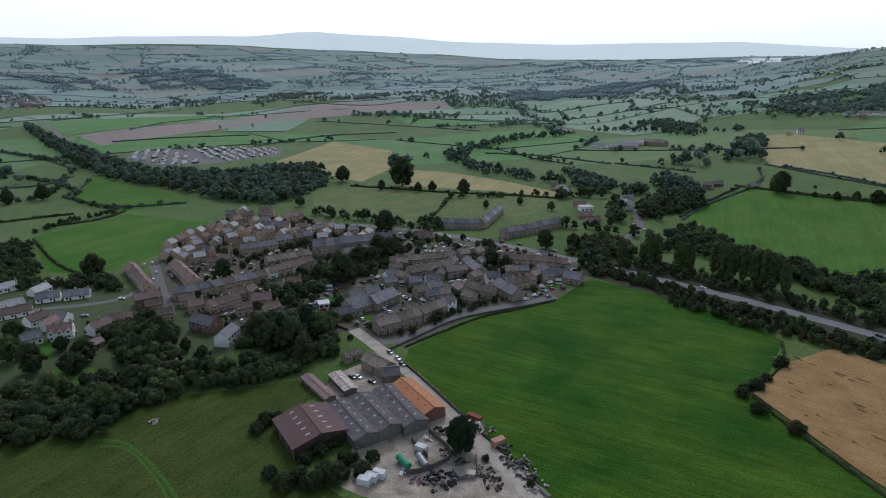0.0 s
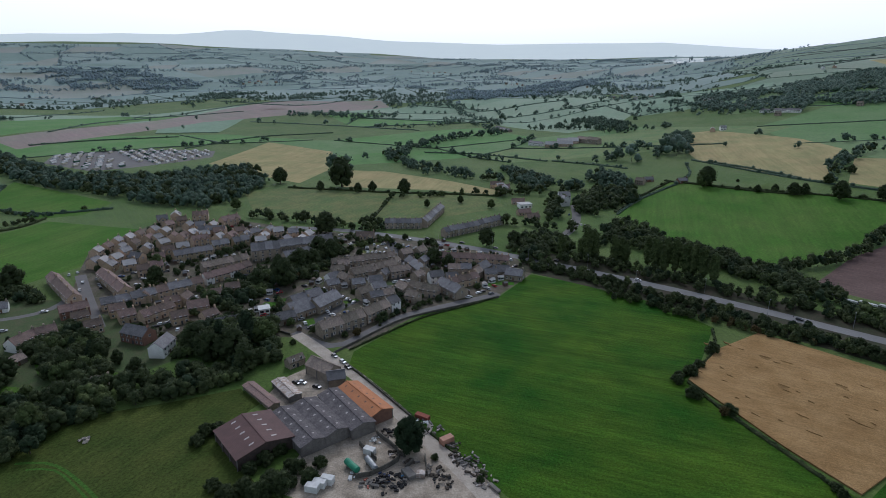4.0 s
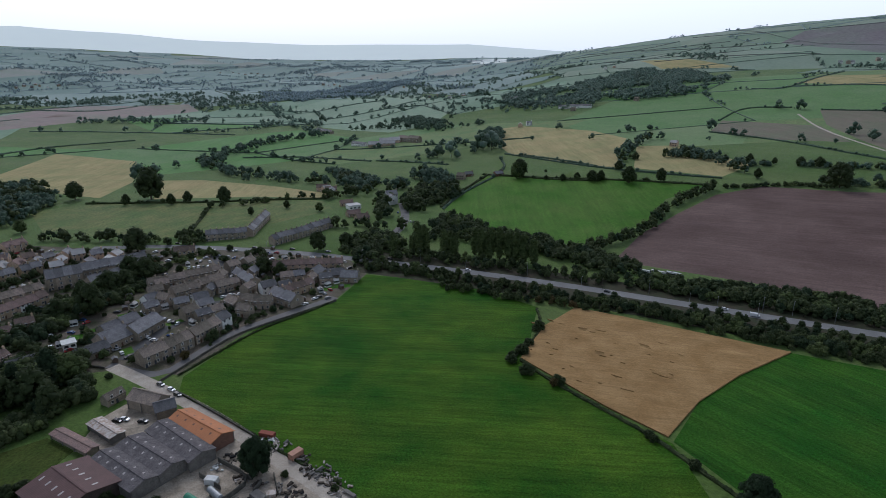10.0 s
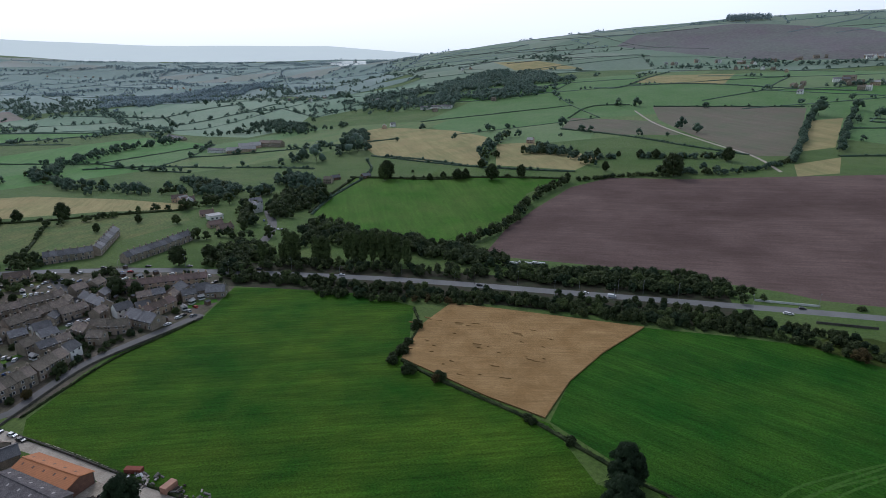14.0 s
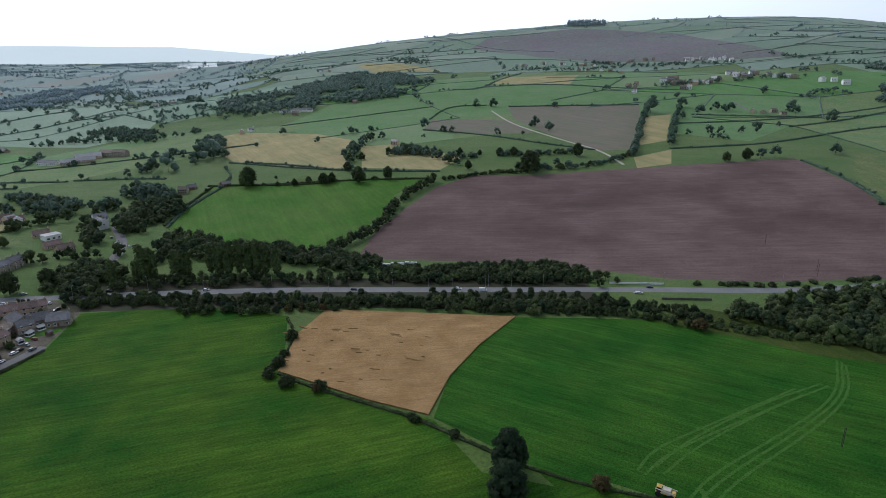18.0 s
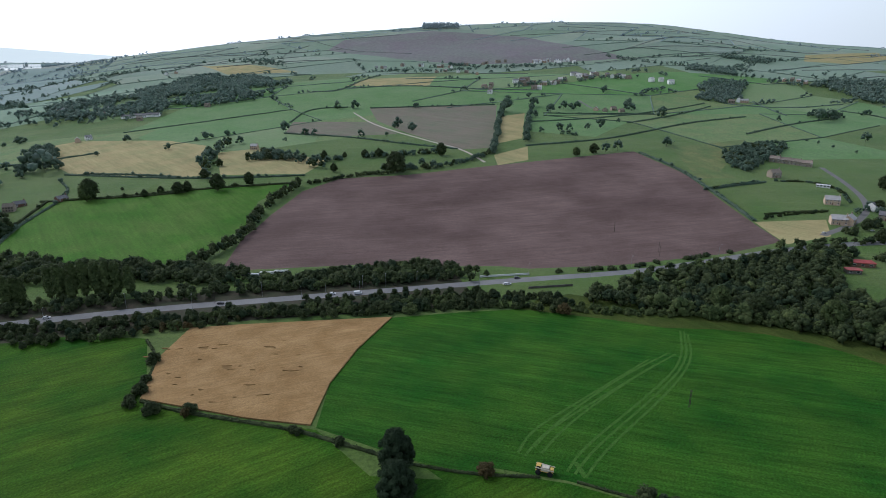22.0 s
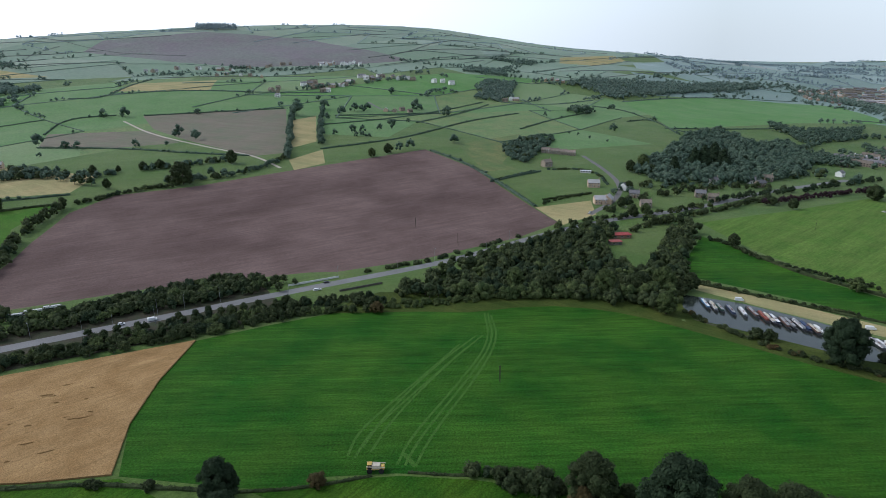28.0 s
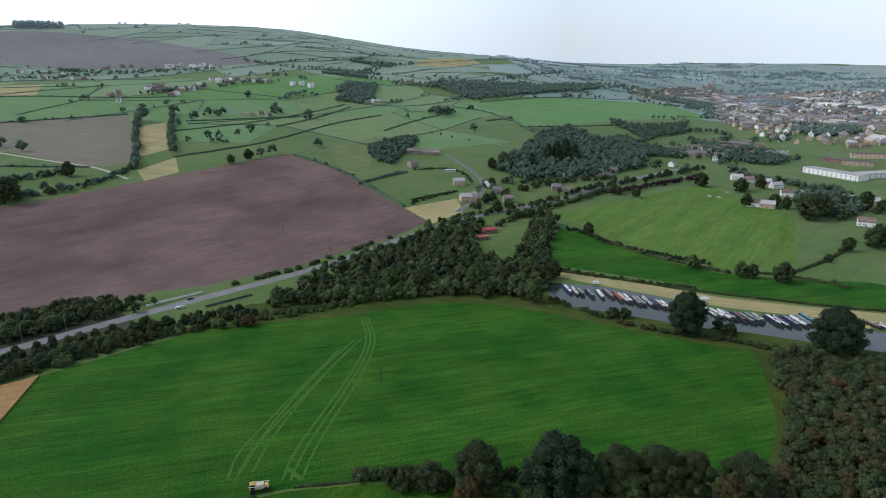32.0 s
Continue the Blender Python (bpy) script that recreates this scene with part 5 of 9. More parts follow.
trees("R", (166.2, -13.5, 10.3), (157.8, -100.9, 12.2))
trees("D", (295.9, -148.4, 23.9), (265.5, -213.7, 25.1))
trees("b", (320.8, -115.6, 5.4), (318.6, -121.7, 6.0), (175.7, 7.8, 7.9), (175.8, -0.3, 8.7), (179.1, 13.9, 6.0), (181.8, 25.3, 3.6), (300.6, -169.7, 4.9), (291.3, -171.4, 6.5), (178.8, -25.1, 4.8), (178.5, -30.3, 4.4))
trees("p", (132.4, 421.3, 16.6), (154.0, 416.9, 16.6), (144.6, 413.3, 14.8), (170.6, 400.5, 18.8), (173.6, 398.1, 17.2))
trees("p", (149.3, 412.3, 24.7), (155.2, 413.4, 21.5), (165.9, 399.9, 20.4), (190.8, 386.5, 22.3), (197.5, 383.6, 22.3), (201.7, 378.3, 23.4), (206.1, 372.7, 21.7), (209.1, 367.1, 22.4), (213.4, 363.5, 21.5), (192.6, 378.7, 16.1), (217.0, 355.3, 19.7), (188.9, 394.4, 20.5))
trees("c", (-73.1, 293.6, 19.9), (-85.1, 287.1, 18.4), (-195.1, 302.3, 7.5), (-160.4, 294.8, 9.2), (-148.2, 287.9, 10.4))
trees("o", (-65.4, 293.5, 15.5), (-77.6, 280.5, 17.6), (-89.3, 280.6, 16.5), (-99.0, 294.0, 14.6), (-69.0, 268.2, 14.2), (-88.6, 300.8, 12.3), (-154.1, 275.2, 11.1), (-157.4, 301.8, 11.0), (-169.6, 294.9, 9.7), (-145.2, 287.8, 10.6), (-133.5, 281.2, 7.3), (-120.0, 268.8, 8.8), (-144.0, 223.8, 13.9), (-140.9, 242.2, 12.6), (-197.9, 258.4, 15.7), (-216.7, 270.0, 14.5), (-226.7, 288.9, 13.7), (-178.7, 258.2, 11.1), (-179.7, 269.5, 12.6), (-198.5, 282.0, 7.9), (-173.9, 233.0, 13.5))
trees("b", (-45.1, 176.5, 6.0), (-51.8, 179.6, 5.2), (-39.7, 179.5, 6.8), (-29.9, 182.5, 4.8), (-73.8, 214.7, 5.2), (-69.6, 216.7, 4.3), (-35.0, 188.9, 4.9), (-26.7, 190.5, 4.1), (-57.1, 176.6, 5.2), (-75.5, 208.8, 4.3), (30.5, 175.9, 2.4), (15.6, 190.1, 2.4), (-50.2, 293.3, 2.5), (-176.2, 325.0, 5.8), (-179.1, 263.7, 5.2))
trees("b", (163.8, 260.5, 5.6), (141.8, 239.9, 5.3), (134.0, 220.1, 5.0), (141.4, 207.0, 4.5), (135.1, 238.3, 3.3))
trees("b", (154.0, 136.4, 2.9), (152.3, 158.5, 3.0))
trees("b", (-43, 200, 4.5), (-47, 194, 5.2), (-52, 190, 4.0), (-38, 191, 3.6), (-43, 183, 5.0), (-52, 180, 4.2), (-30, 184, 4.4), (-56, 174, 4.8), (-47, 176, 5.4), (-36, 181, 3.6), (-63, 182, 4.0))
trees("c", (831.5, -204.2, 31.4), (856.8, -222.8, 32.4), (828.2, -191.3, 28.0), (837.9, -230.3, 28.7), (782.3, -158.0, 22.0))
scattered(107, (1032.5, 239.3, 8.7), (1218.5, 4.7, 9.9), (921.9, 39.9, 12.1), (1078.2, 373.8, 18.6))
wood("wood", "dark broadleaf wood beside the canal", [(349, 96), (403, 72), (441, 43), (470, 17), (513, -13), (543, -51), (533, -61), (489, -51), (443, -50), (421, -69), (462, -87), (530, -105), (540, -126), (439, -101), (382, -96), (354, -69), (361, -14), (361, 33), (347, 64)], 10, 6.6, LEAF, 108)
wood("wood", "dense wood along the stream, dark green", [(-824, 1229), (-670, 1050), (-532, 923), (-396, 798), (-284, 781), (-246, 828), (-178, 842), (-136, 736), (-154, 658), (-167, 610), (-230, 622), (-319, 689), (-412, 741), (-489, 816), (-646, 994), (-849, 1232)], 13, 10.5, LEAF, 109)
wood("wood", "hillside wood, mixed and dark", [(771, -103), (943, -181), (1103, -243), (1170, -313), (1052, -334), (1098, -401), (938, -381), (813, -316), (742, -223), (712, -137)], 14, 10, LEAF, 110)
wood("wood", "autumn-tinged wood of the canal bank", [(259, -171), (269, -193), (263, -204), (251, -207), (255, -234), (248, -249), (153, -167), (157, -108), (177, -132), (201, -150), (227, -162)], 8, 5.8, LEAF_R, 111)
wood("wood", "overgrown garden trees, dark green", [(-202, 220), (-200, 238), (-177, 243), (-154, 258), (-124, 258), (-100, 269), (-80, 268), (-59, 293), (-53, 274), (-67, 257), (-92, 242), (-116, 237), (-132, 228), (-133, 207), (-154, 204), (-171, 197), (-179, 190)], 9, 7.0, LEAF, 112)
wood("wood", "garden trees between the houses", [(-114, 301), (-101, 324), (-88, 324), (-63, 315), (-59, 293), (-83, 281), (-104, 281)], 8, 6.5, LEAF, 113)
wood("wood", "garden trees among old houses", [(-185, 295), (-175, 325), (-151, 309), (-131, 269), (-143, 258), (-165, 269)], 8, 6.5, LEAF, 114)
wood("wood", "trees behind the mill", [(-114, 370), (-88, 391), (-62, 434), (-41, 441), (-42, 408), (-70, 374), (-87, 350), (-106, 341)], 8, 6.5, LEAF, 115)
wood("wood", "trees on the field edge", [(-351, 407), (-357, 462), (-344, 477), (-290, 406), (-279, 383), (-317, 363)], 8, 6.5, LEAF, 116)
wood("wood", "orchard trees behind bungalows", [(-310, 363), (-298, 378), (-279, 383), (-230, 393), (-209, 366), (-238, 372), (-268, 367)], 6, 6.5, LEAF, 117)
wood("far_wood", "distant dark wood on the slope", [(680, 1190), (790, 1069), (922, 964), (1146, 1053), (1300, 1330), (1310, 1500), (1190, 1560), (1010, 1450), (900, 1330), (820, 1400), (690, 1400)], 13, 12, LEAF_M, 118)
wood("wood", "broad belt of trees below the moor", [(1681, -56), (1608, -112), (1524, -162), (1663, -285), (1809, -411), (2090, -649), (2200, -690), (1903, -370), (1779, -170), (1780, -90)], 13, 11, LEAF, 210)
wood("wood", "dark copse beside a hill farm", [(1454, 178), (1471, 87), (1600, 79), (1580, 164)], 13, 9, LEAF, 211)
wood("wood", "round clump of trees on the pasture", [(1297, -36), (1270, -76), (1320, -97), (1350, -60)], 12, 8, LEAF, 212)
wood("wood", "trees on the bank below the hill field", [(1301, -433), (1243, -473), (1274, -570), (1340, -630), (1168, -536), (1109, -424)], 11, 9, LEAF, 213)
wood("wood", "garden trees behind the roadside houses", [(936, -261), (929, -321), (921, -390), (904, -428), (980, -456), (1020, -391)], 11, 8.5, LEAF, 214)
wood("wood", "trees at the edge of the town", [(2094, -749), (1930, -875), (1726, -882), (1960, -980), (2100, -930)], 11, 11, LEAF, 215)
wood("wood", "trees between the town streets", [(1987, -1089), (1849, -1120), (1750, -1145), (1960, -1250), (2100, -1220)], 11, 11, LEAF, 216)
wood("wood", "trees between the town streets", [(1223, -796), (1124, -799), (1140, -886), (1260, -960), (1320, -900)], 11, 10, LEAF, 217)
wood("wood", "dark garden trees beside the white houses", [(639, -428), (560, -390), (519, -405), (580, -470), (660, -490)], 12, 8, LEAF, 218)
wood("wood", "trees by the road into the town", [(1105, -518), (920, -484), (835, -521), (866, -572), (981, -596)], 11, 9, LEAF, 219)
wood("wood", "trees in a fold of the hill", [(1743, 241), (1687, 112), (1800, 128), (1840, 240)], 11, 11, LEAF, 220)
wood("wood", "trees in a fold of the hill", [(2107, 194), (2070, 61), (2180, 46), (2180, 185)], 11, 12, LEAF, 221)
wood("wood", "trees round the old hall", [(407, 1351), (450, 1265), (450, 1089), (500, 1200), (482, 1340)], 12, 10, LEAF, 222)
wood("wood", "tall clump of trees at the corner of the hay field", [(449, 930), (467, 869), (510, 950), (500, 990)], 15, 8, LEAF, 223)
wood("wood", "large dark trees above the bright field", [(244, 700), (257, 600), (284, 653), (275, 720)], 15, 8.5, LEAF, 224)
wood("wood", "riverside trees below the hall", [(161, 812), (164, 709), (204, 671), (196, 747)], 11, 8, LEAF, 225)
wood("wood", "wooded floor of the far vale", [(193, 1783), (388, 1946), (835, 2308), (900, 2500), (695, 2640), (250, 2200)], 11, 15, LEAF, 226)
wood("wood", "wooded slope of the far vale", [(-1651, 3047), (-1041, 2917), (-682, 2658), (-767, 2420), (-1142, 2451)], 11, 19, LEAF, 227)
wood("wood", "wooded slope of the far vale", [(-1765, 2494), (-1430, 2326), (-1207, 2347), (-1486, 2564)], 11, 15, LEAF, 228)
treeline("tree_belt", "row of even trees in the vale", [(-220, 1565), (-120, 1530), (-31, 1501)], 11, 8, 8, LEAF, 229, 0.05)
treeline("hedge_bank", "thick hedge with trees by the green fields", [(-696, 946), (-537, 856), (-452, 817)], 6, 4, 6, LEAF, 230, 0.1)
treeline("hedge_bank", "thick hedge with trees by the green fields", [(-472, 625), (-430, 640), (-505, 816)], 6, 5, 6, LEAF, 231, 0.35)
treeline("hedge_bank", "thick hedge by the green field", [(-417, 649), (-329, 582), (-300, 620)], 3.5, 4, 4, LEAF, 232, 0.3)
treeline("hedge_bank", "small trees along the estate field", [(-357, 504), (-350, 551), (-315, 576)], 6, 4, 6, LEAF, 233, 0.2)
wood("wood", "copse by the tan field", [(558, 599), (599, 620), (607, 582), (580, 527)], 9, 8, LEAF, 119)
wood("wood", "copse on the hill", [(1363, 161), (1492, 154), (1549, 104), (1445, 78), (1358, 105)], 10, 9, LEAF, 120)
wood("wood", "trees round the stone farmhouse", [(852, 63), (919, 50), (962, 16), (959, -11), (846, 11), (771, 29), (802, 45)], 8, 7, LEAF, 121)
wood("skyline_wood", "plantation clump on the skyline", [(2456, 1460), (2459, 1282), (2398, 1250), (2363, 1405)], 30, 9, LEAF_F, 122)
wood("wood", "village trees behind the white house", [(178, 527), (200, 545), (252, 570), (275, 626), (236, 636), (207, 601)], 11, 8, LEAF, 123)
wood("wood", "trees by the road junction", [(94, 438), (126, 484), (145, 467), (150, 437), (113, 411)], 9, 7, LEAF, 124)
wood("wood", "trees of the canal side", [(180, 473), (204, 464), (212, 421), (235, 380), (256, 319), (274, 344), (269, 373), (250, 407), (229, 448), (228, 487), (214, 515)], 9, 7.5, LEAF, 125)
wood("wood", "trees of the canal side", [(168, 443), (197, 426), (228, 378), (250, 341), (271, 305), (284, 318), (281, 354), (263, 386), (253, 410), (222, 438), (198, 491)], 9, 7, LEAF, 126)
wood("wood", "scrub wood beside the canal", [(259, 292), (348, 185), (368, 195), (357, 227), (312, 266), (273, 307)], 7, 6, LEAF, 127)
treeline("thicket", "dark roadside thicket", [(105, 399), (131, 376), (153, 356), (139, 345), (171, 309), (200, 284), (222, 279), (260, 220), (293, 170), (262, 215), (303, 160), (325, 126), (329, 100)], 6.5, 2.4, 13, LEAF, 128, 0.05)
treeline("thicket", "dark roadside thicket", [(102, 413), (137, 373), (182, 320), (224, 264), (265, 208), (306, 154)], 6.5, 2.4, 11, LEAF, 129, 0.05)
treeline("thicket", "unbroken hedge of bushes beside the road", [(99, 403), (135, 369), (175, 329), (200, 301), (236, 260), (262, 226), (290, 191), (318, 156)], 4.6, 1.7, 9, LEAF, 240, 0.0)
treeline("thicket", "scrub and bushes by the road", [(150, 337), (178, 304), (203, 280), (218, 265)], 5, 2.4, 9, LEAF_R, 130, 0.05)
treeline("tree_belt", "field-edge trees", [(270, 367), (310, 374), (356, 396), (401, 427), (445, 447), (489, 455)], 9, 6, 5, LEAF, 131, 0.05)
treeline("tree_belt", "trees along the plough edge", [(498, 454), (551, 430), (581, 394)], 5, 5, 4, LEAF, 132, 0.2)
treeline("tree_belt", "trees along the lane", [(722, 328), (785, 352), (908, 403), (1063, 464)], 9, 7, 5, LEAF, 133, 0.05)
treeline("tree_belt", "trees along the lane", [(809, 315), (910, 353), (1039, 399), (1121, 426)], 9, 7, 5, LEAF, 134, 0.05)
treeline("tree_belt", "trees by the lane bend", [(603, 385), (629, 354), (662, 341), (690, 333), (743, 335)], 7, 6, 5, LEAF, 135, 0.05)
treeline("tree_belt", "bank bushes below the wood", [(337, 102), (339, 74), (349, 54), (360, 18), (365, -19), (363, -55), (369, -86)], 4, 3.4, 4, LEAF_B, 136, 0.15)
treeline("hedge_bank", "dark hedge-bank by the canal", [(351, -85), (314, -112), (295, -138), (282, -170), (271, -185)], 2.6, 2.6, 3, LEAF_R, 137, 0.1)
treeline("beech_row", "copper beech hedge-trees by the road", [(649, -225), (670, -256), (705, -304), (746, -366)], 8, 5, 3, LEAF_P, 138, 0.05)
treeline("tree_belt", "trees along the road", [(532, -76), (578, -123), (630, -190), (678, -238)], 7, 6, 5, LEAF, 139, 0.1)
treeline("tree_belt", "garden trees by the road", [(590, -56), (644, -105), (686, -152), (731, -220), (729, -263)], 8, 6, 14, LEAF, 140, 0.15)
treeline("tree_belt", "trees below the plough", [(317, 270), (348, 239), (366, 198)], 5, 4.5, 4, LEAF, 141, 0.1)
treeline("tree_belt", "low bushes at the plough corner", [(384, 138), (424, 89), (450, 67), (477, 42), (512, 9)], 2.0, 4.5, 3, LEAF, 142, 0.7)
treeline("tree_belt", "riverside tree belt", [(15, 969), (51, 808), (106, 761), (156, 719), (190, 646), (230, 652)], 11, 5, 28, LEAF, 143, 0.05)
treeline("tree_belt", "riverside tree belt", [(15, 941), (77, 1068), (159, 1156), (243, 1199)], 11, 5, 28, LEAF, 144, 0.05)
treeline("tree_belt", "valley trees", [(-16, 1339), (58, 1312), (135, 1355), (204, 1495), (242, 1252)], 9, 9, 20, LEAF_M, 145, 0.15)
treeline("tree_belt", "valley trees", [(-224, 1542), (-116, 1521), (-4, 1508), (40, 1594)], 9, 9, 10, LEAF_M, 146, 0.05)
treeline("thicket", "bottom copse of the field corner", [(180, 24), (179, 8), (179, -5), (172, -14)], 5, 4.4, 8, LEAF, 147, 0.0)
treeline("thicket", "bottom thicket", [(168, -24), (168, -33), (165, -54), (161, -95), (160, -106)], 6, 4.4, 8, LEAF, 148, 0.0)
treeline("tree_belt", "trees beyond the meadow", [(1010, -370), (1150, -487), (1227, -591), (1179, -651), (1028, -519), (946, -432)], 9, 8, 14, LEAF, 149, 0.1)
treeline("tree_belt", "trees by the school", [(823, -452), (735, -435), (709, -472), (641, -455), (571, -444), (545, -465)], 9, 8, 12, LEAF, 150, 0.2)
treeline("tree_belt", "wooded bank on the hill", [(1484, -90), (1621, -188), (1716, -327), (1994, -529), (2202, -750)], 9, 9, 12, LEAF_M, 151, 0.05)
treeline("tree_belt", "wooded bank on the hill", [(1616, -128), (1753, -285), (2079, -531), (2297, -803), (2194, -895)], 9, 9, 16, LEAF_M, 152, 0.1)
treeline("thicket", "trees north of the road", [(116, 422), (157, 396), (199, 345), (221, 331), (261, 293), (327, 211), (354, 173)], 8, 3.4, 14, LEAF, 153, 0.1)
treeline("thicket", "trees north of the road", [(113, 448), (152, 406), (205, 356), (254, 298), (303, 238), (350, 186)], 7, 3.6, 12, LEAF, 154, 0.1)
treeline("tree_belt", "trees behind the terraces", [(-35, 520), (-7, 508), (23, 518)], 8, 5, 8, LEAF, 155, 0.15)
treeline("tree_belt", "trees behind the terraces", [(102, 520), (123, 510), (140, 500), (159, 482)], 9, 5, 10, LEAF, 156, 0.1)
treeline("tree_belt", "roadside trees by the terraces", [(-39, 468), (-11, 478), (7, 470)], 7, 5, 6, LEAF, 157, 0.3)
treeline("tree_belt", "hedgerow trees by the meadows", [(-568, 762), (-517, 751), (-466, 725), (-409, 661)], 6, 5, 6, LEAF, 158, 0.25)
treeline("tree_belt", "trees behind the hay field", [(10, 641), (41, 635), (72, 646), (111, 654), (133, 638)], 8, 6, 10, LEAF, 159, 0.35)
trees("Y", (373.2, 18.7, 16.1), (373.6, -39.4, 17.7), (347.2, -72.9, 14.8), (385.9, -77.9, 17.6))
trees("S", (360.5, 58.5, 9.8), (372.0, -3.5, 15.3), (377.6, -60.9, 15.6), (391.5, -96.5, 12.2))
treeline("thicket", "dark thicket between the road and the field", [(269, 215), (289, 192), (311, 167), (329, 137), (343, 107)], 6, 2.6, 9, LEAF, 160, 0.02)
treeline("thicket", "low scrub on the field bank", [(328, 103), (338, 73), (351, 46)], 2.4, 2.2, 6, LEAF_B, 161, 0.2)
treeline("thicket", "dense thicket at the field edge", [(260, 209), (283, 181), (307, 150), (324, 120)], 3.0, 2.2, 5, LEAF, 162, 0.02)
treeline("tree_belt", "canal-side trees in front of the wood", [(360, 62), (355, 32), (361, 11), (365, -18), (368, -46), (374, -67)], 9, 5, 6, LEAF_B, 163, 0.1)
treeline("tree_belt", "canal-side trees in front of the wood", [(366, 75), (359, 43), (364, 18), (369, -11), (373, -39), (372, -60)], 7, 4, 7, LEAF, 164, 0.05)
treeline("tree_belt", "roadside trees by the wood", [(428, 66), (444, 50), (458, 36), (480, 12), (504, -12)], 5, 4, 6, LEAF, 165, 0.15)
treeline("tree_belt", "trees along the road bank", [(532, -8), (558, -44), (580, -82), (597, -121), (631, -165)], 7, 4, 9, LEAF, 166, 0.05)
treeline("tree_belt", "dark trees beside the meadow gate", [(557, -94), (569, -119), (546, -129), (493, -116), (468, -98), (423, -98)], 9, 5, 14, LEAF, 167, 0.03)
treeline("hedge_bank", "hedge-trees between the meadows", [(518, -123), (514, -142), (500, -152), (479, -158), (455, -174), (437, -190), (422, -205), (412, -220)], 3.4, 2.8, 4, LEAF, 168, 0.1)
treeline("hedge_bank", "hedge above the towpath", [(409, -104), (394, -123), (383, -143), (371, -165), (361, -185)], 2.4, 2.4, 3, LEAF, 169, 0.12)
treeline("tree_belt", "roadside tree belt by the meadow", [(645, -168), (681, -217), (717, -274), (769, -340), (825, -414)], 8, 4.5, 9, LEAF_C, 170, 0.05)
treeline("tree_belt", "garden trees of the roadside houses", [(659, -74), (708, -122), (709, -165), (741, -216), (800, -290), (863, -366)], 8, 6, 16, LEAF, 171, 0.15)
treeline("tree_belt", "dark trees round the stone farm", [(870, 63), (932, 42), (1001, -1), (974, -10), (868, 11)], 6, 4.4, 8, LEAF, 172, 0.05)
treeline("hedge_bank", "hedge below the stone farm", [(681, 62), (712, 38), (739, 15)], 2.6, 2.6, 3, LEAF, 173, 0.05)
treeline("hedge_bank", "hedge round the farm paddock", [(754, -2), (771, -37), (753, -63), (694, -71)], 2.2, 2.6, 3, LEAF, 174, 0.1)
treeline("hedge_bank", "hedge above the yellow plot", [(609, 3), (634, -20), (654, -47)], 2.4, 2.6, 3, LEAF, 175, 0.05)
treeline("thicket", "trees south of the road", [(260, 246), (284, 217), (311, 182), (331, 150), (342, 103)], 6, 3, 12, LEAF, 176, 0.05)
treeline("thicket", "trees north of the road", [(293, 272), (309, 250), (332, 229), (356, 194), (367, 179)], 8, 4, 10, LEAF, 177, 0.1)
treeline("tree_belt", "hazy trees of the valley floor", [(204, 1890), (212, 1676), (246, 1496), (277, 1370)], 10, 8, 30, LEAF_M, 178, 0.05)
treeline("tree_belt", "hazy trees of the valley floor", [(218, 2022), (486, 2448), (713, 2464), (857, 2255), (905, 1916)], 10, 8, 40, LEAF_M, 179, 0.0)
treeline("tree_belt", "hazy trees of the valley floor", [(610, 1450), (673, 1414), (697, 1266), (742, 1207), (819, 1133)], 10, 8, 50, LEAF_M, 180, 0.0)
treeline("tree_belt", "hazy trees of the valley floor", [(585, 1356), (653, 1246), (689, 1133), (771, 1063)], 11, 8, 60, LEAF_M, 181, 0.0)
treeline("tree_belt", "hazy trees of the valley floor", [(-1381, 2221), (-1159, 2387), (-895, 2574), (-570, 2828), (-244, 3280)], 10, 9, 40, LEAF_M, 182, 0.05)
treeline("tree_belt", "hazy trees of the valley floor", [(-1341, 2783), (-973, 2973), (-540, 3286), (61, 3775), (586, 3880)], 10, 9, 40, LEAF_M, 183, 0.05)
treeline("tree_belt", "hill village trees", [(1486, 1050), (1510, 876), (1675, 779), (1759, 687), (1815, 546)], 9, 8, 30, LEAF_M, 184, 0.05)
treeline("tree_belt", "hill village trees", [(1287, 557), (1362, 490), (1488, 391), (1534, 319)], 9, 8, 24, LEAF_M, 185, 0.3)
treeline("tree_belt", "hill village trees", [(1694, 180), (1691, 71), (1667, -31), (1677, -104)], 9, 8, 24, LEAF_M, 186, 0.1)
treeline("tree_belt", "garden trees of the town", [(1585, -789), (1843, -1078), (1979, -1350)], 8, 9, 60, LEAF_M, 187, 0.2)
treeline("tree_belt", "garden trees of the town", [(1054, -584), (1167, -761), (1179, -886)], 8, 9, 50, LEAF_M, 188, 0.2)
treeline("tree_belt", "garden trees of the town", [(1982, -696), (1790, -803), (1728, -944), (1821, -1209)], 8, 9, 60, LEAF_M, 189, 0.1)
treeline("tree_belt", "garden trees of the town", [(1032, -469), (872, -460), (867, -510), (894, -589)], 9, 9, 30, LEAF, 190, 0.15)
treeline("tree_belt", "tree mass round the hall", [(327, 1268), (397, 1265), (434, 1174), (432, 1084)], 11, 6, 34, LEAF_M, 191, 0.0)
treeline("tree_belt", "tree mass round the hall", [(306, 815), (341, 837), (366, 860)], 11, 6, 24, LEAF, 192, 0.0)
treeline("tree_belt", "tree mass by the white house", [(194, 546), (222, 579), (254, 588)], 12, 5, 26, LEAF, 193, 0.0)
treeline("tree_belt", "tree mass by the white house", [(132, 633), (169, 635), (179, 585), (158, 528)], 11, 5, 20, LEAF, 194, 0.1)
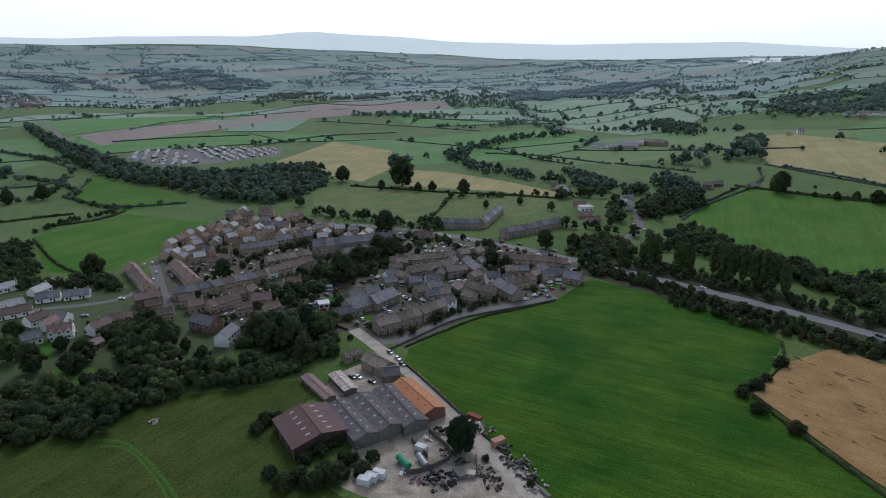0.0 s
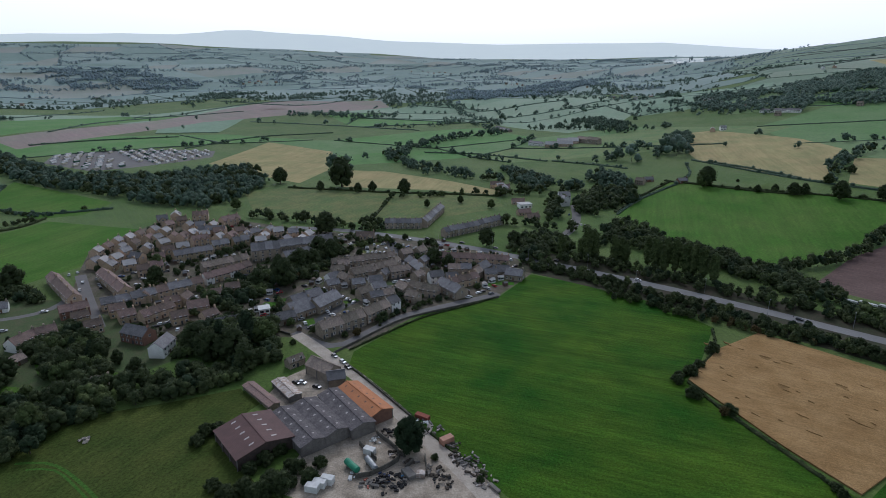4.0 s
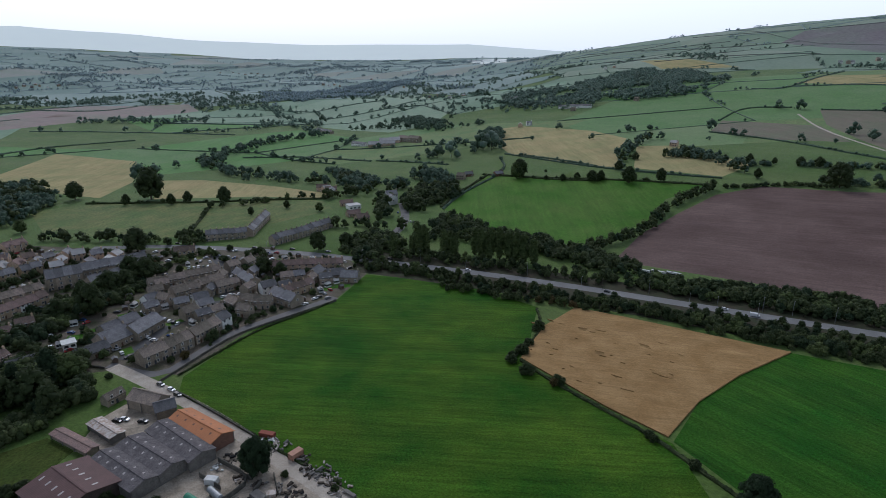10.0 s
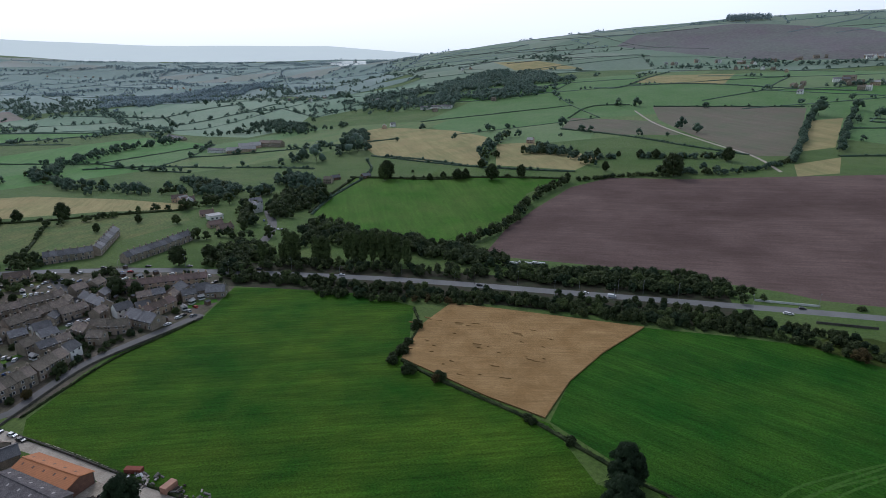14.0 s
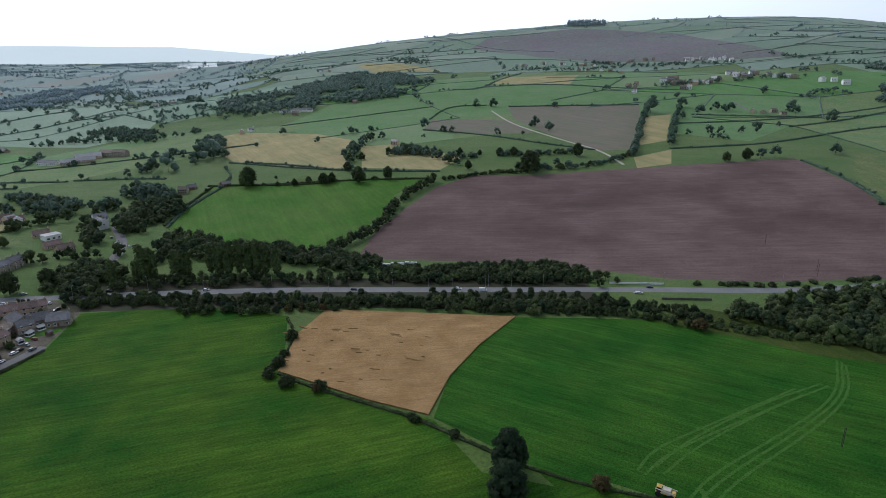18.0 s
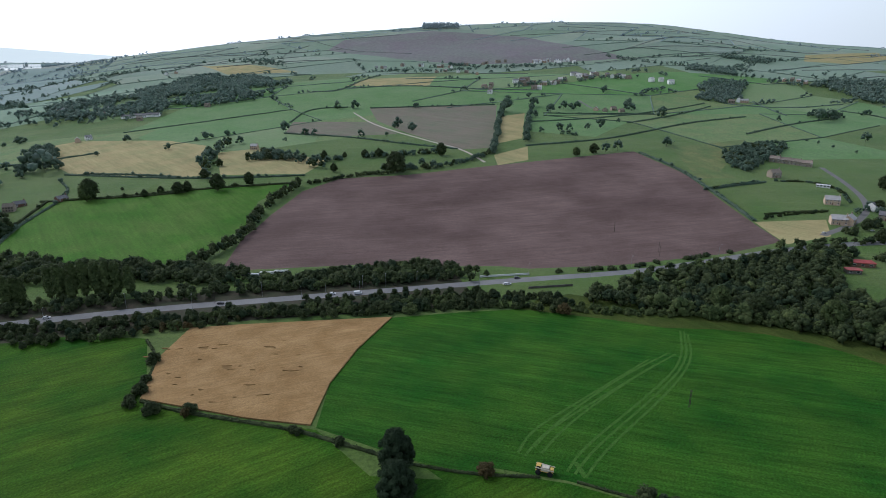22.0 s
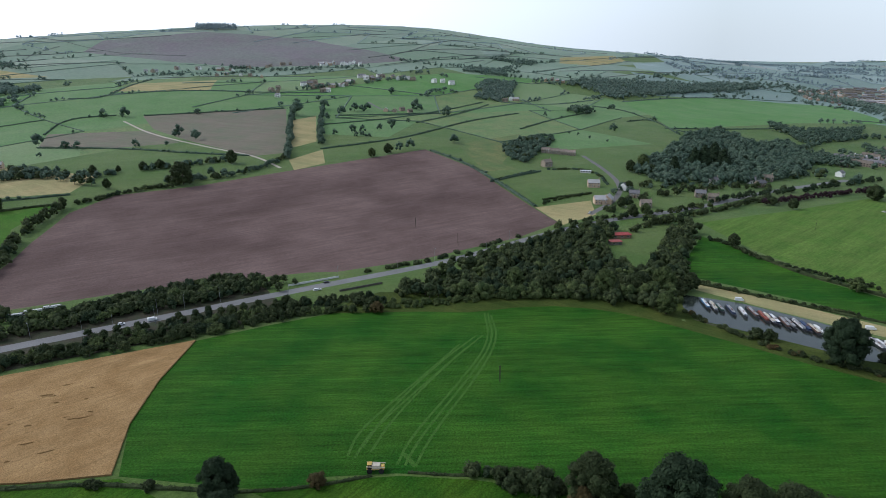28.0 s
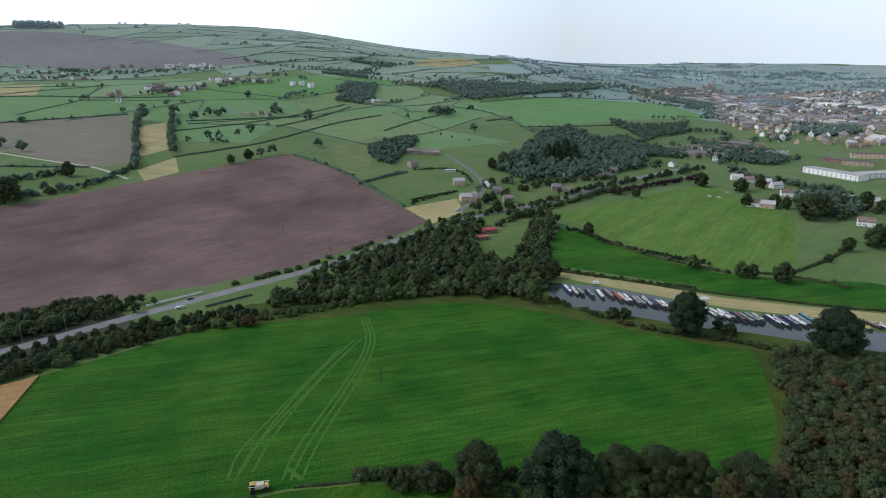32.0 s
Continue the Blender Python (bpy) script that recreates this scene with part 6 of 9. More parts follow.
treeline("tree_belt", "trees behind the terraces", [(-136, 578), (-99, 555), (-65, 540), (-43, 527)], 9, 6, 16, LEAF, 195, 0.1)
treeline("tree_belt", "trees behind the terraces", [(-43, 527), (-12, 527), (-2, 519)], 9, 6, 10, LEAF, 196, 0.3)
treeline("tree_belt", "copse above the straw field", [(508, 622), (569, 681), (622, 704)], 10, 7, 30, LEAF_M, 197, 0.05)
treeline("tree_belt", "copse above the straw field", [(562, 592), (595, 582), (580, 527), (561, 491)], 10, 6, 24, LEAF, 198, 0.05)
treeline("tree_belt", "trees by the tan field", [(388, 805), (421, 836), (427, 802)], 10, 6, 20, LEAF, 199, 0.0)
treeline("tree_belt", "hedgerow trees on the slope", [(595, 501), (632, 464), (664, 424), (698, 393)], 8, 9, 6, LEAF_M, 200, 0.2)
treeline("tree_belt", "hedgerow trees on the slope", [(588, 408), (613, 391), (629, 362)], 9, 8, 16, LEAF_M, 201, 0.05)
treeline("tree_belt", "trees of the wooded farm lane", [(441, 1103), (493, 1109), (549, 1097)], 11, 7, 30, LEAF_M, 202, 0.1)
treeline("tree_belt", "trees of the wooded farm lane", [(337, 1259), (378, 1225), (437, 1209), (497, 1186)], 11, 7, 34, LEAF_M, 203, 0.05)
treeline("tree_belt", "trees beside the farm", [(1323, 270), (1419, 249), (1406, 210)], 9, 7, 16, LEAF_M, 204, 0.05)
treeline("tree_belt", "pasture trees", [(1700, 926), (1675, 772), (1750, 655)], 9, 10, 22, LEAF_M, 205, 0.05)
treeline("tree_belt", "pasture trees", [(1972, 510), (1921, 381), (1820, 201), (1850, 105)], 9, 9, 22, LEAF_M, 206, 0.2)
treeline("tree_belt", "pasture trees", [(1650, 35), (1666, -116), (1996, -324), (2596, -661)], 9, 9, 30, LEAF_M, 207, 0.2)
treeline("tree_belt", "wooded valley side", [(2258, -576), (2587, -902), (2621, -1163), (2581, -1396), (2657, -1696)], 10, 9, 60, LEAF_M, 208, 0.1)
treeline("tree_belt", "wooded valley side", [(3322, -1156), (3389, -1663), (3090, -1965), (2843, -2280)], 10, 9, 60, LEAF_M, 209, 0.15)
hedge("clipped hedge between the fields", [(178, 286), (169, 265), (158, 253), (137, 239), (132, 234)], 1.4, 1.4, LEAF)
hedge("overgrown hedge along the wheat", [(137, 233), (140, 210), (148, 180), (154, 156), (155, 135), (157, 117)], 1.5, 1.8, LEAF)
hedge("low hedge along the field bottom", [(158, 105), (162, 88), (168, 73), (174, 61)], 1.0, 1.4, LEAF)
hedge("low hedge along the field bottom", [(178, 48), (179, 32), (180, 24)], 1.0, 1.3, LEAF)
hedge("hedge along the estate field", [(-345, 485), (-285, 418), (-250, 394)], 2, 2, LEAF)
hedge("hedge of the lane field", [(-20, 283), (-2, 300), (21, 321), (50, 334), (70, 346)], 1.2, 1.0, LEAF)
hedge("hedge along the farm track", [(-19, 265), (-4, 241), (10, 216), (22, 195), (33, 179)], 1.2, 1.2, LEAF)
hedge("hedge above the towpath", [(405, -102), (391, -129), (371, -162), (353, -192), (338, -226), (324, -257), (316, -282)], 1.8, 1.8, LEAF)
hedge("hedge between meadow and strip field", [(500, -152), (473, -164), (433, -183), (418, -198), (390, -224)], 2.6, 3, LEAF)
hedge("hedge beside the ploughed field", [(812, 158), (790, 134), (760, 106), (710, 73), (646, 35), (598, 10)], 3.0, 3.6, LEAF)
hedge("hedge round the garden", [(622, 2), (643, -24), (655, -49)], 2.2, 2, LEAF)
hedge("hedge below the farmhouse", [(684, 59), (720, 28), (743, 7)], 2.5, 2.5, LEAF)
hedge("field hedge, dark green", [(-110, 707), (-55, 689), (4, 666), (61, 655), (126, 633)], 2.4, 2.8, LEAF)
hedge("field hedge, dark green", [(10, 656), (-2, 588), (-13, 543)], 2.4, 2.8, LEAF)
hedge("field hedge, dark green", [(71, 980), (159, 951), (239, 849)], 2.4, 2.8, LEAF)
hedge("field hedge, dark green", [(246, 846), (295, 783), (316, 744)], 2.4, 2.8, LEAF)
hedge("field hedge, dark green", [(222, 543), (273, 601), (329, 652)], 2.4, 2.8, LEAF)
hedge("field hedge, dark green", [(422, 733), (443, 668), (455, 606)], 2.4, 2.8, LEAF)
hedge("field hedge, dark green", [(358, 614), (380, 583), (417, 550)], 2.4, 2.8, LEAF)
hedge("field hedge, dark green", [(-695, 945), (-626, 920), (-505, 815)], 2.4, 2.8, LEAF)
hedge("field hedge, dark green", [(-522, 696), (-477, 710), (-479, 771)], 2.4, 2.8, LEAF)
hedge("field hedge, dark green", [(-419, 648), (-335, 594), (-270, 617)], 2.4, 2.8, LEAF)
hedge("field hedge, dark green", [(-414, 542), (-384, 561), (-362, 572)], 2.4, 2.8, LEAF)
hedge("field hedge, dark green", [(-353, 530), (-322, 549), (-317, 582)], 2.4, 2.8, LEAF)
hedge("field hedge, dark green", [(-413, 648), (-440, 741)], 2.4, 2.8, LEAF)
hedge("field hedge, dark green", [(-571, 1047), (-502, 1115), (-385, 1204)], 2.4, 2.8, LEAF)
hedge("field hedge, dark green", [(-849, 1325), (-798, 1484), (-755, 1774)], 2.4, 2.8, LEAF)
hedge("field hedge, dark green", [(-620, 1207), (-614, 1466), (-477, 1713), (-317, 1895), (-45, 2176)], 2.4, 2.8, LEAF)
hedge("field hedge, dark green", [(-510, 1970), (-227, 1731), (-113, 1976)], 2.4, 2.8, LEAF)
hedge("field hedge, dark green", [(-328, 1051), (-255, 1226), (-97, 1257)], 2.4, 2.8, LEAF)
hedge("field hedge, dark green", [(-299, 1453), (-105, 1368), (80, 1274)], 2.4, 2.8, LEAF)
hedge("field hedge, dark green", [(410, 758), (441, 628), (481, 548), (527, 480)], 2.4, 2.8, LEAF)
hedge("field hedge, dark green", [(326, 658), (372, 596), (439, 540), (497, 471)], 2.4, 2.8, LEAF)
hedge("field hedge, dark green", [(392, 739), (362, 661), (265, 589), (221, 535)], 2.4, 2.8, LEAF)
hedge("field hedge, dark green", [(714, 684), (728, 567), (718, 459), (724, 382)], 2.4, 2.8, LEAF)
hedge("field hedge, dark green", [(796, 746), (905, 802), (948, 737)], 2.4, 2.8, LEAF)
hedge("field hedge, dark green", [(959, 691), (1025, 593), (1102, 496)], 2.4, 2.8, LEAF)
hedge("field hedge, dark green", [(972, 372), (1034, 302), (1120, 236), (1208, 193), (1332, 141)], 2.4, 2.8, LEAF)
hedge("field hedge, dark green", [(786, 306), (831, 261), (904, 201), (1089, 140), (1229, 58)], 2.4, 2.8, LEAF)
hedge("field hedge, dark green", [(1110, 862), (1198, 768), (1241, 580), (1291, 475)], 2.4, 2.8, LEAF)
hedge("field hedge, dark green", [(585, 712), (514, 645), (479, 582)], 2.4, 2.8, LEAF)
hedge("field hedge, dark green", [(1050, 912), (1075, 851), (1254, 920), (1399, 970)], 2.4, 2.8, LEAF)
hedge("field hedge, dark green", [(1148, -209), (1187, -306), (1247, -429)], 2.4, 2.8, LEAF)
hedge("field hedge, dark green", [(1153, -221), (1085, -270), (1112, -352)], 2.4, 2.8, LEAF)
hedge("field hedge, dark green", [(1235, -201), (1371, -159), (1403, -97)], 2.4, 2.8, LEAF)
hedge("field hedge, dark green", [(1065, 383), (1096, 306), (1150, 206)], 2.4, 2.8, LEAF)
hedge("field hedge, dark green", [(1031, 224), (1141, 174), (1310, 126)], 2.4, 2.8, LEAF)
hedge("field hedge, dark green", [(1041, 45), (1196, -16), (1312, -91)], 2.4, 2.8, LEAF)
hedge("field hedge, dark green", [(1358, 105), (1369, 6), (1489, -104)], 2.4, 2.8, LEAF)
hedge("field hedge, dark green", [(1495, -173), (1794, -460), (1925, -713)], 2.4, 2.8, LEAF)
hedge("field hedge, dark green", [(1421, 58), (1291, -6)], 2.4, 2.8, LEAF)
hedge("field hedge, dark green", [(396, -231), (381, -264), (356, -288)], 2.4, 2.8, LEAF)
hedge("field hedge, dark green", [(387, -268), (416, -317), (443, -351)], 2.4, 2.8, LEAF)
hedge("field hedge, dark green", [(1197, -150), (1252, -204), (1096, -225)], 2.4, 2.8, LEAF)
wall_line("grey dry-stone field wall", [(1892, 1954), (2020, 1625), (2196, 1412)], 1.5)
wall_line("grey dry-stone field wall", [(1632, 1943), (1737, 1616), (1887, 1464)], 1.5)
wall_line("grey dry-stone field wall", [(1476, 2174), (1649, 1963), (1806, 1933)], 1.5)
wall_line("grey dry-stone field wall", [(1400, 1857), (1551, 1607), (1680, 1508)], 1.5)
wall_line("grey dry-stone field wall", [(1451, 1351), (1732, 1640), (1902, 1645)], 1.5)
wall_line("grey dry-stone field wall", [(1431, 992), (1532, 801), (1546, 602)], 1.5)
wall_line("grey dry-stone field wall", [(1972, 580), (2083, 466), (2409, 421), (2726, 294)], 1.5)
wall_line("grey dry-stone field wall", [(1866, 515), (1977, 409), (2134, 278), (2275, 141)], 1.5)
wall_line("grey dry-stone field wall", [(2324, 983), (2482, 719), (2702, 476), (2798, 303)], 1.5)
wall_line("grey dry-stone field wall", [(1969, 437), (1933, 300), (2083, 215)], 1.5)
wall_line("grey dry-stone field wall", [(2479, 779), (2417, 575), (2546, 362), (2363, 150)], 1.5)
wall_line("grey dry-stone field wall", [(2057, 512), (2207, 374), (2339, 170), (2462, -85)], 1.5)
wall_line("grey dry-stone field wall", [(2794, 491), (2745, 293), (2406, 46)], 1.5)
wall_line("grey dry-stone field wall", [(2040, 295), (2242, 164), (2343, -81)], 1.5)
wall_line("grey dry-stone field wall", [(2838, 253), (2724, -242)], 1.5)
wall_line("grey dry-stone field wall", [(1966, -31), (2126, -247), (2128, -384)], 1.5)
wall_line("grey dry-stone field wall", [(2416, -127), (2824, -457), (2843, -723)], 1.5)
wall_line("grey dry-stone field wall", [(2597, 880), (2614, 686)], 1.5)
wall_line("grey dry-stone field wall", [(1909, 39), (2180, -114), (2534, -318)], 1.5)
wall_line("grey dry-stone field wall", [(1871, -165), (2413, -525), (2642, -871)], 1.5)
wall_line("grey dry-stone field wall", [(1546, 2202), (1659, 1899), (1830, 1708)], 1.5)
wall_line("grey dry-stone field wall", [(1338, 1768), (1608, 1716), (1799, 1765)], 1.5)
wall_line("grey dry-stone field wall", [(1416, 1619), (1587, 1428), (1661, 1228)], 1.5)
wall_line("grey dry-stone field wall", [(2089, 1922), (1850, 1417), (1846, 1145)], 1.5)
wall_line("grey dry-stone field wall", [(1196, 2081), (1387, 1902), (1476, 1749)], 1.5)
wall_line("stone wall along the village lane", [(-28, 280), (-14, 295), (5, 316), (22, 325), (50, 336), (70, 345)], 1.1)
wall_line("stone wall beside the farm track", [(-21, 268), (-7, 245), (8, 219)], 1.0)
wall_line("low stone wall of the village green", [(-79, 324), (-66, 314), (-53, 304)], 1.1)
wall_line("pale concrete canal edge", [(341, -88), (325, -108), (319, -113)], 0.25)



# ---- hedgerow trees and small woods of the far fields ----
def far_green():
    rng = np.random.default_rng(77)
    pick = random.Random(78)
    solid = [p[4] for p in PATCHES if p[0] in ("ploughed_field", "stubble_field", "stubble_strip", "moor", "reservoir", "hay_field", "green_field", "hill_field", "meadow", "fallow_field", "road")]
    bands = {}

    strips = {}
    for (a, b) in EDGES:
        d, az = math.hypot(a[0] + b[0], a[1] + b[1]) / 2, math.degrees(math.atan2(a[0] + b[0], a[1] + b[1]))
        hill = 33 < az < 98
        if pick.random() < (0.3 if hill else 0.25):
            continue
        mx, my = np.array([(a[0] + b[0]) / 2]), np.array([(a[1] + b[1]) / 2])
        if not any(inside(mx, my, poly)[0] for poly in solid):
            v, f = strips.setdefault(int(d / 600), ([], []))
            bank_strip(pick, [a, b], 9.0 if d < 1500 else 16.0, pick.uniform(1.3, 2.2) * (0.7 if hill else 1.0), 2.0 + d / 1500, v, f)
        if pick.random() < (0.6 if hill else 0.25):
            continue
        # trees stand in the hedge in loose bunches
        n = max(2, int(math.hypot(b[0] - a[0], b[1] - a[1]) / 9))
        bunch = pick.uniform(0.5, 3.0)
        phase, thin = pick.uniform(0, 6.28), pick.uniform(0.2, 0.7) + (0.25 if hill else 0.0)
        for k in range(n):
            if math.sin(phase + k * bunch * 0.35) * 0.5 + 0.5 < thin or pick.random() < 0.25:
                continue
            h = pick.uniform(5, 12)
            x, y = a[0] + (b[0] - a[0]) * k / n + pick.uniform(-6, 6), a[1] + (b[1] - a[1]) * k / n + pick.uniform(-6, 6)
            bands.setdefault(int(d / 600), []).append((x, y, h, h * pick.uniform(0.8, 1.2)))
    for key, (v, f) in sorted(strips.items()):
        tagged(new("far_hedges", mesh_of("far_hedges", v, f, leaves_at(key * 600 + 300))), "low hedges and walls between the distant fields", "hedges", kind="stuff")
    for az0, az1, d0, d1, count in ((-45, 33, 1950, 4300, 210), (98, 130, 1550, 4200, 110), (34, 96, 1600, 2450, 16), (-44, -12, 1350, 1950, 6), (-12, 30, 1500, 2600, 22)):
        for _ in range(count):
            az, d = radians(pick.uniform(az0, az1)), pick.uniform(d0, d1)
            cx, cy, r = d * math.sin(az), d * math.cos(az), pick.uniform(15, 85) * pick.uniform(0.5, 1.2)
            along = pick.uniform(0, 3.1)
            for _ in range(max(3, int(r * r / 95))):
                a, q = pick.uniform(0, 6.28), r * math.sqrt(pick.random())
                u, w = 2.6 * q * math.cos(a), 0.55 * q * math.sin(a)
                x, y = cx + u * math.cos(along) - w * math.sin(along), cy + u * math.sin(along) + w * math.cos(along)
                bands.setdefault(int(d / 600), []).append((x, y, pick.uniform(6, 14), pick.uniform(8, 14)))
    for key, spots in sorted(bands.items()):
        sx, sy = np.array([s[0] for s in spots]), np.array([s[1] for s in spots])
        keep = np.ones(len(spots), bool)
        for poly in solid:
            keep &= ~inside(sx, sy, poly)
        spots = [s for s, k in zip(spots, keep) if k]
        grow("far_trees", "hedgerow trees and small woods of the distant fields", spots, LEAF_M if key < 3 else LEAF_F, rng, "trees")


far_green()



# ---- the village and outlying houses ----
houses('brown', -223.8, 405.0, -189.7, 361.2, 4, 8, 4.8, group='estate terrace')
houses('brick', -188.8, 340.3, -176.0, 348.6, 2, 8, 5)
houses(('estate', 'ochre'), -170.7, 351.7, -156.3, 359.4, 2, 8, 4.5, group='estate terrace')
houses(('estate', 'ochre', 'brown'), -155.8, 358.1, -120.7, 384.5, 6, 8, 5, group='estate terrace')
houses('brown', -193.3, 409.0, -163.3, 370.8, 3, 8.5, 4.8, group='estate terrace')
houses('pale', -218.4, 454.4, -217.7, 462.9, 1, 8, 5.2, gables=0, group='estate houses')
houses('brown', -215.9, 465.7, -215.1, 474.2, 1, 8, 5.2, gables=0, group='estate houses')
houses('estate', -214.3, 481.0, -213.4, 489.4, 1, 8, 5.2, gables=0, group='estate houses')
houses('pale', -208.8, 489.8, -207.7, 498.2, 1, 8, 5.2, gables=0, group='estate houses')
houses('brown', -204.0, 498.9, -202.9, 507.3, 1, 8, 5.2, gables=0, group='estate houses')
houses('estate', -197.0, 512.1, -195.6, 520.5, 1, 8, 5.2, gables=0, group='estate houses')
houses('pale', -186.0, 506.1, -184.5, 514.5, 1, 8, 5.2, gables=0, group='estate houses')
houses('brown', -172.9, 489.0, -172.8, 497.5, 1, 8, 5.2, gables=0, group='estate houses')
houses('estate', -209.6, 428.8, -207.5, 437.1, 1, 8, 5.2, gables=0, group='estate houses')
houses('pale', -198.1, 435.9, -195.7, 444.0, 1, 8, 5.2, gables=0, group='estate houses')
houses('brown', -192.0, 485.8, -190.8, 494.2, 1, 8, 5.2, gables=0, group='estate houses')
houses('estate', -198.9, 452.8, -195.1, 460.4, 1, 8, 5.2, gables=0, group='estate houses')
houses('estate', -186.4, 441.9, -177.4, 439.0, 1, 8, 5.4, gables=1, group='estate houses')
houses('brown', -165.6, 416.9, -157.1, 421.0, 1, 8, 5.4, gables=1, group='estate houses')
houses('pale', -192.7, 561.6, -194.2, 571.0, 1, 8, 5.4, gables=1, group='estate houses')
houses('estate', -205.3, 550.8, -196.7, 554.8, 1, 8, 5.4, gables=1, group='estate houses')
houses('brown', -168.9, 453.3, -160.3, 457.3, 1, 8, 5.4, gables=1, group='estate houses')
houses('pale', -160.6, 461.2, -151.9, 465.0, 1, 8, 5.4, gables=1, group='estate houses')
houses('estate', -183.0, 457.3, -183.3, 466.8, 1, 8, 5.4, gables=1, group='estate houses')
houses('brown', -166.2, 487.7, -164.3, 497.0, 1, 8, 5.4, gables=1, group='estate houses')
houses('pale', -161.8, 496.8, -159.7, 506.1, 1, 8, 5.4, gables=1, group='estate houses')
houses('estate', -114.7, 484.7, -113.6, 494.1, 1, 8, 5.4, gables=1, group='estate houses')
houses('brown', -127.5, 485.1, -124.9, 494.3, 1, 8, 5.4, gables=1, group='estate houses')
houses('pale', -136.1, 481.7, -133.7, 490.9, 1, 8, 5.4, gables=1, group='estate houses')
houses('brown', -176.7, 561.4, -163.1, 563.4, 3, 9, 5.6, gables=1, group='estate houses')
houses('brown', -145.2, 537.5, -133.5, 550.2, 2, 9, 5.4, gables=1, group='estate houses')
houses('ochre', -156.1, 440.0, -132.2, 454.6, 4, 8, 5.4, group='estate terrace')
houses('ochre', -134.8, 464.3, -123.5, 470.6, 2, 8, 5.4, group='estate terrace')
houses('ochre', -120.7, 472.2, -110.0, 478.8, 2, 8, 5.4, group='estate terrace')
houses('brown', -153.7, 477.4, -143.3, 485.9, 3, 8.5, 5.4, gables=1, group='estate terrace')
houses('estate', -157.1, 510.9, -135.0, 510.4, 4, 8, 5.4, group='estate terrace')
houses('pale', -94.1, 499.8, -85.6, 502.9, 1, 8, 5, group='estate houses')
houses('estate', -81.4, 470.2, -78.3, 478.7, 1, 8, 5, group='estate houses')
houses('pale', -65.5, 483.8, -62.1, 492.1, 1, 8, 5, group='estate houses')
houses('estate', -99.4, 501.0, -96.4, 509.5, 1, 8, 5, group='estate houses')
houses('pale', -67.0, 469.7, -66.7, 478.7, 1, 8, 5, group='estate houses')
houses('slate', -99.5, 438.4, -79.8, 444.1, 4, 12, 8.6, storeys=3, chimney=False, label='three-storey gritstone mill building with rows of windows')
houses('slate', -81.2, 452.4, -41.8, 464.5, 7, 11, 7.0, storeys=3, chimney=False, label='three-storey gritstone mill building with rows of windows')
houses('slate', -74.3, 427.5, -55.8, 438.7, 3, 11, 5)
houses('stone', -128.2, 411.6, -101.0, 431.5, 6, 8, 5, group='old terrace')
houses(('whitebrown', 'creambrown', 'brown'), -121.2, 389.2, -96.0, 413.6, 6, 8, 5, group='old terrace')
houses('brown', -139.8, 329.7, -126.7, 344.0, 4, 8, 4.6, group='old terrace')
houses('creambrown', -117.3, 340.3, -105.9, 344.1, 1, 9, 4.5)
houses('slate', -95.2, 316.1, -80.2, 321.7, 1, 8, 3.5, storeys=1)
houses('slate', -67.3, 316.9, -53.5, 325.0, 1, 8, 3.5, storeys=1)
houses('brickslate', -139.7, 310.0, -125.4, 302.8, 1, 9, 5.4)
houses('white', -116.1, 284.1, -114.2, 296.9, 1, 8, 5.5, chimney=False)
houses('white', -254.0, 347.7, -241.9, 353.3, 2, 8, 2.8, storeys=1, group='bungalows')
houses('white', -239.1, 352.3, -226.0, 358.0, 2, 8, 2.8, storeys=1, group='bungalows')
houses('whitepale', -262.9, 356.7, -259.9, 368.4, 1, 8, 2.8, storeys=1)
houses('whitepale', -290.4, 363.7, -282.4, 372.6, 1, 8, 2.8, storeys=1)
houses('whitepale', -266.5, 334.2, -258.5, 343.1, 1, 8, 2.8, storeys=1)
houses('whitebrown', -265.0, 318.6, -245.6, 331.7, 4, 8, 3, storeys=1)
houses('whitebrown', -235.3, 310.5, -231.3, 319.7, 1, 8, 3.6, storeys=1)
houses('white', -225.2, 317.8, -215.2, 316.9, 1, 8, 3.6, storeys=1)
houses('whitebrown', -222.1, 304.5, -221.4, 314.4, 1, 8, 3.6, storeys=1)
houses('white', -223.4, 287.0, -216.0, 293.7, 1, 8, 3.6, storeys=1)
houses('whitebrown', -213.4, 295.2, -202.4, 300.1, 3, 9, 4.6, gables=1)
houses('whitebrown', -192.7, 298.6, -187.1, 311.5, 2, 9, 4.2)
houses('whitebrown', -186.5, 311.0, -178.4, 316.5, 2, 9, 4.4)
houses('stone', -185.2, 281.8, -181.5, 288.9, 1, 6, 2.6, storeys=1)
houses('stone', -136.4, 259.6, -128.5, 260.6, 1, 6, 2.6, storeys=1)
houses('stone', -37.2, 300.4, -14.4, 315.7, 6, 8.5, 5.6, group='front terrace')
houses('stone', -14.1, 317.0, -0.8, 329.6, 3, 8.5, 5.4, group='front terrace')
houses('white', -0.2, 331.3, 5.3, 336.7, 1, 8, 5.6)
houses('slate', -57.4, 327.7, -45.9, 337.4, 1, 13, 4.2, storeys=1, label='old village school with dark slate roof and white timbering')
houses('slate', -43.8, 333.6, -31.5, 349.3, 1, 11, 4.6, storeys=1, label='village school wing with white timbering and slate roof')
houses('slate', -58.1, 343.1, -41.8, 356.4, 2, 9, 4.2, storeys=1)
houses('white', -38.9, 379.8, -31.6, 385.0, 1, 7.5, 5, group='village cottages')
houses('stone', -30.6, 383.2, -24.3, 376.8, 1, 7.5, 5, group='village cottages')
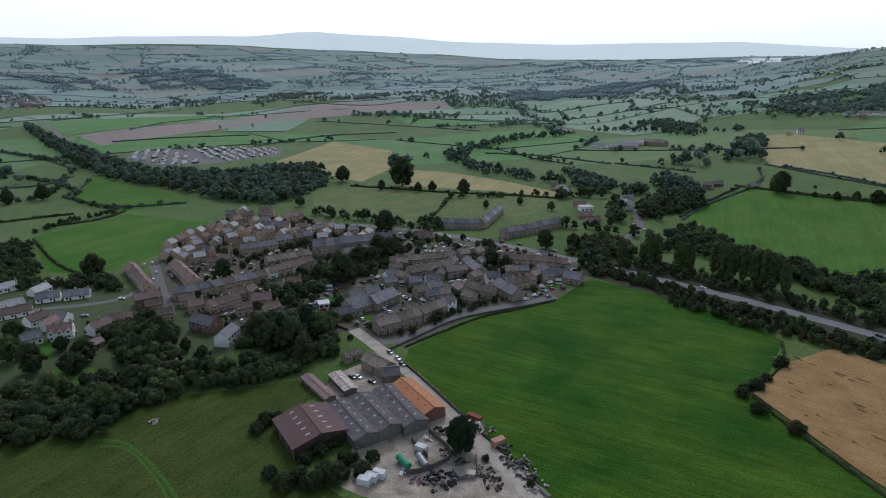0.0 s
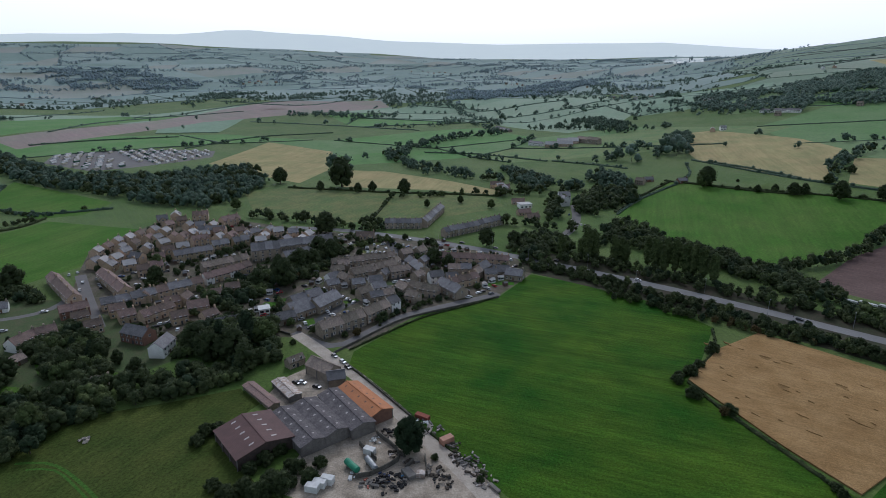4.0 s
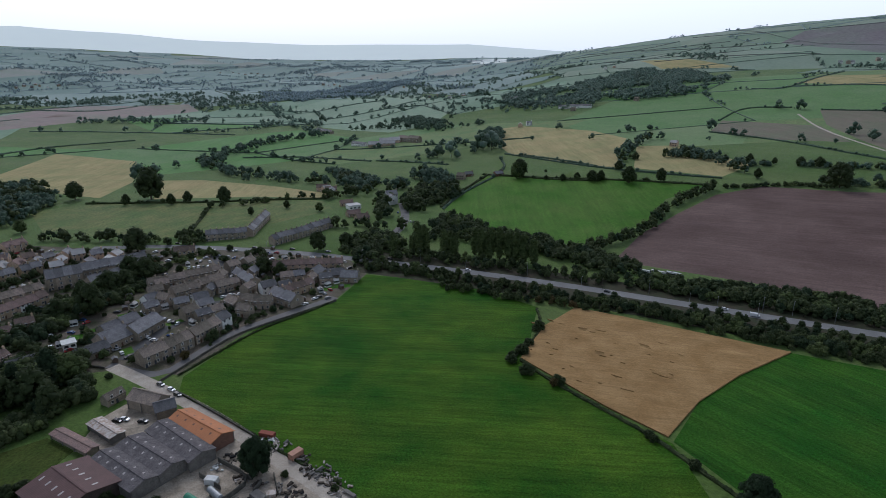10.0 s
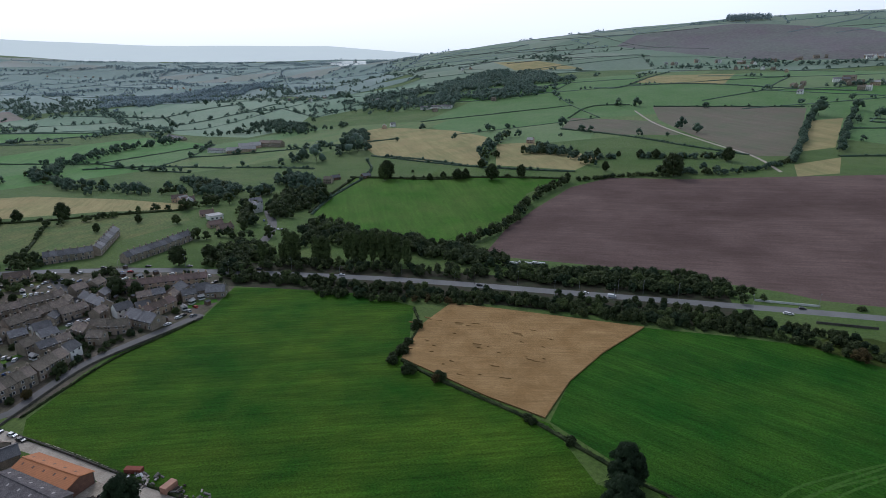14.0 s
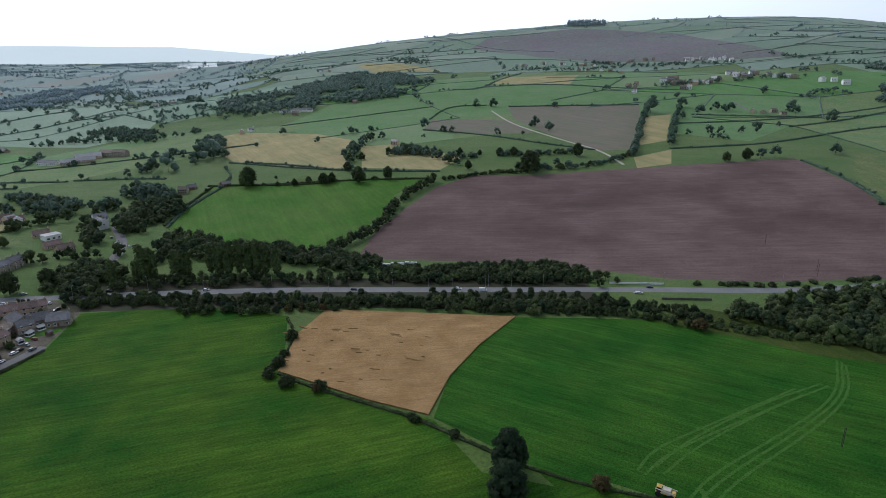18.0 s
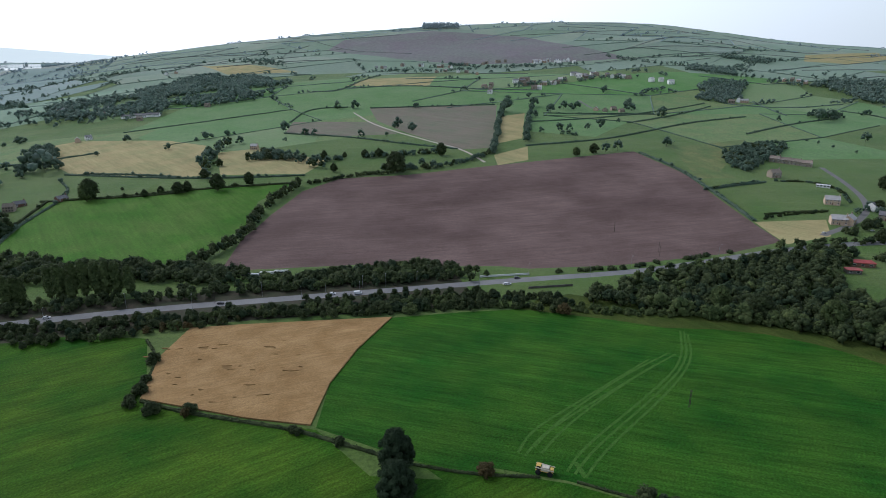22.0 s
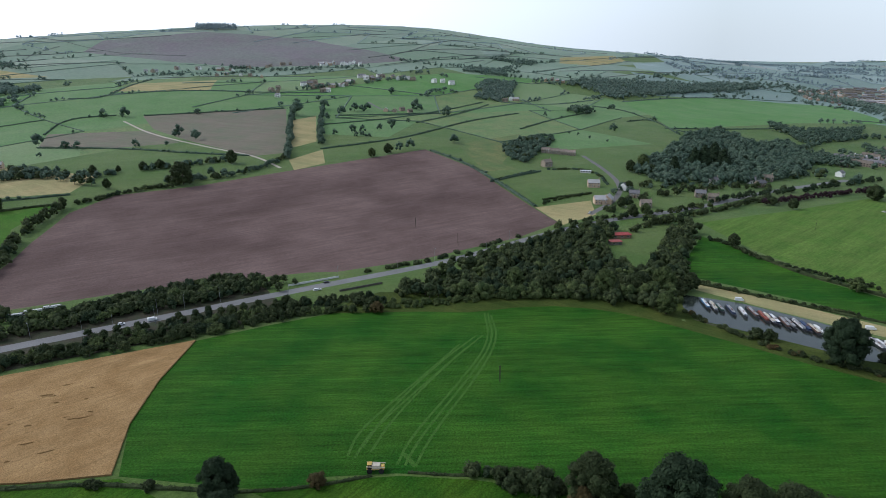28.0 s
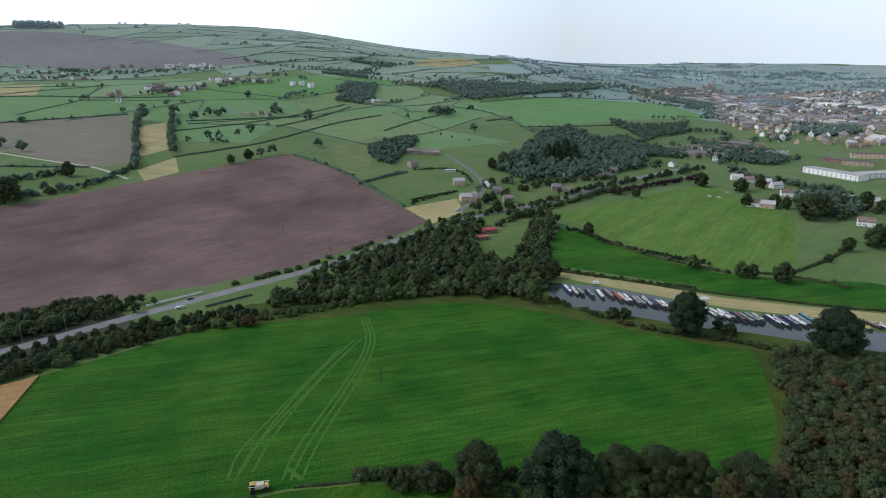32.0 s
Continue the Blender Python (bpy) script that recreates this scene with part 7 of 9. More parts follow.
houses('stone', -23.2, 387.3, -14.9, 390.8, 1, 7.5, 5, group='village cottages')
houses('white', -11.6, 372.1, -2.8, 373.8, 1, 7.5, 5, group='village cottages')
houses('stone', -37.6, 395.4, -28.9, 397.7, 1, 7.5, 5, group='village cottages')
houses('stone', -17.8, 350.9, -10.2, 355.7, 1, 7.5, 5, group='village cottages')
houses('white', -9.4, 359.6, -1.0, 362.8, 1, 7.5, 5, group='village cottages')
houses('stone', -24.1, 388.6, 6.4, 405.2, 7, 8, 5, group='village terrace')
houses('stone', -38.4, 411.1, 6.7, 423.6, 8, 7.5, 4.8, group='village terrace')
houses('slate', 17.1, 411.6, 26.2, 386.6, 3, 8, 5.4, group='village cottages')
houses('white', 28.3, 375.5, 37.9, 378.0, 1, 8, 5.2)
houses('whitepale', 31.9, 415.4, 35.3, 422.7, 1, 7, 5.4)
houses('slate', 35.7, 364.4, 46.7, 346.1, 2, 10, 4.6)
houses('stone', 22.6, 355.4, 32.6, 350.9, 1, 8, 4.6)
houses('stone', 15.5, 361.3, 24.7, 355.3, 1, 8, 4.6)
houses('stone', 8.5, 363.3, 13.7, 353.6, 1, 8, 4.6)
houses('brown', 36.5, 361.1, 59.8, 373.5, 5, 7.5, 4.8, group='village terrace')
houses('brown', 39.8, 418.3, 88.8, 404.3, 11, 7.5, 5, group='long terrace')
houses('slate', 81.9, 380.4, 92.5, 374.8, 1, 9, 3.8, storeys=1)
houses('slate', 73.4, 386.9, 85.2, 384.5, 1, 9, 3.8, storeys=1)
houses('slate', 63.3, 389.6, 71.0, 398.8, 1, 9, 3.8, storeys=1)
houses('stone', 11.3, 427.1, 19.2, 431.3, 1, 8, 5)
houses('stone', 23.0, 430.0, 29.2, 436.6, 1, 8, 5)
houses('stone', 1.9, 389.0, 10.4, 392.0, 1, 8, 5)
houses('brown', -23.3, 477.2, -8.3, 476.4, 1, 8, 5.4, gables=2)
houses('slate', 0.7, 516.3, 33.1, 513.6, 7, 8, 5.6, group='upper terrace')
houses('slate', 34.1, 513.6, 55.3, 569.9, 8, 8, 5.6, group='upper terrace')
houses('slate', 49.1, 481.6, 81.2, 500.9, 7, 8, 5.6, group='upper terrace')
houses('slate', 81.5, 502.8, 103.9, 517.9, 5, 8, 5.6, group='upper terrace')
houses('brown', 132.0, 595.3, 145.0, 594.6, 1, 8, 3.0, storeys=1)
houses('brown', 127.2, 547.8, 140.1, 549.3, 1, 8, 3.0, storeys=1)
houses('brown', 131.1, 529.1, 143.6, 532.6, 1, 8, 3.0, storeys=1)
houses('brown', 131.1, 663.9, 144.1, 663.5, 1, 8, 4.6)
houses('brown', 124.9, 682.5, 137.7, 680.0, 1, 8, 4.6)
houses('white', 180.0, 592.5, 192.0, 592.0, 1, 9, 8.2, storeys=3, label='tall white-rendered house with dark windows')
houses('white', 181.5, 586.3, 183.1, 575.6, 1, 9, 7.0)
houses('brickslate', 302.7, 663.6, 313.7, 662.7, 1, 7, 3, storeys=1)
houses('brickslate', 333.4, 642.6, 344.4, 643.0, 1, 7, 3, storeys=1)
houses('brown', -186.3, 546.2, -178.8, 550.3, 1, 7.5, 5, group='estate houses')
houses('estate', -165.1, 527.4, -157.3, 530.6, 1, 7.5, 5, group='estate houses')
houses('pale', -151.4, 522.7, -149.3, 530.9, 1, 7.5, 5, group='estate houses')
houses('brown', -191.6, 529.9, -187.3, 537.3, 1, 7.5, 5, group='estate houses')
houses('estate', -172.4, 525.0, -170.6, 533.4, 1, 7.5, 5, group='estate houses')
houses('pale', -153.3, 495.8, -145.7, 499.7, 1, 7.5, 5, group='estate houses')
houses('brown', -144.2, 505.4, -136.2, 508.4, 1, 7.5, 5, group='estate houses')
houses('estate', -186.6, 487.3, -183.8, 495.3, 1, 7.5, 5, group='estate houses')
houses('pale', -178.3, 473.8, -172.9, 480.4, 1, 7.5, 5, group='estate houses')
houses('brown', -198.8, 473.4, -197.7, 481.8, 1, 7.5, 5, group='estate houses')
houses('estate', -204.1, 463.5, -203.2, 471.9, 1, 7.5, 5, group='estate houses')
houses('pale', -185.5, 423.2, -178.0, 427.2, 1, 7.5, 5, group='estate houses')
houses('brown', -171.5, 411.3, -163.6, 414.5, 1, 7.5, 5, group='estate houses')
houses('estate', -195.1, 419.9, -194.3, 428.3, 1, 7.5, 5, group='estate houses')
houses('pale', -203.5, 429.8, -202.8, 438.3, 1, 7.5, 5, group='estate houses')
houses('brown', -170.1, 437.3, -162.5, 440.9, 1, 7.5, 5, group='estate houses')
houses('estate', -112.4, 497.7, -106.1, 503.4, 1, 7.5, 5, group='estate houses')
houses('pale', -100.9, 483.6, -98.2, 491.7, 1, 7.5, 5, group='estate houses')
houses('brown', -126.3, 504.2, -119.3, 508.9, 1, 7.5, 5, group='estate houses')
houses('estate', -80.9, 494.8, -72.9, 497.5, 1, 7.5, 5, group='estate houses')
houses('pale', -103.7, 474.3, -95.5, 476.7, 1, 7.5, 5, group='estate houses')
houses('stone', -34.2, 408.4, -26.0, 410.5, 1, 7, 4.6, group='village cottages')
houses('slate', -22.5, 369.5, -14.2, 371.3, 1, 7, 4.6, group='village cottages')
houses('stone', -15.7, 392.5, -7.2, 393.5, 1, 7, 4.6, group='village cottages')
houses('slate', -3.7, 383.2, 0.5, 390.6, 1, 7, 4.6, group='village cottages')
houses('stone', 5.0, 407.4, 8.0, 415.4, 1, 7, 4.6, group='village cottages')
houses('slate', -38.9, 368.9, -31.2, 372.5, 1, 7, 4.6, group='village cottages')
houses('stone', 8.3, 390.6, 15.8, 394.6, 1, 7, 4.6, group='village cottages')
houses('slate', 24.5, 407.5, 29.3, 414.6, 1, 7, 4.6, group='village cottages')
houses('stone', 43.0, 392.1, 51.5, 391.8, 1, 7, 4.6, group='village cottages')
houses('slate', 50.8, 392.0, 59.3, 391.6, 1, 7, 4.6, group='village cottages')
houses('stone', 58.8, 379.0, 64.1, 385.6, 1, 7, 4.6, group='village cottages')
houses('slate', 66.4, 379.9, 74.9, 379.9, 1, 7, 4.6, group='village cottages')
houses('stone', 18.3, 377.7, 24.1, 383.9, 1, 7, 4.6, group='village cottages')
houses('slate', 39.3, 373.8, 47.6, 375.8, 1, 7, 4.6, group='village cottages')
houses('stone', -3.8, 348.2, 4.2, 351.1, 1, 7, 4.6, group='village cottages')
houses('slate', -10.8, 345.3, -2.8, 348.4, 1, 7, 4.6, group='village cottages')
houses('stone', 12.3, 346.9, 19.5, 342.3, 1, 7, 4.6, group='village cottages')
houses('brown', -148.7, 360.2, -147.5, 369.1, 1, 7.5, 4.6, group='old houses')
houses('creambrown', -133.2, 349.3, -125.0, 353.2, 1, 7.5, 4.6, group='old houses')
houses('brown', -124.3, 351.7, -122.6, 360.5, 1, 7.5, 4.6, group='old houses')
houses('creambrown', -161.2, 339.9, -153.4, 344.4, 1, 7.5, 4.6, group='old houses')
houses('brown', -152.2, 330.4, -144.7, 335.5, 1, 7.5, 4.6, group='old houses')
houses('creambrown', -177.8, 330.9, -170.2, 335.8, 1, 7.5, 4.6, group='old houses')
houses('brown', -111.0, 359.2, -102.6, 362.5, 1, 7.5, 4.6, group='old houses')
houses('creambrown', -102.6, 369.7, -94.1, 372.8, 1, 7.5, 4.6, group='old houses')
houses('brown', -165.3, 317.9, -157.6, 322.7, 1, 7.5, 4.6, group='old houses')
houses('creambrown', -122.1, 325.9, -114.3, 330.3, 1, 7.5, 4.6, group='old houses')
houses('brown', -104.5, 324.5, -98.4, 331.2, 1, 7.5, 4.6, group='old houses')
houses('pale', 685.4, -46.8, 686.7, -59.8, 1, 9, 5, label='newly built pale stone house under a bare grey roof')
houses('pale', 619.0, -49.2, 621.3, -62.0, 1, 9, 5, label='newly built pale stone house under a bare grey roof')
houses('pale', 618.2, -62.2, 630.7, -65.7, 1, 9, 5, label='newly built pale stone house under a bare grey roof')
houses('stone', 861.1, 6.9, 854.0, -39.7, 4, 8, 4.6, label='long gritstone farmhouse and barn')
houses('stone', 770.6, 4.3, 778.4, -4.9, 1, 9, 6)
houses('white', 676.2, -84.4, 685.0, -91.1, 1, 8, 5)
houses('slate', 650.5, -87.8, 649.0, -98.6, 1, 8, 5)
houses('stone', 614.2, -94.6, 614.4, -105.6, 1, 8, 5)
houses('white', 739.8, -189.9, 742.7, -200.5, 1, 8, 5)
houses('slate', 668.2, -159.0, 667.5, -170.0, 1, 8, 5)
houses('stone', 656.1, -169.0, 653.3, -179.6, 1, 8, 5)
houses('white', 760.7, -237.2, 759.2, -248.1, 1, 8, 5)
houses('slate', 739.9, -243.0, 743.9, -253.2, 1, 8, 5)
houses('stone', 779.6, -262.6, 779.8, -273.6, 1, 8, 5)
houses('white', 841.4, -374.1, 849.3, -381.8, 1, 8, 5)
houses('slate', 926.3, -411.6, 923.6, -422.2, 1, 8, 5)
houses('stone', 976.3, -452.6, 971.6, -462.5, 1, 8, 5)
houses('white', 1022.0, -498.7, 1018.0, -508.9, 1, 8, 5)
houses('whitepale', 744.3, -412.7, 739.6, -425.9, 1, 9, 4.6)
houses('whitebrown', 724.3, -417.5, 724.2, -431.5, 1, 9, 4.6)
houses('pale', 708.2, -429.2, 704.2, -442.6, 1, 9, 4.6)
houses('whitepale', 681.6, -429.0, 683.4, -442.8, 1, 9, 4.6)
houses('whitebrown', 640.9, -415.6, 635.3, -428.4, 1, 9, 4.6)
houses('pale', 630.1, -425.0, 624.3, -437.7, 1, 9, 4.6)
houses('whitepale', 672.3, -383.5, 681.3, -394.2, 1, 9, 4.6)
houses('whitebrown', 596.7, -351.0, 590.6, -363.6, 1, 9, 4.6)
houses('pale', 588.1, -361.1, 580.7, -373.0, 1, 9, 4.6)
houses('whitepale', 605.0, -458.7, 598.5, -471.1, 1, 9, 4.6)
houses('whitebrown', 511.5, -409.4, 503.7, -421.0, 1, 9, 4.6)
houses('pale', 586.8, -474.0, 584.5, -487.8, 1, 9, 4.6)



# ---- farm buildings ----
CORRU = mat("corrugated_cement_roof", (0.150, 0.134, 0.136), (0.084, 0.076, 0.078), 2.2, 0.9, fine=(0.4, 0.4), stripe=(0, 0.35, 0.12), detail=8.0)
MAROON = mat("maroon_sheet_roof", (0.125, 0.070, 0.064), (0.100, 0.058, 0.054), 5, 0.75, fine=(0.8, 0.1), stripe=(90, 0.5, 0.08))
ORANGE = mat("orange_sheet_roof", (0.46, 0.185, 0.075), (0.40, 0.165, 0.07), 5, 0.75, fine=(0.8, 0.1), stripe=(90, 0.5, 0.08))
PANEL = mat("translucent_roof_panel", (0.44, 0.40, 0.38), (0.30, 0.27, 0.26), 2, 0.5)
DARKPANEL = mat("brown_roof_panel", (0.17, 0.085, 0.05), (0.13, 0.07, 0.045), 2, 0.5)
BLOCK = mat("concrete_block", (0.20, 0.185, 0.165), (0.14, 0.13, 0.12), 2, 0.95, fine=(0.4, 0.25))
TIN = mat("rusty_tin", (0.42, 0.40, 0.38), (0.22, 0.15, 0.11), 1.2, 0.6, metal=0.3, fine=(0.3, 0.3))
CLADDING = mat("timber_cladding", (0.075, 0.055, 0.045), (0.05, 0.04, 0.035), 1.5, 0.9, fine=(0.2, 0.25), stripe=(90, 0.3, 0.15))


def barn(name, label, x0, y0, x1, y1, span, eaves, rise, wall, roof, panel, rows=1, count=5, lean=0.0):
    """A farm shed with its ridge from one point to the other; roof panels let in light."""
    length, a = math.hypot(x1 - x0, y1 - y0), math.degrees(math.atan2(y1 - y0, x1 - x0))
    t = thing(name, label, "barn")
    b, r = Build(), Build()
    gable_walls(b, length - 0.6, span - 0.5, eaves, rise)
    gable_roof(r, length, span, eaves, rise, 0.5, 0.18)
    part("body", b, wall, t)
    part("roof", r, roof, t)
    k = rise / (span / 2)
    for s in (1, -1):
        for row in range(rows):
            for i in range(count):
                u = (i + 0.5 + 0.25 * (row % 2)) / (count + 0.3) * length - length / 2
                lo, hi = span / 2 * (0.30 + 0.45 * row / max(1, rows)), span / 2 * (0.30 + 0.45 * row / max(1, rows)) + max(0.9, span * 0.085)
                z = lambda y: eaves + rise - y * k + 0.26
                q = Build().add([(u - 0.4, s * lo, z(lo)), (u + 0.4, s * lo, z(lo)), (u + 0.4, s * hi, z(hi)), (u - 0.4, s * hi, z(hi)),
                                 (u - 0.4, s * lo, z(lo) - 0.12), (u + 0.4, s * lo, z(lo) - 0.12), (u + 0.4, s * hi, z(hi) - 0.12), (u - 0.4, s * hi, z(hi) - 0.12)],
                                [(0, 1, 2, 3) if s > 0 else (3, 2, 1, 0), (0, 4, 5, 1), (1, 5, 6, 2), (2, 6, 7, 3), (3, 7, 4, 0)])
                part("roof_panel", q, panel, t)
    part("ridge_cap", Build().box(-length / 2, -0.3, eaves + rise + 0.2, length / 2, 0.3, eaves + rise + 0.42), roof, t)
    for i in range(max(2, int(length / 5))):
        u = i / max(1, int(length / 5) - 1) * (length - 0.8) - (length - 0.8) / 2
        for s in (1, -1):
            part("post", Build().box(u - 0.15, s * span / 2 - 0.15, -0.5, u + 0.15, s * span / 2 + 0.15, eaves), BLOCK, t)
    settle(t, at((x0 + x1) / 2, (y0 + y1) / 2, a))


def flat_block(name, label, x0, y0, x1, y1, depth, height, wall, roof, n=8, storeys=1):
    """A flat-roofed building along a line, with rows of windows."""
    length, a = math.hypot(x1 - x0, y1 - y0), math.degrees(math.atan2(y1 - y0, x1 - x0))
    if (x0 + x1) / 2 * -math.sin(radians(a)) + (y0 + y1) / 2 * math.cos(radians(a)) < 0:
        a += 180
    t = thing(name, label, "building")
    part("body", Build().box(-length / 2, 0, -1, length / 2, depth, height), wall, t)
    part("roof", Build().box(-length / 2 - 0.4, -0.5, height, length / 2 + 0.4, depth + 0.4, height + 0.45), roof, t)
    for s in range(storeys):
        for k in range(n):
            put_window(t, (k + 0.5) / n * length - length / 2, -0.04, 0.9 + 3.0 * s, 0, 2.2, 1.6)
    settle(t, at((x0 + x1) / 2, (y0 + y1) / 2, a))


# ---- vehicles ----
TYRE = mat("tyre_rubber", (0.02, 0.02, 0.021), None, 0.5, 0.9)
CARGLASS = mat("car_glass", (0.02, 0.025, 0.03), None, 1, 0.05, spec=0.6)
PAINTS = {"white": (0.80, 0.80, 0.80), "silver": (0.42, 0.43, 0.45), "grey": (0.16, 0.165, 0.175), "black": (0.02, 0.02, 0.022), "blue": (0.05, 0.10, 0.25), "red": (0.35, 0.03, 0.03)}
PAINTS = {k: mat(k + "_car_paint", v, tuple(c * 0.93 for c in v), 2, 0.25, spec=0.5) for k, v in PAINTS.items()}
CARS = {}


def car_template(colour, van=False):
    if (colour, van) in CARS:
        return CARS[colour, van]
    t = thing("van" if van else "car", f"{colour} {'panel van' if van else 'parked car'} on the road", "van" if van else "car")
    b = Build()
    if van:
        b.prism([(-0.95, -2.6, 0.35), (-0.95, 2.6, 0.35), (-0.95, 2.6, 1.1), (-0.95, 1.9, 1.25), (-0.95, 1.35, 2.1), (-0.95, -2.55, 2.2), (-0.95, -2.6, 0.5)], (1, 0, 0), 1.9)
    else:
        b.prism([(-0.88, -2.1, 0.35), (-0.88, 2.1, 0.35), (-0.88, 2.1, 0.75), (-0.88, 1.2, 0.95), (-0.88, -1.9, 1.0), (-0.88, -2.1, 0.85)], (1, 0, 0), 1.76)
        b.add([(-0.72, -1.45, 1.42), (0.72, -1.45, 1.42), (0.72, 0.35, 1.42), (-0.72, 0.35, 1.42), (-0.72, -1.45, 1.35), (0.72, -1.45, 1.35), (0.72, 0.35, 1.35), (-0.72, 0.35, 1.35)],
              [(0, 1, 2, 3), (0, 4, 5, 1), (1, 5, 6, 2), (2, 6, 7, 3), (3, 7, 4, 0)])
    part("body", b, PAINTS[colour], t)
    g = Build()
    if van:
        g.add([(-0.9, 1.93, 1.3), (0.9, 1.93, 1.3), (0.9, 1.42, 2.05), (-0.9, 1.42, 2.05)], [(0, 1, 2, 3)])
    else:
        lo = [(-0.85, -1.85, 0.97), (0.85, -1.85, 0.97), (0.85, 1.15, 0.95), (-0.85, 1.15, 0.95)]
        hi = [(-0.70, -1.42, 1.38), (0.70, -1.42, 1.38), (0.70, 0.32, 1.38), (-0.70, 0.32, 1.38)]
        g.add(lo + hi, [(0, 1, 5, 4), (1, 2, 6, 5), (2, 3, 7, 6), (3, 0, 4, 7)])
    part("windscreen" if van else "glasshouse", g, CARGLASS, t)
    for x in (-0.80, 0.80):
        for y in (-1.3, 1.35):
            part("wheel", Build().tube((x - 0.1, y, 0.31), (x + 0.1, y, 0.31), 0.31, None, 12), TYRE, t)
    CARS[colour, van] = t
    return t


def cars(turn, *spots, van=False, group="parked cars"):
    """Parked vehicles: x, y and colour, all turned alike."""
    for x, y, colour in spots:
        place(car_template(colour, van), at(x, y, turn + _tree_rng.uniform(-4, 4)), group=group)


# ---- boats ----
HULL = mat("black_hull", (0.025, 0.027, 0.03), None, 1, 0.5)
BOATPAINT = {"blue": (0.10, 0.24, 0.42), "navy": (0.03, 0.05, 0.12), "white": (0.72, 0.72, 0.70), "red": (0.30, 0.09, 0.06), "green": (0.05, 0.12, 0.08), "grey": (0.28, 0.28, 0.28), "brown": (0.16, 0.09, 0.07), "cream": (0.52, 0.47, 0.36), "yellow": (0.62, 0.42, 0.05), "teal": (0.12, 0.28, 0.30)}
BOATPAINT = {k: mat(k + "_boat_paint", v, tuple(c * 0.85 for c in v), 2, 0.45, fine=(0.6, 0.1)) for k, v in BOATPAINT.items()}
BOATS = {}


def boat_template(side, top):
    if (side, top) in BOATS:
        return BOATS[side, top]
    t = thing("narrowboat", f"{side} narrowboat with a {top} roof moored on the canal", "boat", "moored boats")
    ring = [(-1.0, -8), (-0.9, -8.6), (0, -9.0), (0.9, -8.6), (1.0, -8), (1.05, 6.5), (0.7, 8.2), (0, 9.2), (-0.7, 8.2), (-1.05, 6.5)]
    n = len(ring)
    h = Build().add([(x * 0.85, y * 0.97, -0.25) for x, y in ring] + [(x, y, 0.75 + (0.35 if y > 7 else 0)) for x, y in ring], [(i, (i + 1) % n, n + (i + 1) % n, n + i) for i in range(n)] + [tuple(range(n, 2 * n))])
    part("hull", h, HULL, t)
    part("cabin", Build().box(-0.88, -6.3, 0.72, 0.88, 5.6, 1.75, 0, 0.08), BOATPAINT[side], t)
    part("cabin_roof", Build().box(-0.86, -6.5, 1.75, 0.86, 5.7, 1.85), BOATPAINT[top], t)
    part("hatch", Build().box(-0.4, -6.6, 1.85, 0.4, -5.6, 1.97), BOATPAINT[side], t)
    part("roof_box", Build().box(-0.3, 0.5, 1.85, 0.35, 1.7, 2.2), BOATPAINT["brown"], t)
    part("tiller", Build().tube((0, -8.2, 0.75), (0, -8.2, 1.5), 0.05).tube((0, -8.2, 1.5), (0, -7.2, 1.6), 0.04), HULL, t)
    for s in (-1, 1):
        for k in range(4):
            q = part("porthole", Build().tube((s * 0.84, -4.5 + 3 * k, 1.3), (s * 0.92, -4.5 + 3 * k, 1.3), 0.28, None, 10), GLASS, t)
    BOATS[side, top] = t
    return t


def boats(turn, *spots):
    for x, y, side, top, s in spots:
        place(boat_template(side, top), at(x, y, turn + _tree_rng.uniform(-5, 5), 1, s, 1, 0.1))


# ---- street furniture ----
STEEL = mat("galvanised_steel", (0.30, 0.31, 0.32), (0.24, 0.25, 0.26), 1, 0.5, metal=0.6)
WHITEPAINT = mat("white_parapet", (0.68, 0.68, 0.66), (0.55, 0.55, 0.53), 2, 0.8)
POLEWOOD = mat("creosoted_pole", (0.06, 0.05, 0.042), None, 1, 0.9)


def lamp_template():
    t = thing("street_lamp", "tall grey street lamp beside the main road", "street lamp", "street lamps")
    part("pole", Build().tube((0, 0, -0.3), (0, 0, 9.6), 0.11, 0.07), STEEL, t)
    part("arm", Build().tube((0, 0, 9.55), (0, 1.6, 9.95), 0.05, 0.04), STEEL, t)
    part("lamp_head", Build().box(-0.16, 1.4, 9.86, 0.16, 2.2, 10.02), STEEL, t)
    return t


def pole_template():
    t = thing("telegraph_pole", "dark wooden telegraph pole standing in a field", "pole")
    part("pole", Build().tube((0, 0, -0.3), (0, 0, 8.5), 0.14, 0.1), POLEWOOD, t)
    part("crossarm", Build().box(-0.8, -0.06, 8.0, 0.8, 0.06, 8.15), POLEWOOD, t)
    return t


LAMP, POLE = lamp_template(), pole_template()


def caravan_template(colour):
    t = thing("static_caravan", f"{colour} static caravan in a holiday park", "caravan", "holiday park caravans")
    part("body", Build().box(-5.5, -1.8, 0.4, 5.5, 1.8, 2.9).box(-3.9, -1.86, 1.2, -2.4, -1.78, 2.3), BOATPAINT[colour], t)
    part("roof", Build().prism([(-5.6, -1.95, 2.9), (-5.6, 1.95, 2.9), (-5.6, 0, 3.5)], (1, 0, 0), 11.2), PALEROOF if colour != "green" else BOATPAINT["grey"], t)
    return t


CARAVANS = [caravan_template("white"), caravan_template("cream"), caravan_template("green")]


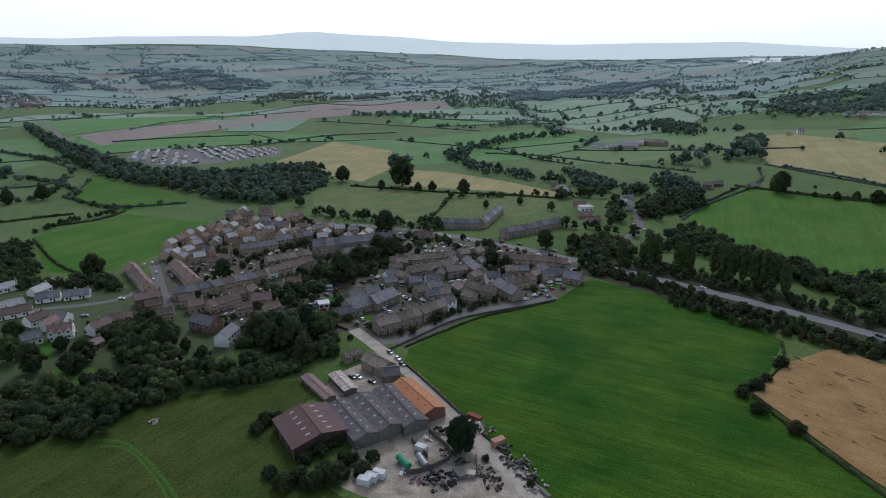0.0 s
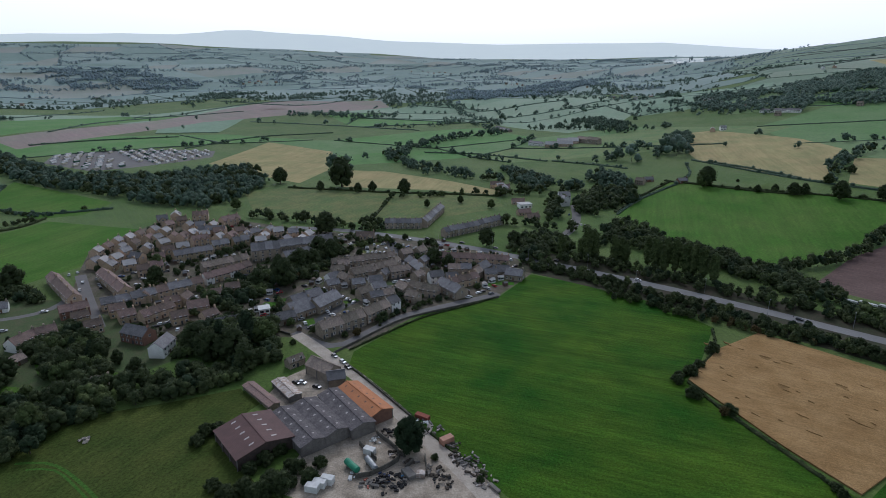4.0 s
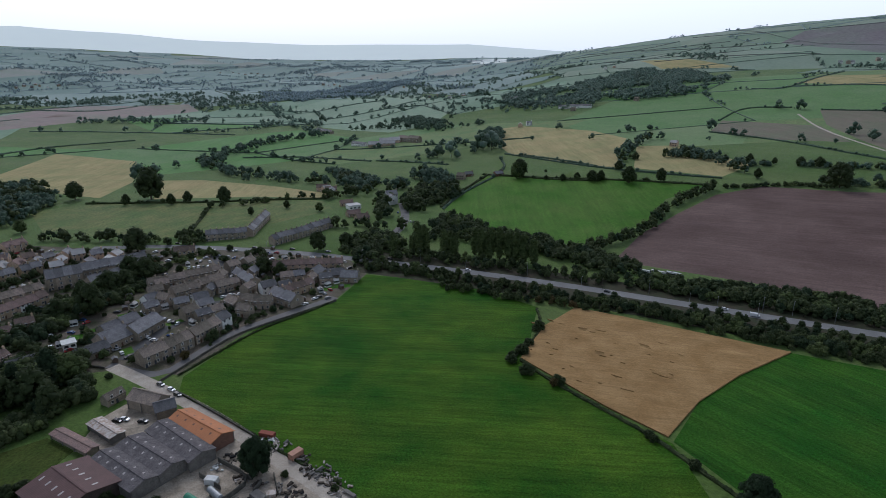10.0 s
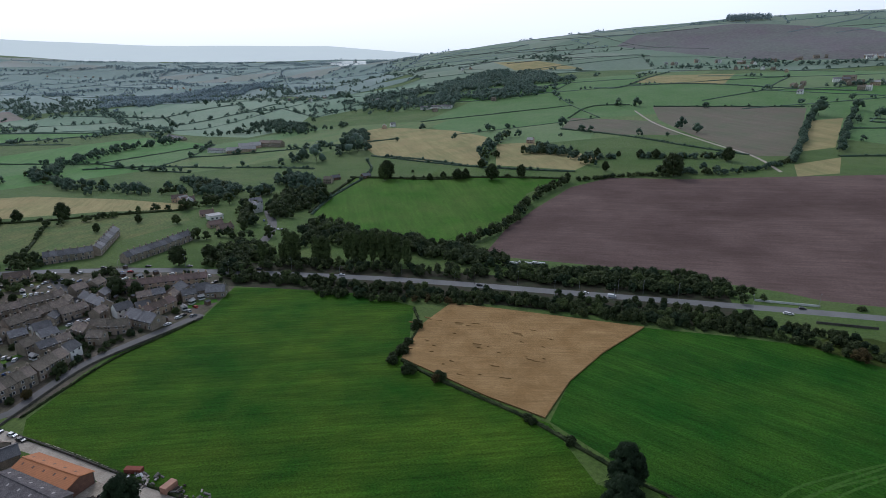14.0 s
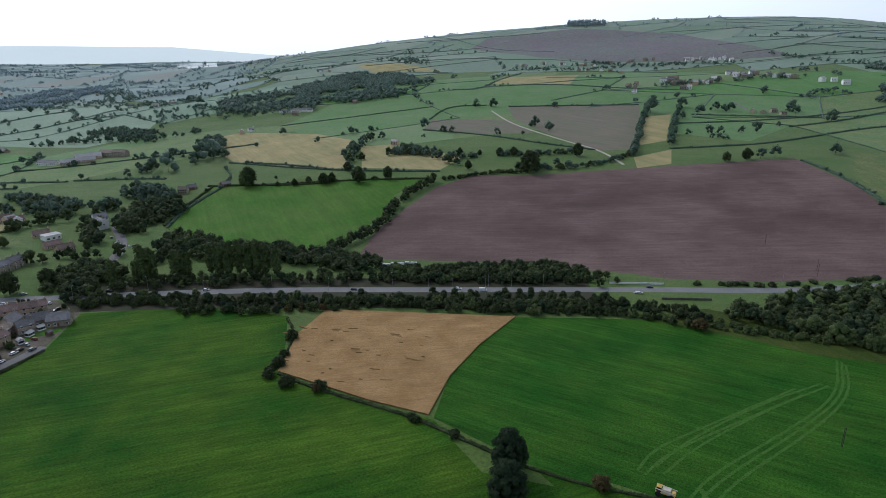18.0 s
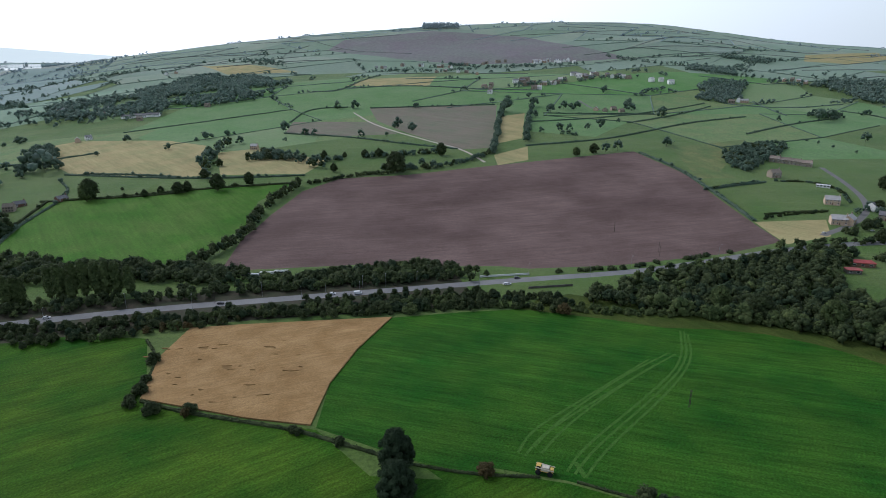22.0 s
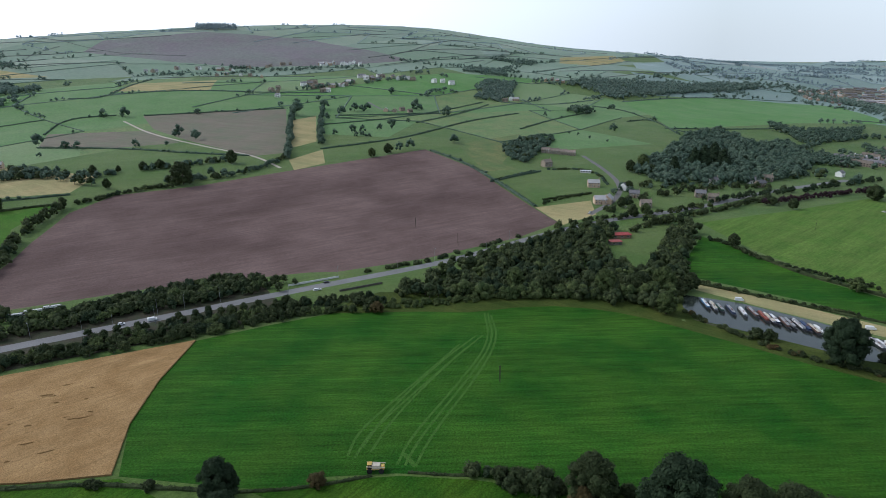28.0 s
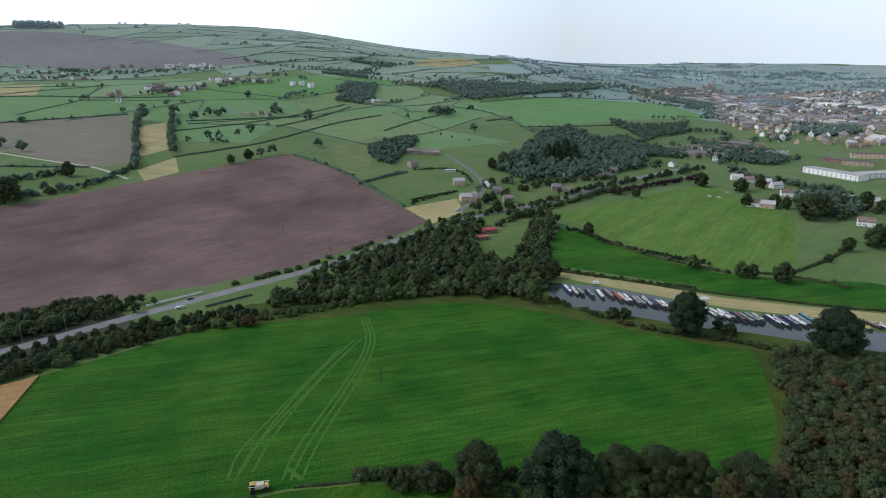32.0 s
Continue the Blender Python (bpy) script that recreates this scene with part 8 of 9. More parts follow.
def box_thing(name, label, category, x, y, turn, sx, sy, sz, material, trim=None, up=0.0):
    """A container, crate or tank housing with corner posts and a lid."""
    t = thing(name, label, category)
    part("body", Build().box(-sx / 2, -sy / 2, 0.15, sx / 2, sy / 2, sz, 0, 0.03), material, t)
    part("lid", Build().box(-sx / 2 - 0.08, -sy / 2 - 0.08, sz, sx / 2 + 0.08, sy / 2 + 0.08, sz + 0.12), trim or material, t)
    for px in (-1, 1):
        for py in (-1, 1):
            part("corner_post", Build().box(px * sx / 2 - 0.07, py * sy / 2 - 0.07, 0, px * sx / 2 + 0.07, py * sy / 2 + 0.07, sz), trim or material, t)
    settle(t, at(x, y, turn, up=up))


def tank(name, label, x, y, turn, length, r, material):
    t = thing(name, label, "tank")
    part("drum", Build().tube((-length / 2, 0, r + 0.6), (length / 2, 0, r + 0.6), r, None, 16), material, t, smooth=False)
    for s in (-1, 1):
        part("end_cap", Build().tube((s * length / 2, 0, r + 0.6), (s * (length / 2 + 0.35), 0, r + 0.6), r, r * 0.55, 16), material, t)
        part("cradle", Build().box(s * length * 0.3 - 0.15, -r * 0.8, 0, s * length * 0.3 + 0.15, r * 0.8, 0.9), BLOCK, t)
    settle(t, at(x, y, turn))


def heap(name, label, x, y, radius, n, materials, seed, size=0.7, ring=False):
    """A pile of scrap: many odd pieces (or tyres) thrown together."""
    rng = random.Random(seed)
    t = thing(name, label, "pile")
    for k in range(n):
        a, q = rng.uniform(0, 6.28), radius * math.sqrt(rng.random())
        z = max(0.0, (1 - q / radius)) * size * 1.3
        s = size * rng.uniform(0.5, 1.4)
        if ring:
            b = Build().tube((0, 0, 0), (0, 0, s * 0.4), s * 0.55, None, 10)
        else:
            b = Build().box(-s * rng.uniform(0.4, 1.6), -s * 0.5, 0, s * rng.uniform(0.4, 1.6), s * 0.5, s * rng.uniform(0.3, 0.9), 0, s * 0.08)
        p = part("tyre" if ring else "scrap_piece", b, rng.choice(materials), t)
        p.matrix_basis = pose(q * math.cos(a), q * math.sin(a), z, rng.uniform(-18, 18), rng.uniform(-18, 18), rng.uniform(0, 360))
    settle(t, at(x, y))


def sprayer(x, y, turn):
    """A yellow self-propelled field machine with tall wheels and folded booms."""
    t = thing("crop_sprayer", "yellow and cream crop sprayer parked at the field edge", "farm machine")
    yel, cream = mat("machine_yellow", (0.62, 0.42, 0.10), None, 1, 0.5), mat("machine_cream", (0.60, 0.54, 0.42), None, 1, 0.5)
    part("chassis", Build().box(-0.9, -2.8, 1.1, 0.9, 2.8, 1.5), yel, t)
    part("tank", Build().box(-1.0, -1.6, 1.5, 1.0, 1.1, 2.7, 0, 0.15), cream, t)
    cab = part("cab", Build().box(-0.8, 1.2, 1.5, 0.8, 2.6, 2.9, 0, 0.12), CARGLASS, t)
    part("cab_roof", Build().box(-0.85, 1.15, 2.9, 0.85, 2.65, 3.05), yel, cab)
    part("engine_hood", Build().box(-0.8, -2.9, 1.5, 0.8, -1.6, 2.3, 0, 0.1), yel, t)
    for s in (-1, 1):
        part("boom", Build().tube((s * 1.25, -3.1, 2.2), (s * 1.25, 2.9, 2.6), 0.14), cream, t)
        for q in (-1.9, 1.9):
            part("wheel", Build().tube((s * 1.0, q, 0.85), (s * 1.4, q, 0.85), 0.85, None, 16), TYRE, t)
    settle(t, at(x, y, turn, 1.15))



# ---- the farm, vehicles, boats and far buildings ----
barn("barn", "large maroon-roofed cattle shed with pale roof panels", -59.5, 216.4, -46.6, 196.7, 22.9, 5.0, 2.6, CLADDING, MAROON, PANEL, 1, 5)
for ax, ay, bx, by, span in ((-45.4, 222.8, -29.6, 198.7, 10.4), (-36.8, 228.4, -21.0, 204.3, 11.0), (-26.7, 235.3, -11.1, 207.5, 10.4)):
    barn("barn", "old grey corrugated cement barn bay with light panels", ax, ay, bx, by, span, 4.6, 1.5, BLOCK, CORRU, PANEL, 1, 5)
barn("barn", "orange-roofed farm shed with brick end wall", -19.2, 240.1, -3.8, 216.1, 10.5, 4.6, 1.8, BRICK, ORANGE, DARKPANEL, 1, 5)
barn("shed", "low dark lean-to shed along the yard", -64.5, 250.1, -49.5, 230.7, 4.8, 2.4, 0.6, STONE, BROWNTILE, PANEL, 1, 0)
barn("shed", "open shed with patched rusty tin roof", -51.4, 251.7, -41.5, 236.5, 5.7, 2.8, 0.5, BLOCK, TIN, TIN, 1, 0)
barn("barn", "old gritstone barn with a stone-slate roof", -37.0, 263.8, -25.6, 253.0, 8.5, 5.0, 2.8, STONE, STONETILE, PANEL, 1, 0)
barn("barn", "gritstone outbuilding with a dark slate roof", -29.0, 249.5, -20.8, 251.0, 7.0, 4.0, 2.4, STONE, SLATE, PANEL, 1, 0)
houses("stone", -49.4, 266.9, -42.7, 272.5, 1, 5, 3.4, label="roofless old stone outbuilding, half ruined", chimney=False)
houses("pale", 273.4, 989.1, 317.5, 976.9, 2, 12, 4.5, label="stone farm building beside the hall", chimney=False)
houses("stone", 338.1, 1013.3, 360.3, 970.3, 2, 10, 7, label="tall old stone hall", chimney=False)
houses("white", 256.4, 1025.5, 274.1, 1001.7, 1, 9, 4, label="white farm shed beside the hall", chimney=False)
houses("slate", 249.8, 1297.2, 266.8, 1235.0, 1, 9, 4, label="slate-roofed farm shed among trees", chimney=False)
houses("pale", 299.8, 1010.7, 334.9, 1003.2, 2, 14, 5, label="wide grey farm shed", chimney=False)
houses("white", 720.8, 1100.1, 760.5, 1042.3, 3, 9, 4, label="long white farm shed on the slope", chimney=False)
houses("pale", 728.0, 1324.8, 748.2, 1304.5, 1, 9, 5, label="house on the wooded slope", chimney=False)
box_thing("silage_trailer", "white covered livestock trailer beside bushes", "trailer", -28.3, 177.4, -20.1, 4.5, 2.6, 2.6, WHITEPAINT, None)
box_thing("silage_trailer", "white covered livestock trailer beside bushes", "trailer", -26.0, 179.4, -20.2, 4.5, 2.6, 2.6, WHITEPAINT, None)
box_thing("silage_trailer", "white covered livestock trailer beside bushes", "trailer", -23.4, 181.0, -20.3, 4.5, 2.6, 2.6, WHITEPAINT, None)
box_thing("container", "salmon-pink storage container on the verge", "container", 21.1, 199.6, 30.7, 5.2, 2.6, 2.6, mat("salmon_paint", (0.48, 0.26, 0.18), None, 3, 0.7), None)
box_thing("container", "white site cabin in the yard", "container", -8.8, 196.1, -31.7, 4.3, 2.4, 2.4, WHITEPAINT, None)
box_thing("trailer", "pale flatbed trailer with a load", "trailer", 9.7, 181.0, -9.9, 2.9, 2.4, 1.8, TIN, None)
box_thing("trailer", "rusty red tipping trailer on the verge", "trailer", 12.8, 217.3, -37.9, 6.2, 2.2, 1.7, mat("rust_red", (0.28, 0.09, 0.06), None, 1, 0.9), None)
box_thing("trough", "pale concrete trough beside the track", "trough", 34.7, 171.6, -60.4, 5.0, 1.2, 0.9, BLOCK, None)
box_thing("silage_clamp", "heap under a grey sheet", "clamp", 5.4, 181.9, -62.2, 5.4, 3, 1.6, BLOCK, None)
tank("slurry_tank", "green cylindrical slurry tank", -15.0, 187.3, -54.9, 7.0, 1.3, mat("tank_green", (0.04, 0.25, 0.14), None, 2, 0.5))
tank("slurry_tank", "grey steel tanker in the yard", -8.1, 188.0, -63.2, 7.0, 1.2, STEEL)
heap("tyre_heap", "heap of black tyres on packed earth", -1.8, 178.4, 6, 60, [TYRE], 740, 0.9, True)
heap("scrap_heap", "scrap heap beside tyres on packed earth", -5.5, 180.5, 4, 26, [TYRE, BLOCK, BOATPAINT["navy"]], 700, 0.7, False)
heap("scrap_heap", "scrap heap with drums on packed earth", 1.0, 179.3, 4, 20, [TYRE, BLOCK, BOATPAINT["blue"]], 770, 0.7, False)
heap("scrap_heap", "white bags and rubble on packed earth", 12.3, 213.3, 4, 22, [WHITEPAINT, BLOCK, TIN], 860, 0.7, False)
heap("scrap_heap", "rubble beside the track on packed earth", 16.7, 208.8, 4, 22, [BLOCK, TIN], 905, 0.7, False)
heap("scrap_heap", "rubble and old timber on packed earth", 25.5, 190.9, 5, 30, [BLOCK, BARK, TIN], 1010, 0.7, False)
heap("scrap_heap", "rubble and old timber on packed earth", 29.4, 183.9, 5, 30, [BLOCK, BARK, TIN], 1060, 0.7, False)
heap("scrap_heap", "builders rubble on packed earth", 32.0, 176.1, 4, 22, [BLOCK, TIN, BARK], 1100, 0.7, False)
heap("tyre_heap", "old tyres among weeds on packed earth", 17.3, 177.2, 4, 26, [TYRE, BARK], 945, 0.9, True)
heap("scrap_heap", "weedy rubble on packed earth", 14.2, 183.6, 4, 20, [BARK, BLOCK], 905, 0.7, False)
heap("scrap_heap", "stacked blocks on packed earth", 6.3, 188.0, 3, 14, [BLOCK, BARK], 820, 0.7, False)
heap("scrap_heap", "white feed bags on packed earth", -14.8, 183.5, 2.4, 12, [WHITEPAINT], 600, 0.7, False)
heap("scrap_heap", "farm scrap on packed earth", 0.7, 193.6, 3, 16, [BARK, TIN], 760, 0.7, False)
heap("scrap_heap", "pallets and bags on packed earth", -6.1, 203.9, 2.5, 12, [BLOCK, WHITEPAINT], 690, 0.7, False)
heap("scrap_heap", "dark farm scrap on packed earth", -1.9, 208.5, 3, 14, [BARK, TYRE], 730, 0.7, False)
heap("scrap_heap", "rubble heap on packed earth", 23.8, 197.0, 3, 18, [BLOCK, BARK], 985, 0.7, False)
heap("scrap_heap", "broken concrete on packed earth", 27.6, 188.1, 4, 20, [BLOCK], 1035, 0.7, False)
heap("scrap_heap", "red and grey farm parts on packed earth", -9.2, 179.0, 2.5, 12, [BLOCK, BOATPAINT["red"]], 660, 0.7, False)
wall_line("grey concrete-block yard wall", [(-6.1, 208.3), (4.6, 193.0), (-1.0, 187.7), (-8.7, 183.2)], 1.9)
wall_line("grey concrete-block yard wall", [(-12.7, 201.7), (-6.3, 191.7)], 1.9)
wall_line("grey concrete-block yard wall", [(1.7, 195.1), (4.6, 192.6)], 1.9)
wall_line("grey concrete-block yard wall", [(12.0, 191.7), (12.0, 181.0)], 1.9)
wall_line("grey concrete-block yard wall", [(4.2, 185.3), (7.4, 189.3)], 1.9)
wall_line("grey concrete-block yard wall", [(-13.8, 182.6), (-8.7, 183.2)], 1.9)
heap("rubble_heap", "pale heap of stones in the meadow", -121, 216, 2.2, 12, [TRACK, BLOCK], 1300, 0.8, False)
wall_line("stone parapet of an old lane bridge", [(-163, 214), (-155, 217), (-147, 221)], 2.0)
sprayer(177.0, 59.9, 10)
cars(-15.5, (-40.2, 371.7, 'white'), (-37.7, 368.6, 'white'), (-35.2, 365.5, 'red'), (-32.3, 361.4, 'white'), (-29.9, 358.4, 'grey'), (-27.5, 355.5, 'silver'), (-24.8, 351.6, 'white'), (-22.8, 348.8, 'black'), (-20.6, 346.0, 'white'))
cars(-10.5, (-13.3, 446.0, 'white'), (-10.2, 445.9, 'white'), (-7.1, 445.9, 'white'), (-4.0, 444.4, 'grey'), (-0.5, 444.3, 'white'), (-8.7, 465.4, 'white'), (-5.4, 459.2, 'white'))
cars(-65.7, (6.0, 378.3, 'white'), (10.6, 380.4, 'white'), (15.5, 379.3, 'white'), (8.1, 372.0, 'black'), (-4.6, 371.1, 'black'), (19.5, 374.9, 'silver'))
cars(-67.2, (58.5, 353.2, 'white'), (66.1, 351.2, 'grey'), (51.2, 346.8, 'white'), (61.3, 355.1, 'black'))
cars(-146.2, (-23.0, 270.0, 'white'), (-27.5, 276.7, 'grey'), (-20.3, 264.1, 'black'))
cars(28.2, (-219.5, 417.3, 'white'), (-216.1, 422.4, 'white'), (-203.4, 401.1, 'white'), (-198.6, 386.1, 'white'), (-190.4, 395.0, 'silver'), (-186.8, 389.2, 'black'), (-184.3, 392.6, 'white'), (-196.8, 406.9, 'silver'), (-182.1, 396.0, 'white'))
cars(-65.1, (-127.6, 325.9, 'white'), (-124.6, 326.7, 'silver'), (-123.0, 330.0, 'white'), (-129.8, 322.7, 'black'))
cars(-78.6, (-211.4, 325.5, 'silver'), (-268.4, 386.1, 'white'), (-204.6, 302.4, 'grey'), (-203.1, 351.6, 'white'))
cars(-21.5, (172.2, 521.2, 'white'), (172.8, 513.5, 'silver'), (173.6, 507.9, 'black'), (175.8, 504.1, 'white'), (178.1, 502.2, 'grey'), (176.1, 541.0, 'blue'), (217.0, 564.3, 'white'))
cars(-81.4, (-204.0, 483.9, 'white'), (-176.0, 416.5, 'grey'), (-165.2, 404.0, 'white'), (-148.8, 435.8, 'white'), (-140.6, 415.9, 'silver'), (-119.4, 391.5, 'silver'), (-108.7, 380.2, 'white'), (-81.5, 434.6, 'white'), (-127.9, 380.5, 'white'), (-133.9, 375.3, 'grey'), (-181.9, 410.3, 'blue'), (-164.9, 392.3, 'silver'), (-105.2, 415.2, 'white'), (-96.3, 402.8, 'grey'), (-80.0, 379.8, 'white'))
cars(-121.7, (4.3, 485.8, 'white'), (35.3, 478.3, 'black'), (62.2, 462.7, 'black'), (86.8, 445.4, 'grey'), (-21.0, 514.1, 'black'), group="cars on the main road")
cars(-138.0, (169.0, 364.6, 'white'), (234.1, 292.2, 'black'), (352.3, 150.0, 'white'), (125.8, 409.6, 'black'), group="cars on the main road")
cars(-138.0, (289.4, 227.6, 'white'), van=True, group="cars on the main road")
cars(-144.4, (281.0, 241.7, 'white'), (367.3, 148.2, 'black'), (352.7, 148.7, 'white'), group="cars on the main road")
cars(-117.1, (620.7, -75.8, 'white'), (599.9, -65.5, 'silver'), (643.3, -86.1, 'grey'), (609.9, -80.4, 'white'), (587.0, -43.9, 'white'))
cars(-233.4, (642.7, -333.7, 'white'), (636.6, -341.7, 'white'), (660.3, -362.6, 'silver'))
cars(-184.1, (341.5, -182.4, 'white'), van=True)
cars(-184.2, (376.3, -122.7, 'white'), van=True)
cars(-123.7, (-43.2, 251.8, 'black'), (-40.5, 251.8, 'white'), (-33.4, 247.1, 'black'))
boats(-264.5, (365.1, -99.6, 'blue', 'white', 1.05), (362.1, -103.6, 'white', 'cream', 0.97), (359.7, -106.8, 'green', 'grey', 0.84), (356.8, -112.3, 'navy', 'grey', 1.02), (354.8, -118.5, 'white', 'white', 0.94), (355.5, -124.3, 'brown', 'grey', 1.05), (349.6, -128.5, 'red', 'red', 1.05), (347.4, -131.1, 'white', 'cream', 1.05), (346.3, -133.5, 'navy', 'white', 1.05), (342.1, -137.4, 'brown', 'grey', 1.05), (341.4, -140.1, 'grey', 'grey', 0.99), (340.6, -144.5, 'white', 'grey', 1.05))
boats(-264.5, (338.0, -147.2, 'navy', 'navy', 0.97), (335.0, -150.3, 'brown', 'cream', 0.96), (333.8, -152.9, 'white', 'white', 0.86), (320.1, -175.7, 'white', 'grey', 0.94), (318.7, -178.1, 'grey', 'white', 0.98), (316.4, -181.7, 'white', 'white', 1.05), (315.7, -183.9, 'red', 'grey', 1.05), (312.9, -188.7, 'navy', 'brown', 1.05), (310.6, -192.0, 'brown', 'grey', 1.05), (310.7, -195.6, 'green', 'grey', 1.05), (310.8, -199.1, 'grey', 'cream', 0.81), (306.3, -205.9, 'navy', 'white', 1.05))
boats(-264.5, (305.2, -210.0, 'white', 'navy', 1.05), (304.1, -215.1, 'navy', 'grey', 1.05), (304.1, -219.5, 'white', 'white', 1.04), (304.5, -223.4, 'grey', 'teal', 0.91), (308.7, -228.1, 'teal', 'grey', 0.82), (294.9, -252.0, 'cream', 'yellow', 0.72), (296.0, -258.9, 'brown', 'grey', 0.68), (291.8, -263.5, 'white', 'grey', 0.77), (289.3, -266.9, 'navy', 'grey', 0.82))
boats(30, (281.0, 314.1, 'white', 'white', 0.8), (288.9, 307.6, 'white', 'white', 0.8), (296.7, 301.1, 'white', 'white', 0.8), (280.0, 325.5, 'white', 'white', 0.8))
for x, y, a in [(42.6, 458.6, -34.0), (84.3, 447.0, -222.7), (104.3, 409.3, -40.9), (144.0, 394.0, -220.9), (163.4, 356.1, -44.0), (202.2, 338.7, -224.0), (219.0, 299.4, -48.6), (256.2, 278.9, -228.6), (271.9, 239.4, -48.5), (309.2, 219.0, -228.5), (298.5, 230.2, -227.3), (260.9, 249.8, -46.4), (285.5, 222.8, -47.6), (323.1, 203.0, -227.6), (339.4, 163.8, -48.2), (376.6, 143.1, -230.2), (391.2, 103.2, -50.2), (428.3, 83.2, -223.8), (447.3, 45.1, -43.8), (486.9, 29.5, -220.0)]:
    place(LAMP, at(x, y, a))
for x, y in [(249.7, 19.9), (512.1, 115.8), (516.6, 116.9), (474.8, 72.0), (250.1, 19.5), (465.3, 69.6), (563.5, -239.7), (317.6, 255.9), (233.4, 296.5)]:
    place(POLE, at(x, y, 30))
def caravan_park(seed, poly, turn):
    """Close rows of static caravans inside an outline."""
    rng = random.Random(seed)
    c, q = math.cos(radians(turn)), math.sin(radians(turn))
    for i in range(-30, 30):
        for j in range(-30, 30):
            u, v = i * 14.5 + rng.uniform(-1.5, 1.5), j * 11.5 + rng.uniform(-1, 1)
            x, y = -370 + u * c - v * q, 940 + u * q + v * c
            if inside(np.array([x]), np.array([y]), poly)[0] and rng.random() < 0.9:
                place(CARAVANS[rng.choice([0, 0, 1, 1, 2])], at(x, y, turn + 55 + rng.uniform(-6, 6), 0.9))


caravan_park(41, [(-470, 900), (-487, 954), (-457, 987), (-400, 935), (-347, 868), (-385, 841)], 20)
caravan_park(42, [(-425, 990), (-400, 1015), (-342, 1032), (-278, 1027), (-266, 964), (-297, 917), (-322, 884), (-384, 945)], 35)
wall_line("white bridge parapet beside the road", [(356.7, 171.8), (379.1, 143.5)], 1.3).data.materials[0] = WHITEPAINT
wall_line("stone parapet of the canal bridge", [(352.3, 133.8), (371.6, 109.6)], 1.4)
flat_block("school", "modern white school building with a pale flat roof", 783.9, -534.9, 707.3, -556.6, 18, 7, RENDER, PALEROOF, 12, 2)
flat_block("school", "white flat-roofed school wing with windows", 720.3, -571.5, 731.7, -637.1, 16, 6, RENDER, PALEROOF, 8, 2)
flat_block("school", "brick school block with a grey flat roof", 868.1, -616.1, 835.2, -632.1, 14, 5, BRICK, CORRU, 5, 1)
flat_block("school", "grey flat-roofed school block with windows", 827.3, -622.2, 800.0, -647.8, 12, 6, OCHRE, CORRU, 6, 2)
flat_block("school", "long school block with windows", 879.8, -673.2, 855.8, -711.0, 14, 7, BUFF, CORRU, 8, 2)
flat_block("shed", "red-roofed boatyard shed among trees", 505.3, -57.4, 509.7, -73.2, 8, 3, BRICK, mat("red_sheet", (0.36, 0.06, 0.055), None, 3, 0.7), 3, 1)
flat_block("shed", "small red-roofed shed among trees", 486.9, -54.2, 489.6, -63.4, 6, 2.6, BLOCK, mat("faded_red_sheet", (0.38, 0.10, 0.09), None, 3, 0.7), 2, 1)
flat_block("glasshouse", "long pale polytunnel beside the lane", 751.9, -41.5, 749.7, -54.3, 5, 2.4, WHITEPAINT, WHITEPAINT, 4, 1)
flat_block("factory", "long white warehouse in the town", 2080.9, -1346.2, 1973.4, -1365.6, 40, 9, WHITEPAINT, PALEROOF, 6, 1)
flat_block("factory", "white factory in the town", 1812.3, -1347.3, 1661.3, -1351.8, 50, 10, WHITEPAINT, PALEROOF, 8, 1)
flat_block("factory", "pale factory in the town", 1881.5, -1285.2, 1813.1, -1329.9, 40, 9, RENDER, PALEROOF, 6, 1)
flat_block("shed", "white boathouse by the village", 135.7, 572.4, 148.2, 574.0, 10, 4, RENDER, PALEROOF, 3, 1)
flat_block("shed", "white marquee roof in a garden", -74.8, 333.5, -68.9, 335.2, 6, 3, RENDER, WHITEPAINT, 2, 1)
def cluster(group, spots, looks, seed, per=2, spread=9.0, eaves=5.6, depth=8.5, wide=11.0, far=1):
    """Loose groups of stone houses and cottages round the given places."""
    rng = random.Random(seed)
    for x, y in spots:
        for _ in range(per):
            a, px, py = rng.uniform(-0.5, 0.5) + rng.choice([0.0, 0.0, 1.57]), x + rng.uniform(-1, 1) * spread, y + rng.uniform(-1, 1) * spread
            w = wide * rng.uniform(0.75, 1.5) / 2
            base = math.atan2(px, -py) + a
            houses(rng.choice(looks), px - w * math.cos(base), py - w * math.sin(base), px + w * math.cos(base), py + w * math.sin(base), max(1, round(w / 6)), depth, eaves * rng.uniform(0.8, 1.15), group=group, far=far)


def town(seed, poly, spacing, looks):
    """Streets of a small town: short terraces and pairs, bent along the slope, with gaps."""
    rng = random.Random(seed)
    p = np.array(poly)
    (x0, y0), (x1, y1) = p.min(0), p.max(0)
    y = y0
    while y < y1:
        x = x0 + rng.uniform(0, spacing)
        while x < x1:
            if inside(np.array([x]), np.array([y]), poly)[0] and rng.random() < 0.86:
                a = 0.9 + 0.7 * math.sin(x / 210 + y / 330) + rng.uniform(-0.15, 0.15) + (1.57 if math.sin(x / 150) * math.cos(y / 130) > 0.35 else 0)
                n = rng.choice([1, 2, 2, 4, 5])
                w = n * rng.uniform(6, 8.5) / 2
                houses(rng.choice(looks), x - w * math.cos(a), y - w * math.sin(a), x + w * math.cos(a), y + w * math.sin(a), n, rng.uniform(7.5, 9.5), rng.uniform(4.6, 6.0), group="town houses", far=2)
            x += spacing * rng.uniform(0.8, 1.5)
        y += spacing * rng.uniform(0.55, 0.8)


